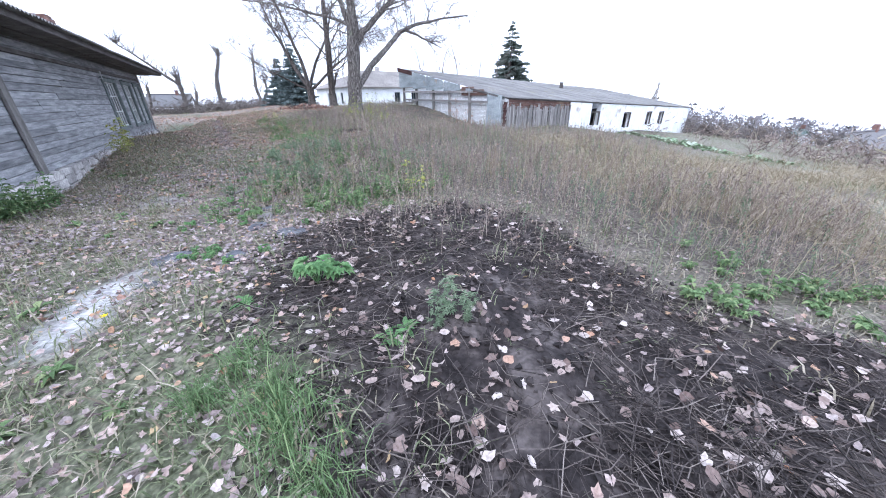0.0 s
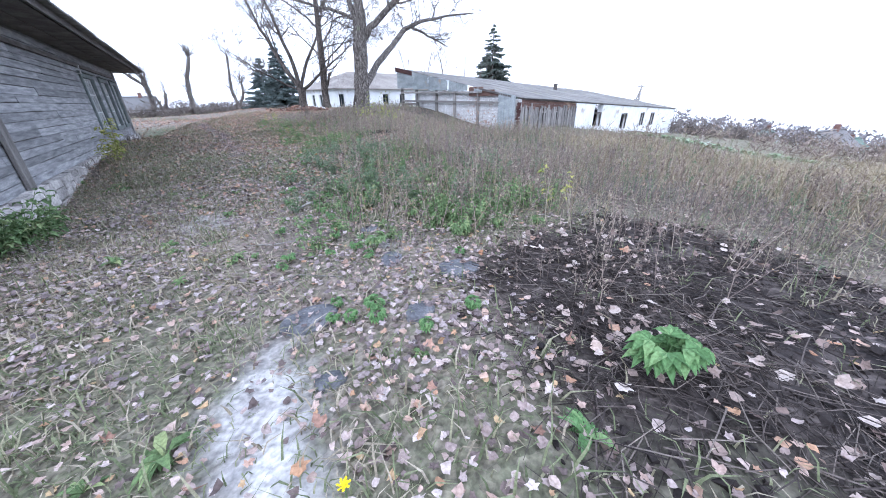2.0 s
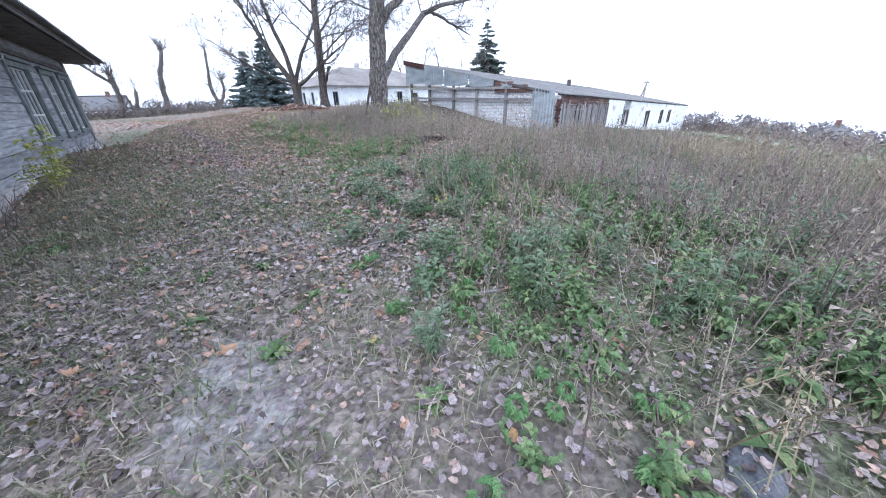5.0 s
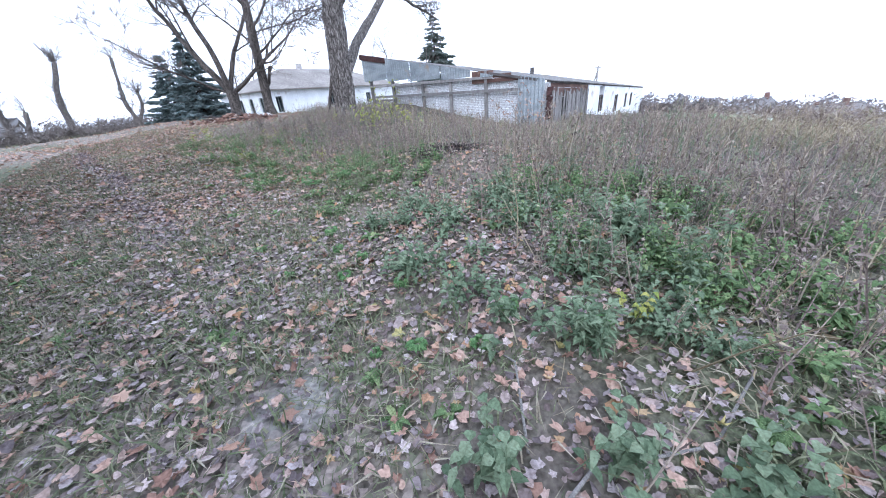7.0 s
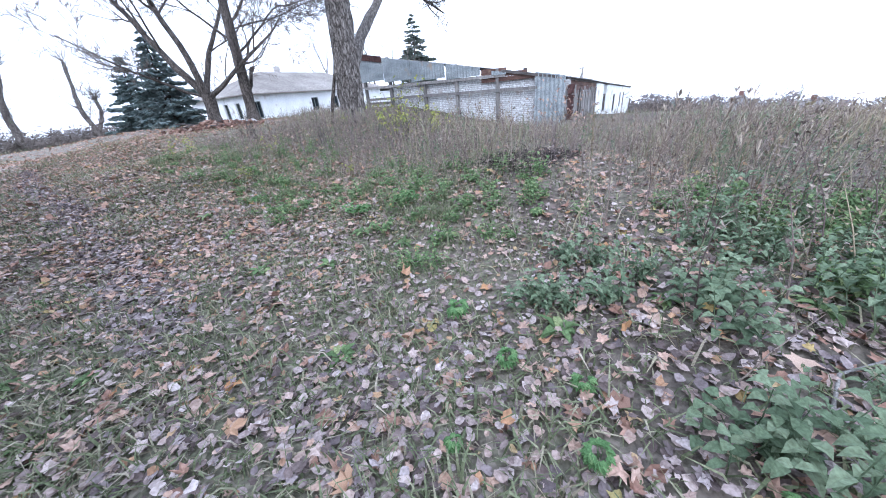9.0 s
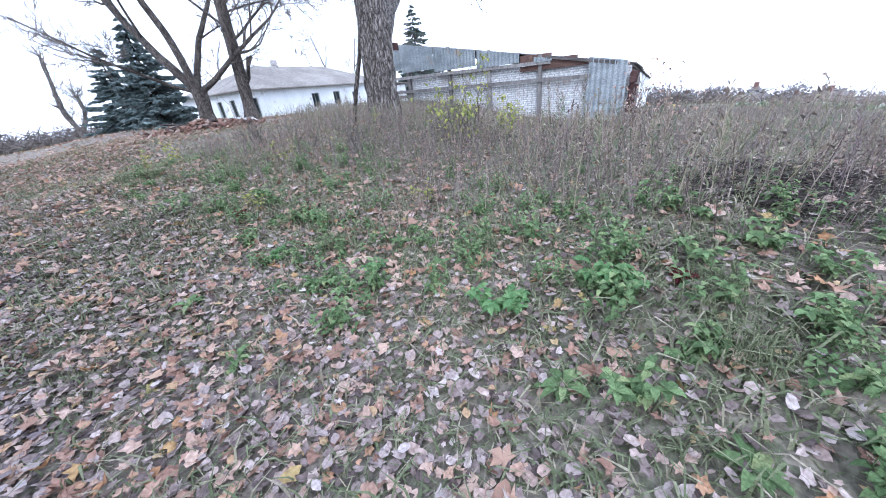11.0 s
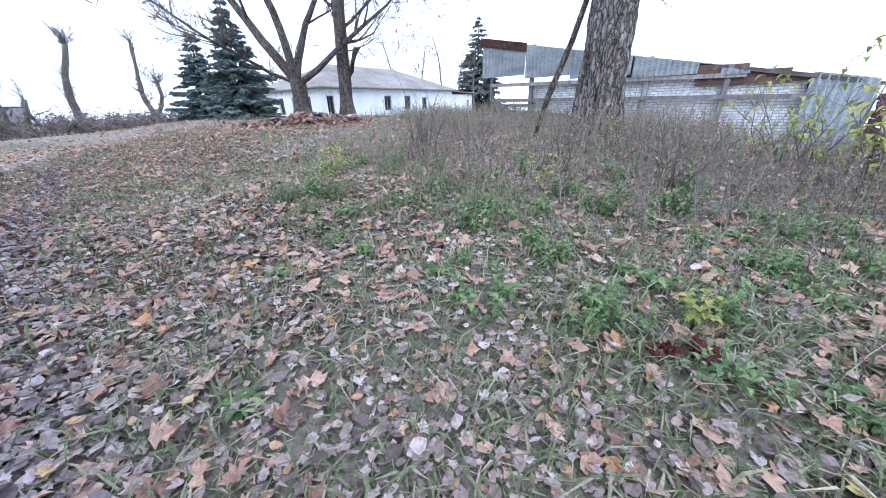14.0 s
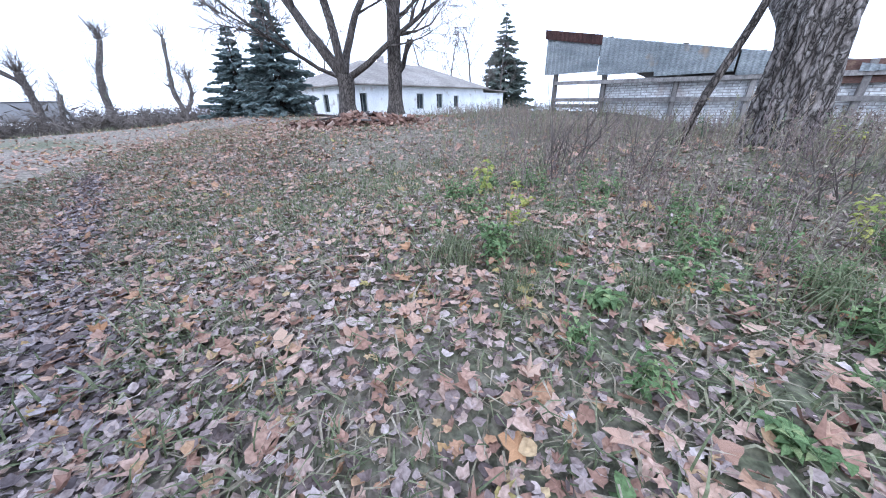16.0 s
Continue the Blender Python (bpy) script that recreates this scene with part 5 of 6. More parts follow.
# the largest ones beside the path, piece by piece
q = scatter(300, (-10.5, -2.5, 5.5, 19), lambda x, y: closeness(x, y, 2.0, 0.8) * np.clip((y - 5) / 8, 0.1, 1) * np.clip(path_side(x, y) + 1.2, 0.1, 1), 10)
p, size, rot = lay(q, 11, 0.05, 0.074, 0.025, 0.3)
piece = [raw_mesh("maple_leaf", np.array(g.v), g.f, M["maple_piece"]) for g in maples]
for k in range(len(p)):
    ob = new("maple_leaf", piece[k % 6])
    ob.parent = litter
    ob.matrix_world = Matrix.Translation(p[k]) @ Matrix(rot[k].tolist()).to_4x4() @ Matrix.Diagonal((size[k], size[k], size[k], 1))


def tuft_shape(seed, blades, height, spread, lean, wide=1.0):
    rng = random.Random(seed)
    g = Geo()
    for k in range(blades):
        a = rng.uniform(0, 6.28)
        b = Vector((rng.gauss(0, spread), rng.gauss(0, spread), -0.02))
        h, l = height * rng.uniform(0.5, 1.2), lean * rng.uniform(0.3, 1.5)
        d = Vector((math.cos(a), math.sin(a), 0))
        w = Vector((-d.y, d.x, 0)) * rng.uniform(0.0025, 0.005) * wide * max(1, height / 0.15) ** 0.5
        m, t = b + d * h * l * 0.4 + Vector((0, 0, h * 0.65)), b + d * h * l * 1.2 + Vector((0, 0, h * (1.0 - 0.35 * l)))
        i = len(g.v)
        g.v += [tuple(v) for v in (b - w, b + w, m + w * 0.8, m - w * 0.8, t)]
        g.f += [(i, i + 1, i + 2, i + 3), (i + 3, i + 2, i + 4)]
    return g


turf = [tuft_shape(s, 7, 0.085, 0.06, 0.9) for s in range(6)]
long_turf = [tuft_shape(s + 20, 9, 0.15, 0.06, 1.0) for s in range(5)]
fine_straw = [tuft_shape(s + 40, 16, 0.15, 0.09, 1.3, 0.4) for s in range(5)]


def stand(p, seed, lo, hi, tip=0.12):
    r = np.random.RandomState(seed)
    n = len(p)
    return p, r.uniform(lo, hi, n), turns(r.uniform(0, 6.28, n), r.normal(0, tip, n), r.uniform(0, 6.28, n))


open_ground = lambda x, y: (1 - 0.92 * soil_mask(x, y)) * (1 - 0.75 * sand_mask(x, y)) * (1 - 0.6 * bare_mask(x, y)) * (1 - 0.85 * trail(x, y)) * ~built(x, y)
q = scatter(14500, BOX, lambda x, y: closeness(x, y, 2.3, 2.2) * patchy(x, y, 1.1, 51, 0.2) * open_ground(x, y) * (1 - 0.5 * weed_mask(x, y)), 21)
bake("grass", turf, *stand(q, 22, 0.6, 1.4), M["grass"], "short green grass between fallen leaves", "grass", 23)
q = scatter(9500, BOX, lambda x, y: closeness(x, y, 2.5, 2.8) * patchy(-x, y, 0.9, 53, 0.2) * open_ground(x, y), 24)
bake("grass", turf, *stand(q, 25, 0.7, 1.7), M["grass_dry"], "dry straw-coloured grass", "grass", 26)
q = scatter(5000, (-16, -3, 2, 24), lambda x, y: np.clip(-path_side(x, y) / 1.5, 0.1, 1) * patchy(x, y, 1.0, 59, 0.25) * open_ground(x, y), 111)
bake("grass", turf, *stand(q, 112, 0.7, 1.25), M["grass_dry"], "dry tan grass beside the house", "grass", 113)
q = scatter(6500, (-13, -3, 8, 22), lambda x, y: closeness(x, y, 1.8, 1.6) * patchy(x, y, 1.5, 60, 0.1) * open_ground(x, y), 114)
bake("grass", turf, *stand(q, 115, 0.9, 1.7), M["grass"], "short green grass under the leaves", "grass", 116)
q = scatter(2400, BOX, lambda x, y: closeness(x, y, 3.0, 4.0) * patchy(x, -y, 0.8, 54, 0.0) * open_ground(x, y) * (1 - 0.4 * weed_mask(x, y)), 27)
bake("grass", long_turf, *stand(q, 28, 0.7, 1.4), M["grass"], "longer green grass in patches", "grass", 29)
q = scatter(2300, (-45, 45, -3, 62), lambda x, y: np.clip((np.abs(path_side(x, y)) - 5) / 5, 0, 1) * patchy(x, y, 0.4, 55, 0.1) * ~built(x, y) / (1 + (np.hypot(x + 6, y - 14) / 22) ** 2), 30)
bake("grass", fine_straw, *stand(q, 31, 1.2, 3.0), M["grass_dry"], "tall dry grass further off", "grass", 32)
q = scatter(2400, (-45, 45, -3, 62), lambda x, y: np.clip((np.abs(path_side(x, y)) - 5) / 5, 0, 1) * patchy(x, -y, 0.4, 56, 0.05) * ~built(x, y) / (1 + (np.hypot(x + 6, y - 14) / 22) ** 2), 33)
bake("grass", long_turf, *stand(q, 34, 1.0, 2.6), M["grass"], "green grass further off", "grass", 35)
# straw lying flat on the bleached field beside the weeds
q = scatter(2600, (2.5, 16, 0.5, 14), lambda x, y: patchy(x, y, 0.8, 57, 0.05) * np.clip((x + 0.4 * y - 4.2) / 2, 0, 1), 36)
bake("straw", fine_straw, *stand(q, 37, 1.6, 3.2, 0.7), M["weed_straw"], "bleached flattened straw on the slope", "grass", 38)


def weed_shape(seed, h, kind):
    """A withered stalk with side sprigs and seed heads, or a green-grey one."""
    rng = random.Random(seed)
    g = Geo()
    bend = Vector((rng.uniform(-0.2, 0.2), rng.uniform(-0.2, 0.2), 0)) * h
    pts = [Vector((0, 0, -0.05)), bend * 0.3 + Vector((0, 0, h * 0.5)), bend + Vector((0, 0, h))]
    g.tube(pts, [0.008, 0.006, 0.003], 3, False)
    for k in range(9 if kind else 12):
        t = rng.uniform(0.3, 1.0)
        p = pts[0].lerp(pts[1], t * 2) if t < 0.5 else pts[1].lerp(pts[2], t * 2 - 1)
        a = rng.uniform(0, 6.28)
        l = h * rng.uniform(0.08, 0.24) * (1.3 - 0.7 * t)
        e = p + Vector((math.cos(a) * l * 0.7, math.sin(a) * l * 0.7, l * rng.uniform(0.2, 1.0)))
        w = Vector((-math.sin(a), math.cos(a), rng.uniform(-0.4, 0.4))) * 0.0045
        g.quad(p - w, p + w, e)
        for s in range(3 if kind == 0 else 2):
            c = p.lerp(e, rng.uniform(0.3, 1.0))
            d = Vector([rng.gauss(0, 1) for _ in range(3)]).normalized() * rng.uniform(0.025, 0.065)
            x = Vector([rng.gauss(0, 1) for _ in range(3)]).normalized() * rng.uniform(0.008, 0.02)
            g.quad(c - x, c + d, c + x)
    return g


def shorter(p, size, rot):
    slope = np.clip(1.0 - 0.3 * (p[:, 0] + 2.5) / 2.0, 0.7, 1.0)
    clump = np.clip(0.84 + 0.42 * wobble(p[:, 0], p[:, 1], 1.7, 87), 0.42, 1.4)
    return p, size * slope * clump * np.clip(1.15 - np.maximum(p[:, 1] - 9, 0) * 0.055, 0.6, 1), rot


def plume_shape(seed, h, full):
    """An upright stalk whose upper half is a soft feathery plume, with thin leaves below."""
    rng = random.Random(seed)
    g = Geo()
    bend = Vector((rng.uniform(-0.12, 0.12), rng.uniform(-0.12, 0.12), 0)) * h
    line = lambda t: bend * t * t + Vector((0, 0, h * t - 0.04))
    g.tube([line(0), line(0.5), line(1.0)], [0.005, 0.004, 0.0015], 3, False)
    for k in range(full):
        t = 1 - rng.random() ** 1.3 * 0.62
        a = rng.uniform(0, 6.28)
        l = h * rng.uniform(0.06, 0.16) * (1.15 - 0.75 * t) / 0.6
        p = line(t)
        d = Vector((math.cos(a) * 0.55, math.sin(a) * 0.55, rng.uniform(0.5, 1.1)))
        w = Vector((-math.sin(a), math.cos(a), rng.uniform(-0.3, 0.3))) * rng.uniform(0.0035, 0.007)
        g.quad(p, p + d * l * 0.6 + w, p + d * l, p + d * l * 0.6 - w)
    for k in range(7):
        t, a = rng.uniform(0.08, 0.5), rng.uniform(0, 6.28)
        l = h * rng.uniform(0.08, 0.15)
        p, d = line(t), Vector((math.cos(a), math.sin(a), 0))
        w = Vector((-d.y, d.x, 0)) * 0.006
        g.quad(p, p + d * l * 0.5 + w + Vector((0, 0, l * 0.3)), p + d * l + Vector((0, 0, -l * 0.2)), p + d * l * 0.5 - w + Vector((0, 0, l * 0.3)))
    return g


plumes = [plume_shape(s + 60, 0.9, 34) for s in range(8)]
dry = [weed_shape(s, 0.85, 0) for s in range(9)]
thin = [weed_shape(s + 30, 1.0, 1) for s in range(6)]
WB = (-9, 24, 1.8, 40)
front = lambda x, y: weed_mask(x, y) * ~built(x, y) / (1 + (np.maximum(path_side(x, y) - 5, 0) / 7) ** 2)
q = scatter(6200, WB, lambda x, y: front(x, y) * patchy(x, y, 1.8, 81, 0.02) ** 2, 41)
bake("withered_weeds", dry, *shorter(*stand(q, 42, 0.25, 0.95, 0.22)), M["weed_dry"], "waist-high withered brown weeds", "weeds", 43)
q = scatter(1700, WB, lambda x, y: front(x, y) * patchy(-x, y, 0.6, 82, 0.0), 44)
bake("withered_weeds", thin, *shorter(*stand(q, 45, 0.35, 0.85, 0.2)), M["weed_straw"], "straw-coloured stalks among the weeds", "weeds", 46)
q = scatter(1700, WB, lambda x, y: front(x, y) * patchy(x, -y, 0.5, 83, 0.0), 47)
bake("green_weeds", dry, *shorter(*stand(q, 48, 0.35, 0.85, 0.15)), M["weed_blue"], "grey-green weeds among the withered ones", "weeds", 49)
for n, mat, seed, lo, hi, label in ((3000, "plume_tan", 141, 0.5, 1.1, "tan feathery seed plumes on dry stalks"), (1500, "plume_olive", 144, 0.45, 1.05, "olive feathery stalks in the weed bank"), (1500, "plume_mauve", 147, 0.45, 1.0, "mauve-brown feathery stalks in the weed bank")):
    q = scatter(n, WB, lambda x, y: front(x, y) * patchy(x + seed, y, 0.9, seed, 0.0) ** 1.5, seed)
    bake("plume_weeds", plumes, *shorter(*stand(q, seed + 1, lo, hi, 0.16)), M[mat], label, "weeds", seed + 2)
q = scatter(900, (-9, -3, 12, 22), lambda x, y: np.clip(path_side(x, y) - 1.6, 0, 1) * patchy(x, y, 1.6, 84, 0.0) * ~built(x, y), 50)
bake("withered_weeds", dry, *stand(q, 51, 0.25, 0.6, 0.3), M["weed_dry"], "thin withered weeds on the bank", "weeds", 52)

q = scatter(620, (-9, -2.5, 12, 23), lambda x, y: np.clip((path_side(x, y) - 1.9) / 1.5, 0, 1) * patchy(x, y, 1.2, 85, 0.0) * ~built(x, y), 161)
bake("plume_weeds", plumes, *stand(q, 162, 0.25, 0.55, 0.25), M["plume_mauve"], "mauve-brown feathery weeds near the poplar", "weeds", 163)
q = scatter(420, (-9, -2.5, 12, 23), lambda x, y: np.clip((path_side(x, y) - 1.9) / 1.5, 0, 1) * patchy(x, -y, 1.2, 86, 0.0) * ~built(x, y), 164)
bake("plume_weeds", plumes, *stand(q, 165, 0.25, 0.6, 0.2), M["plume_olive"], "olive feathery weeds near the poplar", "weeds", 166)
q = scatter(130, (-1.6, 3.6, 2.2, 5.2), lambda x, y: soil_mask(x, y) * np.clip((y - 2.4) / 1.5, 0, 1), 167)
bake("withered_weeds", dry, *stand(q, 168, 0.2, 0.6, 0.4), M["weed_dry"], "withered weeds on the black soil", "weeds", 169)
q = scatter(520, (-5, 1, 3.8, 11.5), lambda x, y: np.clip(green_mask(x, y) + 0.15, 0, 1) * np.clip(path_side(x, y) - 0.7, 0, 1), 104)
bake("withered_weeds", dry, *stand(q, 105, 0.25, 0.75, 0.35), M["weed_dry"], "dry brown weeds among the nettles", "weeds", 106)
q = scatter(110, (-5, 1, 3.8, 11.5), lambda x, y: np.clip(green_mask(x, y) + 0.15, 0, 1) * np.clip(path_side(x, y) - 0.7, 0, 1), 107)
bake("withered_weeds", thin, *stand(q, 108, 0.3, 0.7, 0.5), M["weed_straw"], "straw-coloured stalks among the nettles", "weeds", 109)

# black bed: clods and a mat of dead stems
rng = random.Random(90)
clods = []
for s in range(5):
    g = Geo()
    g.v = [tuple(Vector((a * 0.5, b * 0.4, c * 0.3)) + Vector([rng.uniform(-0.2, 0.2) for _ in range(3)])) for c in (-1, 1) for a, b in ((-1, -1), (1, -1), (1, 1), (-1, 1))]
    g.f = [(3, 2, 1, 0), (4, 5, 6, 7), (0, 1, 5, 4), (1, 2, 6, 5), (2, 3, 7, 6), (3, 0, 4, 7)]
    clods.append(g)
sb = (-2.4, 4.5, -1.6, 5.2)
q = scatter(3600, sb, lambda x, y: soil_mask(x, y) * closeness(x, y, 2.5, 3), 91)
bake("soil_clods", clods, *stand(q, 92, 0.012, 0.055, 0.6), M["clod"], "crumbly black garden soil", "soil", 93)
stems = []
for s in range(8):
    g = Geo()
    for k in range(4):
        a = rng.uniform(-0.5, 0.5)
        p = Vector((rng.gauss(0, 0.06), rng.gauss(0, 0.06), 0))
        pts = [p]
        for j in range(2):
            a += rng.gauss(0, 0.6)
            pts.append(pts[-1] + Vector((math.cos(a), math.sin(a), rng.uniform(-0.12, 0.22))) * 0.1)
        g.tube(pts, [0.0022, 0.0019, 0.0009], 3, False)
    stems.append(g)
q = scatter(3300, sb, lambda x, y: soil_mask(x, y) * closeness(x, y, 2.5, 3) * patchy(x, y, 2.2, 94, 0.1), 95)
q[:, 2] += 0.015
bake("dead_stems", stems, *stand(q, 96, 0.7, 1.7, 0.12), M["dead_stems"], "tangle of grey dead stems on black soil", "stems", 97)
q = scatter(520, (-4.4, -1.6, 11.6, 14), lambda x, y: blob(x, y, -3.0, 12.7, 0.9, 0.6, 20), 98)
q[:, 2] += 0.03
bake("dead_stems", stems, *stand(q, 99, 0.5, 1.3, 0.18), M["dead_stems"], "heap of blackened dead stems", "stems", 100)
q = scatter(1400, (-11, 1, 3, 20), lambda x, y: closeness(x, y, 2.0, 1.5) * open_ground(x, y), 101)
q[:, 2] += 0.012
bake("dry_stems", stems, *stand(q, 102, 0.5, 1.3, 0.1), M["weed_straw"], "broken dry stems among the leaves", "stems", 103)

# ---------- leafy plants, one by one ----------


def add_leaf(g, p, a, length, width, rise, droop, rng):
    """A pointed leaf, folded along its rib and drooping."""
    d = Vector((math.cos(a), math.sin(a), 0))
    s = Vector((-d.y, d.x, 0)) * width
    m1, m2 = p + d * length * 0.35 + Vector((0, 0, rise * length * 0.5)), p + d * length * 0.7 + Vector((0, 0, (rise - droop * 0.4) * length * 0.7))
    t = p + d * length + Vector((0, 0, (rise - droop) * length))
    up = Vector((0, 0, width * 0.35))
    i = len(g.v)
    g.v += [tuple(v) for v in (p, m1 + s * rng.uniform(0.8, 1.1) + up, m2 + s * 0.7 + up, t, m2 - s * 0.7 + up, m1 - s * rng.uniform(0.8, 1.1) + up, m1, m2)]
    g.f += [(i, i + 6, i + 1), (i + 6, i + 7, i + 2, i + 1), (i + 7, i + 3, i + 2), (i, i + 5, i + 6), (i + 6, i + 5, i + 4, i + 7), (i + 7, i + 4, i + 3)]


def plant_mesh(kind, seed):
    rng = random.Random(seed)
    g, st = Geo(), Geo()
    if kind == "nettle":
        for s in range(9):
            h = rng.uniform(0.14, 0.34)
            b = Vector((rng.gauss(0, 0.09), rng.gauss(0, 0.09), -0.02))
            t = b + Vector((rng.gauss(0, 0.06), rng.gauss(0, 0.06), h))
            st.tube([b, b.lerp(t, 0.5) + Vector((0.01, 0, 0)), t], [0.003, 0.0026, 0.0015], 3, False)
            for k in range(4):
                f = 0.3 + 0.7 * k / 3
                a = rng.uniform(0, 3.1)
                for o in (0, math.pi):
                    add_leaf(g, b.lerp(t, f), a + o + rng.gauss(0, 0.3), rng.uniform(0.05, 0.1) * (1.2 - 0.5 * f), rng.uniform(0.017, 0.028), 0.35, 0.5, rng)
    elif kind == "mugwort":
        for s in range(5):
            h = rng.uniform(0.28, 0.55)
            b = Vector((rng.gauss(0, 0.05), rng.gauss(0, 0.05), -0.02))
            t = b + Vector((rng.gauss(0, 0.08), rng.gauss(0, 0.08), h))
            st.tube([b, b.lerp(t, 0.5), t], [0.004, 0.003, 0.0015], 3, False)
            for k in range(13):
                f = rng.uniform(0.15, 1)
                a = rng.uniform(0, 6.28)
                for o in (-0.5, 0, 0.5):
                    add_leaf(g, b.lerp(t, f), a + o, rng.uniform(0.05, 0.1), 0.009, rng.uniform(0.1, 0.6), 0.3, rng)
    elif kind == "rosette":
        for k in range(14):
            add_leaf(g, Vector((0, 0, 0.01)), rng.uniform(0, 6.28), rng.uniform(0.07, 0.15), rng.uniform(0.016, 0.03), rng.uniform(0.15, 0.8), 0.4, rng)
    elif kind == "bramble":
        for s in range(6):
            a0, ln = rng.uniform(0, 6.28), rng.uniform(0.12, 0.3)
            b = Vector((0, 0, -0.02))
            t = b + Vector((math.cos(a0) * ln * 0.7, math.sin(a0) * ln * 0.7, rng.uniform(0.12, 0.28)))
            st.tube([b, b.lerp(t, 0.5) + Vector((0, 0, 0.04)), t], [0.004, 0.003, 0.002], 3, False)
            for k in range(4):
                c, a = b.lerp(t, rng.uniform(0.4, 1)), rng.uniform(0, 6.28)
                for o in (-1.1, 0, 1.1):
                    add_leaf(g, c, a + o, rng.uniform(0.07, 0.11), rng.uniform(0.026, 0.036), 0.2, 0.4, rng)
    elif kind == "lobed":
        for k in range(16):
            a, h = rng.uniform(0, 6.28), rng.uniform(0.08, 0.2)
            c = Vector((math.cos(a) * 0.06, math.sin(a) * 0.06, h))
            st.tube([(0, 0, -0.02), c], [0.003, 0.002], 3, False)
            for o in (-1.2, -0.6, 0, 0.6, 1.2):
                add_leaf(g, c, a + o, rng.uniform(0.06, 0.1), 0.022, 0.1, 0.4, rng)
    elif kind == "sapling":
        for s in range(4):
            h = rng.uniform(0.35, 0.75)
            b = Vector((rng.gauss(0, 0.03), rng.gauss(0, 0.03), -0.03))
            t = b + Vector((rng.gauss(0, 0.1), rng.gauss(0, 0.1), h))
            st.tube([b, b.lerp(t, 0.5) + Vector((0.02, 0.01, 0)), t], [0.005, 0.004, 0.002], 4, False)
            for k in range(9):
                add_leaf(g, b.lerp(t, rng.uniform(0.4, 1)), rng.uniform(0, 6.28), rng.uniform(0.06, 0.11), rng.uniform(0.024, 0.036), 0.3, 0.5, rng)
    elif kind == "tussock":
        for k in range(150):
            a, h = rng.uniform(0, 6.28), rng.uniform(0.2, 0.42)
            d = Vector((math.cos(a), math.sin(a), 0))
            w = Vector((-d.y, d.x, 0)) * 0.0042
            b = Vector((rng.gauss(0, 0.11), rng.gauss(0, 0.11), -0.02))
            l = rng.uniform(0.15, 0.95)
            pts = [b, b + d * h * l * 0.3 + Vector((0, 0, h * 0.6)), b + d * h * l * 0.8 + Vector((0, 0, h * (0.85 - 0.3 * l))), b + d * h * l * 1.25 + Vector((0, 0, h * (0.75 - 0.75 * l)))]
            i = len(g.v)
            for j, q in enumerate(pts[:3]):
                g.v += [tuple(q - w * (1 - 0.2 * j)), tuple(q + w * (1 - 0.2 * j))]
            g.v.append(tuple(pts[3]))
            g.f += [(i, i + 1, i + 3, i + 2), (i + 2, i + 3, i + 5, i + 4), (i + 4, i + 5, i + 6)]
    return g, st


plants = {}


def plant(name, kind, mat, x, y, label, size=1.0, variants=4, group="", category="plant", dz=0.0):
    rng = random.Random(int(abs(x * 977 + y * 3571)))
    k = (kind, mat, rng.randrange(variants))
    if k not in plants:
        g, st = plant_mesh(kind, hash_of(kind) + k[2] * 7)
        leaf_mesh, stem_mesh = g.mesh("foliage"), st.mesh("stalk") if st.v else None
        leaf_mesh.materials.append(M[mat])
        if stem_mesh:
            stem_mesh.materials.append(M["weed_straw" if mat == "leaf_yellow" else mat])
        plants[k] = leaf_mesh, stem_mesh
    ob = new(name)
    ob.empty_display_size = 0.1
    leaves = new("foliage", plants[k][0])
    leaves.parent = ob
    leaves["kind"] = "stuff"
    if plants[k][1]:
        stalk = new("stalk", plants[k][1])
        stalk.parent = ob
        stalk["kind"] = "stuff"
    ob.matrix_world = pose(x, y, zz(x, y) + dz, rng.uniform(-6, 6), rng.uniform(-6, 6), rng.uniform(0, 360)) @ Matrix.Diagonal((size, size, size * rng.uniform(0.85, 1.15), 1))
    return tagged(ob, label, category, group)


def hash_of(word):
    return sum(ord(c) * (i + 3) for i, c in enumerate(word))


q = scatter(150, (-4.2, 0.8, 3.6, 11), lambda x, y: green_mask(x, y) * patchy(x, y, 1.6, 120, 0.05), 121)
for x, y, z in q:
    plant("nettle_clump", "nettle", "weed_green", x, y, "low clump of green nettles among fallen leaves", random.uniform(0.5, 1.0), group="nettles beside the path")
q = scatter(34, (-4.0, 0.9, 3.8, 11.5), lambda x, y: green_mask(x, y), 122)
for x, y, z in q:
    plant("mugwort", "mugwort", "weed_blue", x, y, "feathery grey-green mugwort plant", random.uniform(0.7, 1.2), group="mugwort plants")
q = scatter(120, (-9.5, -1, 0, 19.5), lambda x, y: closeness(x, y, 1.5, 1.5) * open_ground(x, y) * (1 - weed_mask(x, y)), 123)
for x, y, z in q:
    plant("leaf_rosette", "rosette", "weed_green", x, y, "small green leaf rosette in the grass", random.uniform(0.5, 1.1), group="leaf rosettes")
q = scatter(130, (-9, -3.3, 11.0, 20), lambda x, y: np.clip(1 - np.abs(path_side(x, y) - 2.4) / 1.7, 0, 1) * patchy(x, y, 1.8, 124, 0.05), 124)
for x, y, z in q:
    plant("nettle_clump", "nettle", "weed_green", x, y, "green nettle clump on the leafy bank", random.uniform(0.45, 0.85), group="nettles on the bank")
q = scatter(60, (-6.5, -2.6, 6.4, 10.5), lambda x, y: np.clip(path_side(x, y) - 0.6, 0, 1) * (1 - weed_mask(x, y)), 125)
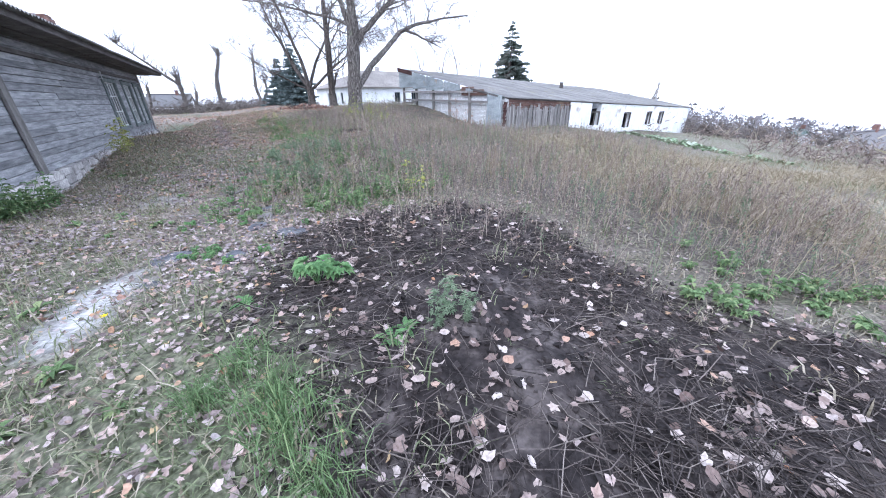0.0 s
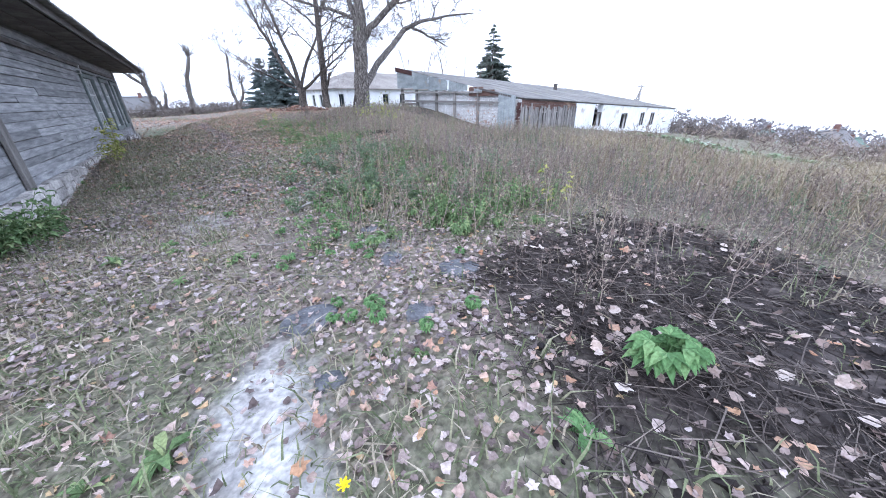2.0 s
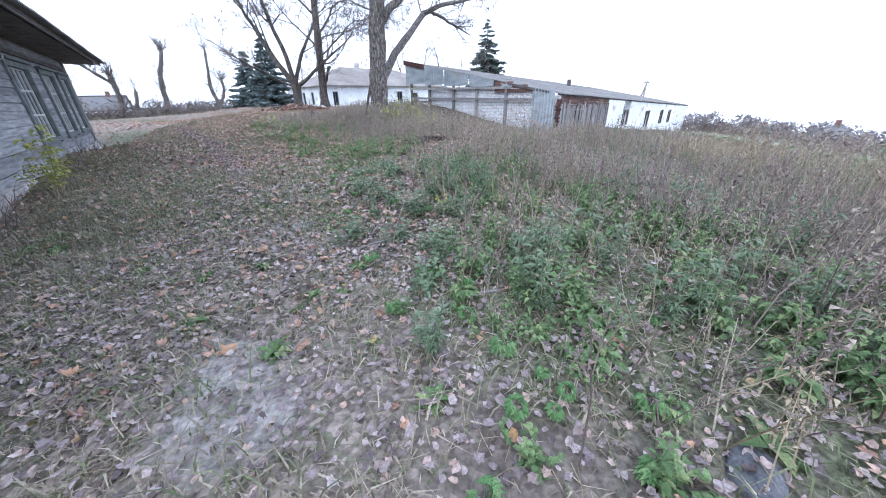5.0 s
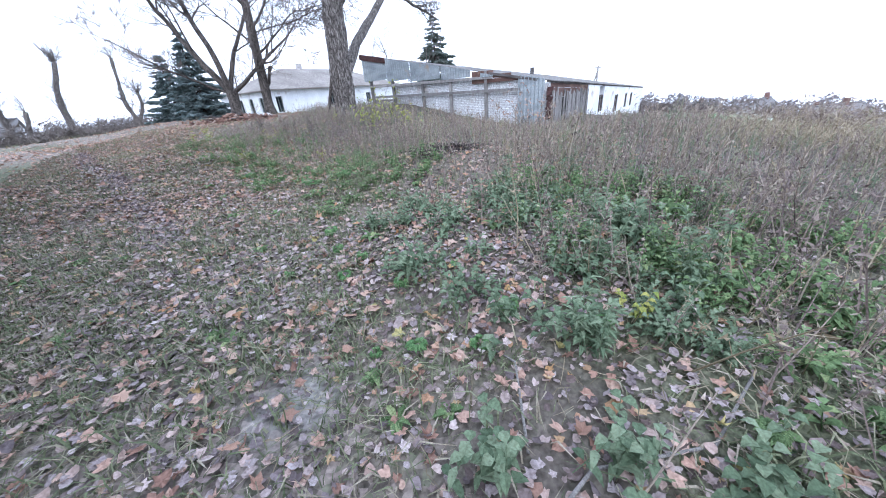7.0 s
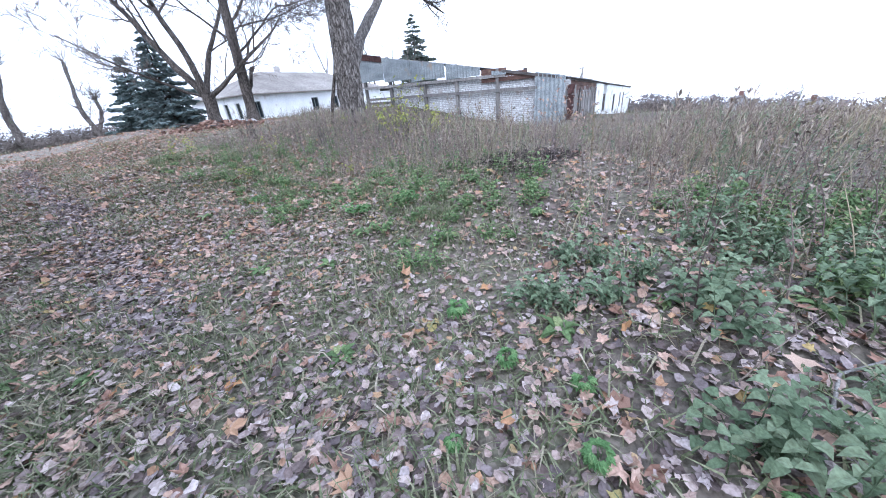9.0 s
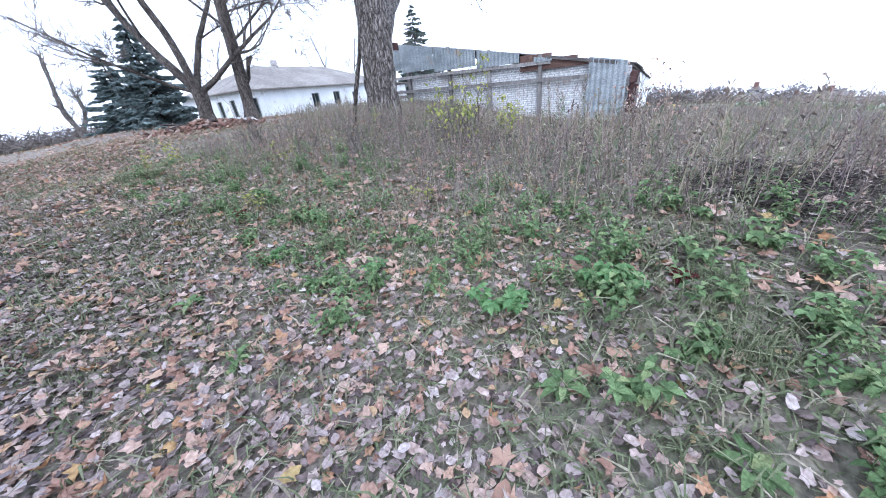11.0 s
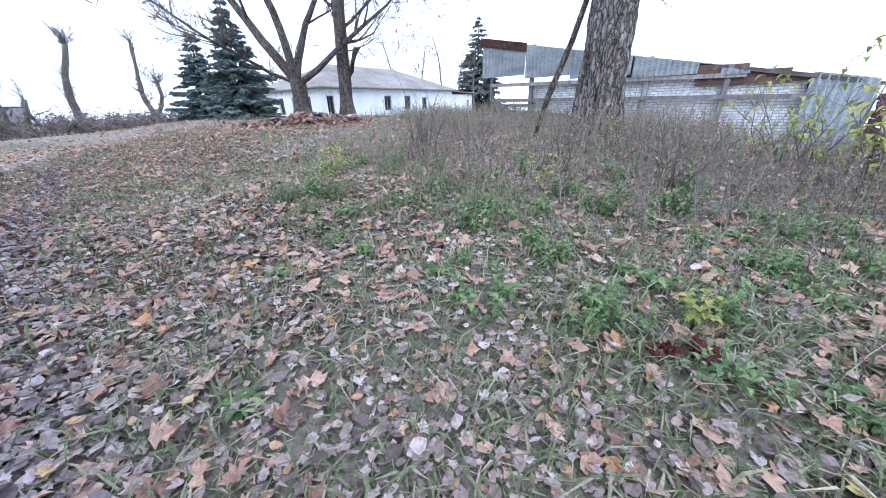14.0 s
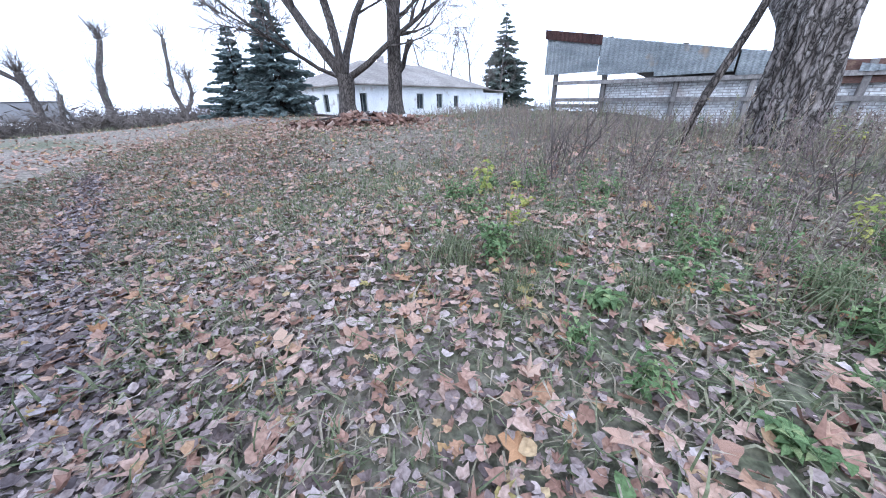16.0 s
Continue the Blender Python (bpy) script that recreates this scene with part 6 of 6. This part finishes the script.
for x, y, z in q:
    plant("nettle_clump", "nettle", "weed_blue", x, y, "grey-green nettle clump on bare soil", random.uniform(0.5, 1.1), group="nettles beside the path")
q = scatter(64, (-4.2, 0.8, 3.8, 11), lambda x, y: green_mask(x, y) * patchy(x, y, 1.3, 127, 0.05), 127)
for x, y, z in q:
    plant("leafy_weed", "lobed", "weed_green", x, y, "broad-leaved green weed among dry stalks", random.uniform(0.45, 0.9), group="leafy weeds beside the path")
q = scatter(46, (-6.2, -1.0, 2.6, 10.5), lambda x, y: np.clip(1 - np.abs(path_side(x, y) - 1.0) / 1.1, 0, 1) * open_ground(x, y), 128)
for x, y, z in q:
    plant("leafy_weed", "lobed", "leaf_bright", x, y, "small fresh green weed on the bare soil", random.uniform(0.3, 0.6), group="leafy weeds beside the path")
q = scatter(40, (-9, -3.3, 10.6, 18), lambda x, y: np.clip(1 - np.abs(path_side(x, y) - 2.0) / 1.3, 0, 1) * patchy(x, y, 1.5, 129, 0.02), 129)
for x, y, z in q:
    plant("bramble", "bramble", "weed_green", x, y, "low green bramble spray among maple leaves", random.uniform(0.35, 0.65), group="brambles")
# the plants that stand out
for x, y, s in ((-0.95, 2.06, 1.15), (-0.8, 2.12, 0.9)):
    plant("leafy_seedling", "lobed", "leaf_bright", x, y, "bright green lobed seedling on black soil", s)
for x, y, s in ((0.05, 1.66, 0.62), (0.18, 1.6, 0.5), (-0.02, 1.55, 0.45)):
    plant("wormwood", "mugwort", "weed_blue", x, y, "feathery blue-green wormwood on black soil", s)
for x, y, s in ((-0.22, 1.55, 0.8), (-0.3, 1.42, 0.9), (-1.42, 1.84, 0.9)):
    plant("leaf_rosette", "rosette", "leaf_bright", x, y, "bright green weed rosette on black soil", s)
for x, y, s in ((-1.1, 1.25, 0.75), (-0.85, 1.0, 0.8), (-0.65, 0.82, 0.85), (-0.45, 0.6, 0.7), (-1.2, 1.0, 0.6)):
    plant("grass_tussock", "tussock", "weed_green", x, y, "lush tussock of long green grass", s * 0.8, group="grass tussocks")
for x, y, s in ((-7.55, 17.2, 1.2), (-9.25, 18.1, 0.75), (-8.75, 18.0, 0.7), (-9.0, 17.7, 0.6), (-8.4, 17.5, 0.6), (-4.75, 11.9, 0.6), (-4.55, 12.15, 0.6), (-6.3, 14.3, 0.6), (-5.2, 13.4, 0.6)):
    plant("grass_tussock", "tussock", "grass", x, y, "arching tussock of green sedge grass", s * 0.85, group="grass tussocks")
for x, y, s in ((-8.75, 19.05, 0.75), (-8.85, 18.1, 0.6), (-0.35, 4.75, 0.9), (-6.7, 17.6, 0.75), (-5.3, 14.6, 0.7), (-3.4, 8.0, 0.5), (-7.05, 15.6, 0.55), (-4.9, 18.9, 0.8)):
    plant("maple_sapling", "sapling", "leaf_yellow", x, y, "small sapling with yellow-green leaves", s, group="saplings")
for x, y, s in ((-10.0, 10.75, 1.5), (-9.7, 10.3, 1.3), (-10.6, 11.7, 1.1), (-9.9, 10.5, 1.6), (-10.2, 11.1, 1.4), (-3.0, 16.4, 1.3), (-2.6, 17.2, 1.4)):
    plant("yellow_bush", "sapling", "leaf_yellow", x, y, "yellowing bush with thin leafy stems", s, group="yellow bushes")
for x, y, s in ((-5.5, 12.8, 0.62), (-5.36, 12.72, 0.68), (-4.92, 12.55, 0.7), (-4.8, 12.45, 0.62), (-6.05, 13.7, 0.5), (-6.85, 14.4, 0.55)):
    plant("bramble", "bramble", "leaf_bright", x, y, "bright green bramble spray over fallen leaves", s, group="brambles")
for x, y, s in ((-7.35, 15.55, 0.4), (-4.6, 12.3, 0.4), (-7.2, 15.45, 0.45)):
    plant("red_plant", "bramble", "leaf_red", x, y, "dark red leaved plant in the grass", s)
for x, y, s in ((-6.9, 5.3, 1.6), (-7.2, 5.7, 1.7), (-6.7, 5.0, 1.4), (-6.5, 4.7, 1.4), (-7.1, 5.1, 1.5)):
    plant("nettle_clump", "nettle", "weed_green", x, y, "big green nettle clump at the house wall", s * 1.1)
q = scatter(22, (1.6, 5.2, 0.8, 4.6), lambda x, y: np.clip(1 - np.hypot(x - 3.1, y - 2.2) / 1.2, 0, 1), 126)
for x, y, z in q:
    plant("bramble", "bramble", "weed_green", x, y, "sprawling green plant at the edge of the soil bed", random.uniform(0.4, 0.75), group="plants at the bed's edge")


def dandelion(x, y):
    ob = thing("dandelion", (x, y, zz(x, y)), "yellow dandelion in flower in the grass", "flower")
    g = Geo(); g.tube([(0, 0, -0.02), (0.005, 0, 0.04), (0, 0.01, 0.085)], [0.003, 0.003, 0.003], 5); part("stalk", g, M["weed_green"], ob)
    g = Geo()
    for k in range(34):
        a, rr = k * 2.4, 0.006 + 0.017 * (k % 3) / 2
        d = Vector((math.cos(a), math.sin(a), 0))
        w = Vector((-d.y, d.x, 0)) * 0.004
        c = Vector((0, 0.01, 0.085))
        g.quad(c, c + d * rr - w + Vector((0, 0, 0.006)), c + d * (rr + 0.004) + Vector((0, 0, 0.008)), c + d * rr + w + Vector((0, 0, 0.006)))
    part("petals", g, M["flower"], ob)


dandelion(-2.36, 1.74)

# ---------- small things on the ground ----------


def stick(pts, r, label="dry grey stick lying among leaves", mat="grey_wood"):
    x, y = pts[0]
    ob = thing("stick", (x, y, zz(x, y)), label, "stick", "sticks")
    g = Geo()
    z0 = zz(x, y)
    n = len(pts)
    g.tube([(a - x, b - y, zz(a, b) - z0 + r + 0.01 + 0.02 * (k % 2)) for k, (a, b) in enumerate(pts)], [r * (1 - 0.5 * k / n) for k in range(n)], 6)
    part("stem", g, M[mat], ob, smooth=True)


stick([(-3.85, 5.75), (-3.7, 6.05), (-3.45, 6.2), (-3.2, 6.15)], 0.022, "pale curved stick lying over leaves")
stick([(-3.9, 4.4), (-3.6, 4.35), (-3.2, 4.5)], 0.008)
stick([(-4.5, 7.3), (-4.1, 7.45), (-3.6, 7.35), (-3.2, 7.5)], 0.01)
stick([(-4.3, 7.6), (-4.15, 8.0), (-4.3, 8.3)], 0.008)
stick([(-4.4, 9.0), (-4.0, 9.15), (-3.4, 9.05)], 0.008)
stick([(-3.4, 3.4), (-3.1, 3.6), (-2.7, 3.5)], 0.007)
stick([(-8.3, 16.2), (-8.0, 16.4), (-7.8, 16.35)], 0.006)


def slab(x, y, w, d, rz, seed):
    """A flat broken piece with an uneven outline and a rough, rounded top."""
    rng = random.Random(seed)
    g = Geo()
    n = 18
    out = [rng.uniform(0.75, 1.1) for _ in range(n)]
    out = [(out[k - 1] + out[k] * 2 + out[(k + 1) % n]) / 4 for k in range(n)]
    for f, h in ((1.05, -0.05), (1.0, 0.012), (0.93, 0.028), (0.6, 0.034), (0.3, 0.036)):
        for k in range(n):
            a = 2 * math.pi * k / n
            g.v.append((w / 2 * out[k] * f * math.cos(a), d / 2 * out[k] * f * math.sin(a), h + (rng.uniform(-0.006, 0.006) if h > 0 else 0)))
    for j in range(4):
        g.f += [(j * n + k, j * n + (k + 1) % n, (j + 1) * n + (k + 1) % n, (j + 1) * n + k) for k in range(n)]
    g.f.append(tuple(4 * n + k for k in range(n)))
    ob = new("broken_slab", g.mesh("broken_slab", True))
    ob.data.materials.append(M["slab"])
    ob.matrix_world = pose(x, y, zz(x, y) + 0.0, rng.uniform(-3, 3), rng.uniform(-3, 3), rz)
    tagged(ob, "flat broken grey slab sunk in the grass", "slab", "broken slabs")


for k, (x, y, w, d, a) in enumerate(((-2.84, 2.97, 0.5, 0.34, 20), (-2.05, 2.85, 0.24, 0.2, 50), (-1.72, 3.4, 0.4, 0.3, 0), (-2.3, 3.75, 0.3, 0.2, 80), (-2.55, 2.35, 0.2, 0.14, 10), (-2.6, 4.7, 0.3, 0.2, 40))):
    slab(x, y, w, d, a, 200 + k)


def rubble():
    """A long low heap of broken bricks, boards and leaves under the maples."""
    rng = random.Random(31)
    cx, cy = -9.95, 26.8
    heap = thing("rubble_heap", (cx, cy, zz(cx, cy)), "low heap of broken bricks and boards covered with leaves", "rubble")
    z0 = zz(cx, cy)
    meshes = []
    for s in range(5):
        g = Geo(); g.box((rng.uniform(0.12, 0.25), 0.12, 0.066), Matrix.Identity(4), 0.015, rng)
        me = g.mesh("brick"); me.materials.append(M["brick_rubble"]); meshes.append(me)
    for k in range(230):
        u, v = rng.gauss(0, 0.42), rng.gauss(0, 0.4)
        x, y = u * 2.3, v * 0.9 + 0.1 * u
        h = 0.36 * math.exp(-(u * u * 1.6 + v * v * 2.2)) * rng.uniform(0.3, 1)
        ob = new("brick", rng.choice(meshes))
        ob.parent = heap
        ob.matrix_world = Matrix.Translation((cx + x, cy + y, zz(cx + x, cy + y) + h)) @ pose(0, 0, 0, rng.uniform(-40, 40), rng.uniform(-40, 40), rng.uniform(0, 360))
    for k in range(9):
        g = Geo(); g.box((rng.uniform(0.6, 1.3), 0.1, 0.03), T(rng.gauss(0, 0.8), rng.gauss(0, 0.3), 0.22 + rng.uniform(-0.1, 0.1)) @ pose(0, 0, 0, rng.uniform(-10, 10), rng.uniform(-12, 12), rng.uniform(0, 180)), 0.006, rng)
        part("broken_board", g, M["log_dark"], heap)


rubble()


def boulder(x, y, w, d, h, seed):
    rng = random.Random(seed)
    bm = bmesh.new()
    bmesh.ops.create_icosphere(bm, subdivisions=3, radius=0.5)
    for v in bm.verts:
        n = noise.noise(v.co * 2.3 + Vector((seed, 0, 0))) * 0.22
        v.co = Vector((v.co.x * w, v.co.y * d, v.co.z * h)) * (1 + n)
    me = bpy.data.meshes.new("boulder")
    bm.to_mesh(me); bm.free()
    me.materials.append(M["stone"])
    ob = new("boulder", me)
    ob.matrix_world = pose(x, y, zz(x, y) + h * 0.25, 0, 8, 30)
    tagged(ob, "pale rounded stone block beside the maple", "stone")


boulder(-8.4, 27.2, 0.55, 0.35, 0.34, 3)


def bare_shrub(x, y, h, n, seed, label="bare twiggy brown shrub", leaves=None):
    rng = random.Random(seed)
    ob = thing("shrub", (x, y, zz(x, y) - 0.05), label, "shrub", "shrubs")
    g = Geo()
    lf = Geo()
    for k in range(n):
        a = rng.uniform(0, 6.28)
        grow(g, g, (rng.gauss(0, 0.1), rng.gauss(0, 0.1), 0), (math.cos(a) * 0.35, math.sin(a) * 0.35, 1), h * rng.uniform(0.5, 1.1), 0.009, rng, 2, 0.35, 0.03, 6, thin=0.0005, depth=3, least=0.0035)
    if leaves:
        for k in range(110):
            p = Vector(g.v[rng.randrange(len(g.v))])
            add_leaf(lf, p, rng.uniform(0, 6.28), 0.1, 0.032, 0, 0.6, rng)
        part("leaves", lf, M[leaves], ob)["kind"] = "stuff"
    part("stem_spray", g, M["twig"], ob)["kind"] = "stuff"


bare_shrub(-7.5, 19.95, 1.0, 16, 1)
bare_shrub(-6.9, 19.4, 0.7, 9, 2)
bare_shrub(-5.6, 17.2, 0.8, 10, 3)
bare_shrub(-3.9, 16.6, 1.2, 10, 4, "yellowing shrub close to the big poplar", "leaf_yellow")
bare_shrub(-3.2, 17.6, 1.2, 10, 5, "yellowing shrub close to the big poplar", "leaf_yellow")
bare_shrub(1.2, 17.0, 1.5, 10, 6, "tall bare shrub with some reddish leaves", "maple")
bare_shrub(-6.2, 18.2, 0.6, 9, 7)
for k, (x, y) in enumerate(((-13.0, 14.9), (-11.9, 13.0), (-9.6, 9.0), (-14.3, 17.1))):
    bare_shrub(x + 0.3, y + 0.1, 0.55, 8, 20 + k, "small dry shrub along the house base")

# pale crop rows down the slope
cabbage = []
for s in range(4):
    g = Geo()
    for k in range(9):
        add_leaf(g, Vector((0, 0, 0.05)), rng.uniform(0, 6.28), rng.uniform(0.2, 0.36), rng.uniform(0.08, 0.14), rng.uniform(0.2, 1.0), 0.4, rng)
    cabbage.append(g)
q = scatter(620, (12, 34, 8, 24), lambda x, y: np.clip(1 - np.abs((y - 17.3) + (x - 14.65) * 1.0) / 3.2, 0, 1) * patchy(x, y, 0.8, 131, 0.0), 131)
bake("crop_plants", cabbage, *stand(q, 132, 0.4, 1.0, 0.2), M["cabbage"], "rows of pale green crop leaves on the slope", "crop", 133)

# ---------- distance: valley woods, village, tower ----------


def far_woods():
    rng = random.Random(77)
    g = Geo()
    for k in range(1300):
        a = rng.uniform(-62, 120)
        if -12 < a < 38 and rng.random() < 0.6:
            continue
        R = rng.uniform(130, 210) if a > 30 else rng.uniform(150, 260)
        x, y = -4 + math.sin(radians(a)) * R, 8 + math.cos(radians(a)) * R
        z = zz(x, y)
        h = rng.uniform(5, 11) if a > 30 else rng.uniform(3, 6)
        w = h * rng.uniform(0.5, 0.9)
        for s in range(95):
            t = rng.random()
            wide = w * 0.36 * (1.15 - 0.75 * t)
            c = Vector((x + rng.gauss(0, wide), y + rng.gauss(0, wide), z + h * (0.05 + 0.85 * t)))
            d = Vector((rng.gauss(0, 0.5), rng.gauss(0, 0.5), rng.uniform(0.3, 1.2))) * h * 0.1
            q = Vector((rng.gauss(0, 1), rng.gauss(0, 1), rng.gauss(0, 0.3))) * h * 0.028
            g.quad(c - q, c + q, c + d)
    tagged(part("woods", g, M["hazed_wood"]), "bare woods along the horizon, grey-mauve with haze in the colour", "woods", kind="stuff")


far_woods()


def hedge_row(name, label, x0, y0, x1, y1, n, h, seed, mat, spread=1.2, group=""):
    rng = random.Random(seed)
    g = Geo()
    for k in range(n):
        t = rng.random()
        x, y = x0 + (x1 - x0) * t + rng.gauss(0, spread), y0 + (y1 - y0) * t + rng.gauss(0, spread)
        z = zz(x, y)
        for s in range(5):
            d = Vector((rng.gauss(0, 0.4), rng.gauss(0, 0.4), rng.uniform(0.3, 1.0))) * h * rng.uniform(0.5, 1.2)
            b = Vector((x + rng.gauss(0, 0.15), y + rng.gauss(0, 0.15), z - 0.05))
            g.tube([b, b + d * 0.55, b + d + Vector((rng.gauss(0, 0.1), rng.gauss(0, 0.1), 0)) * h], [0.012 * h, 0.009 * h, 0.003], 3, False)
            for q in range(5):
                p = b + d * rng.uniform(0.3, 1)
                e = p + Vector((rng.gauss(0, 1), rng.gauss(0, 1), rng.uniform(0, 1.2))) * h * 0.2
                w = Vector((rng.gauss(0, 1), rng.gauss(0, 1), rng.gauss(0, 1))) * h * 0.012
                g.quad(p - w, p + w, e)
    tagged(part(name, g, M[mat]), label, "bushes", kind="stuff")


hedge_row("brushwood", "grey bare brushwood below the lopped willows", -24, 56, -50, 48, 420, 2.6, 5, "twig", 2.2)
hedge_row("brushwood", "grey bare brushwood along the valley's edge", 26, 40, 60, 34, 260, 2.2, 6, "twig", 3.0)
hedge_row("brushwood", "brown bare brushwood before the village", 22, 22, 70, 26, 300, 1.8, 7, "weed_dry", 4.0)


def cottage(x, y, w, d, h, rz, roof="far_roof", wall="whitewash", label="small village house with a pitched roof"):
    z = zz(x, y) - 0.2
    ob = thing("cottage", (x, y, z), label, "house", "village houses", rz=rz)
    g = Geo(); wall_with_holes(g, T(0, d / 2, 0), -w / 2, w / 2, 0, h, 0.3, [(-w * 0.3, -w * 0.16, h * 0.4, h * 0.8), (w * 0.1, w * 0.24, h * 0.4, h * 0.8)])
    wall_with_holes(g, T(0, -d / 2, 0) @ Matrix.Diagonal((1, -1, 1, 1)), -w / 2, w / 2, 0, h, 0.3, [(-w * 0.3, -w * 0.16, h * 0.4, h * 0.8), (w * 0.1, w * 0.24, h * 0.4, h * 0.8)])
    for s in (-1, 1):
        g.box((0.3, d, h), T(s * (w / 2 - 0.15), 0, h / 2))
        g.quad((s * w / 2, -d / 2, h), (s * w / 2, d / 2, h), (s * w / 2, 0, h + d * 0.42))
    part("wall", g, M[wall], ob)
    g = Geo()
    for s in (-1, 1):
        g.box((w + 0.8, math.hypot(d / 2, d * 0.42) + 0.5, 0.12), T(0, s * d / 4, h + d * 0.21) @ pose(0, 0, 0, -s * 40, 0, 0))
    rf = part("roof", g, M[roof], ob)
    g = Geo(); g.box((0.6, 0.6, 1.4), T(w * 0.2, 0, h + d * 0.45)); part("chimney", g, M["red_brick"], rf)


cottage(60, 46, 8, 6, 2.6, 20)
cottage(70, 42, 9, 6, 2.6, -10, wall="grey_wood", label="grey timber village house with a pitched roof")
cottage(82, 50, 8, 6, 2.6, 35)
cottage(92, 66, 9, 6, 2.8, 10, wall="grey_wood", label="grey timber village house with a pitched roof")
cottage(66, 60, 8, 5, 2.5, 50)
cottage(-62, 84, 8, 6, 2.8, 20, label="pale village house beyond the drive")


def tower(x, y, base, h):
    ob = thing("church_tower", (x, y, base), "pale blue wooden tower with a turquoise pointed roof", "tower")
    g = Geo(); g.box((4.4, 4.4, h), T(0, 0, h / 2)); body = part("wall", g, M["pale_blue"], ob)
    for s in (-1, 1):
        # tower windows as blocks, the shade within put into their near-black colour
        g = Geo(); g.box((0.8, 4.45, 1.6), T(s * 1.0, 0, h * 0.6)); part("window", g, M["painted_gloom"], body)
    g = Geo()
    for k in range(8):
        a, b = k * math.pi / 4, (k + 1) * math.pi / 4
        pa, pb = (3.4 * math.cos(a), 3.4 * math.sin(a), h), (3.4 * math.cos(b), 3.4 * math.sin(b), h)
        qa, qb = (0.9 * math.cos(a), 0.9 * math.sin(a), h + 2.2), (0.9 * math.cos(b), 0.9 * math.sin(b), h + 2.2)
        g.quad(pa, pb, qb, qa); g.quad(qa, qb, (0, 0, h + 3.6)); g.quad(pb, pa, (0, 0, h - 0.2))
    part("roof", g, M["turquoise"], ob)


M["pale_blue"] = worn("pale_blue_boards", [(0.3, (0.4, 0.52, 0.58)), (0.7, (0.52, 0.62, 0.68))], 0.5)
tower(105.5, 54.0, -16.5, 5.0)
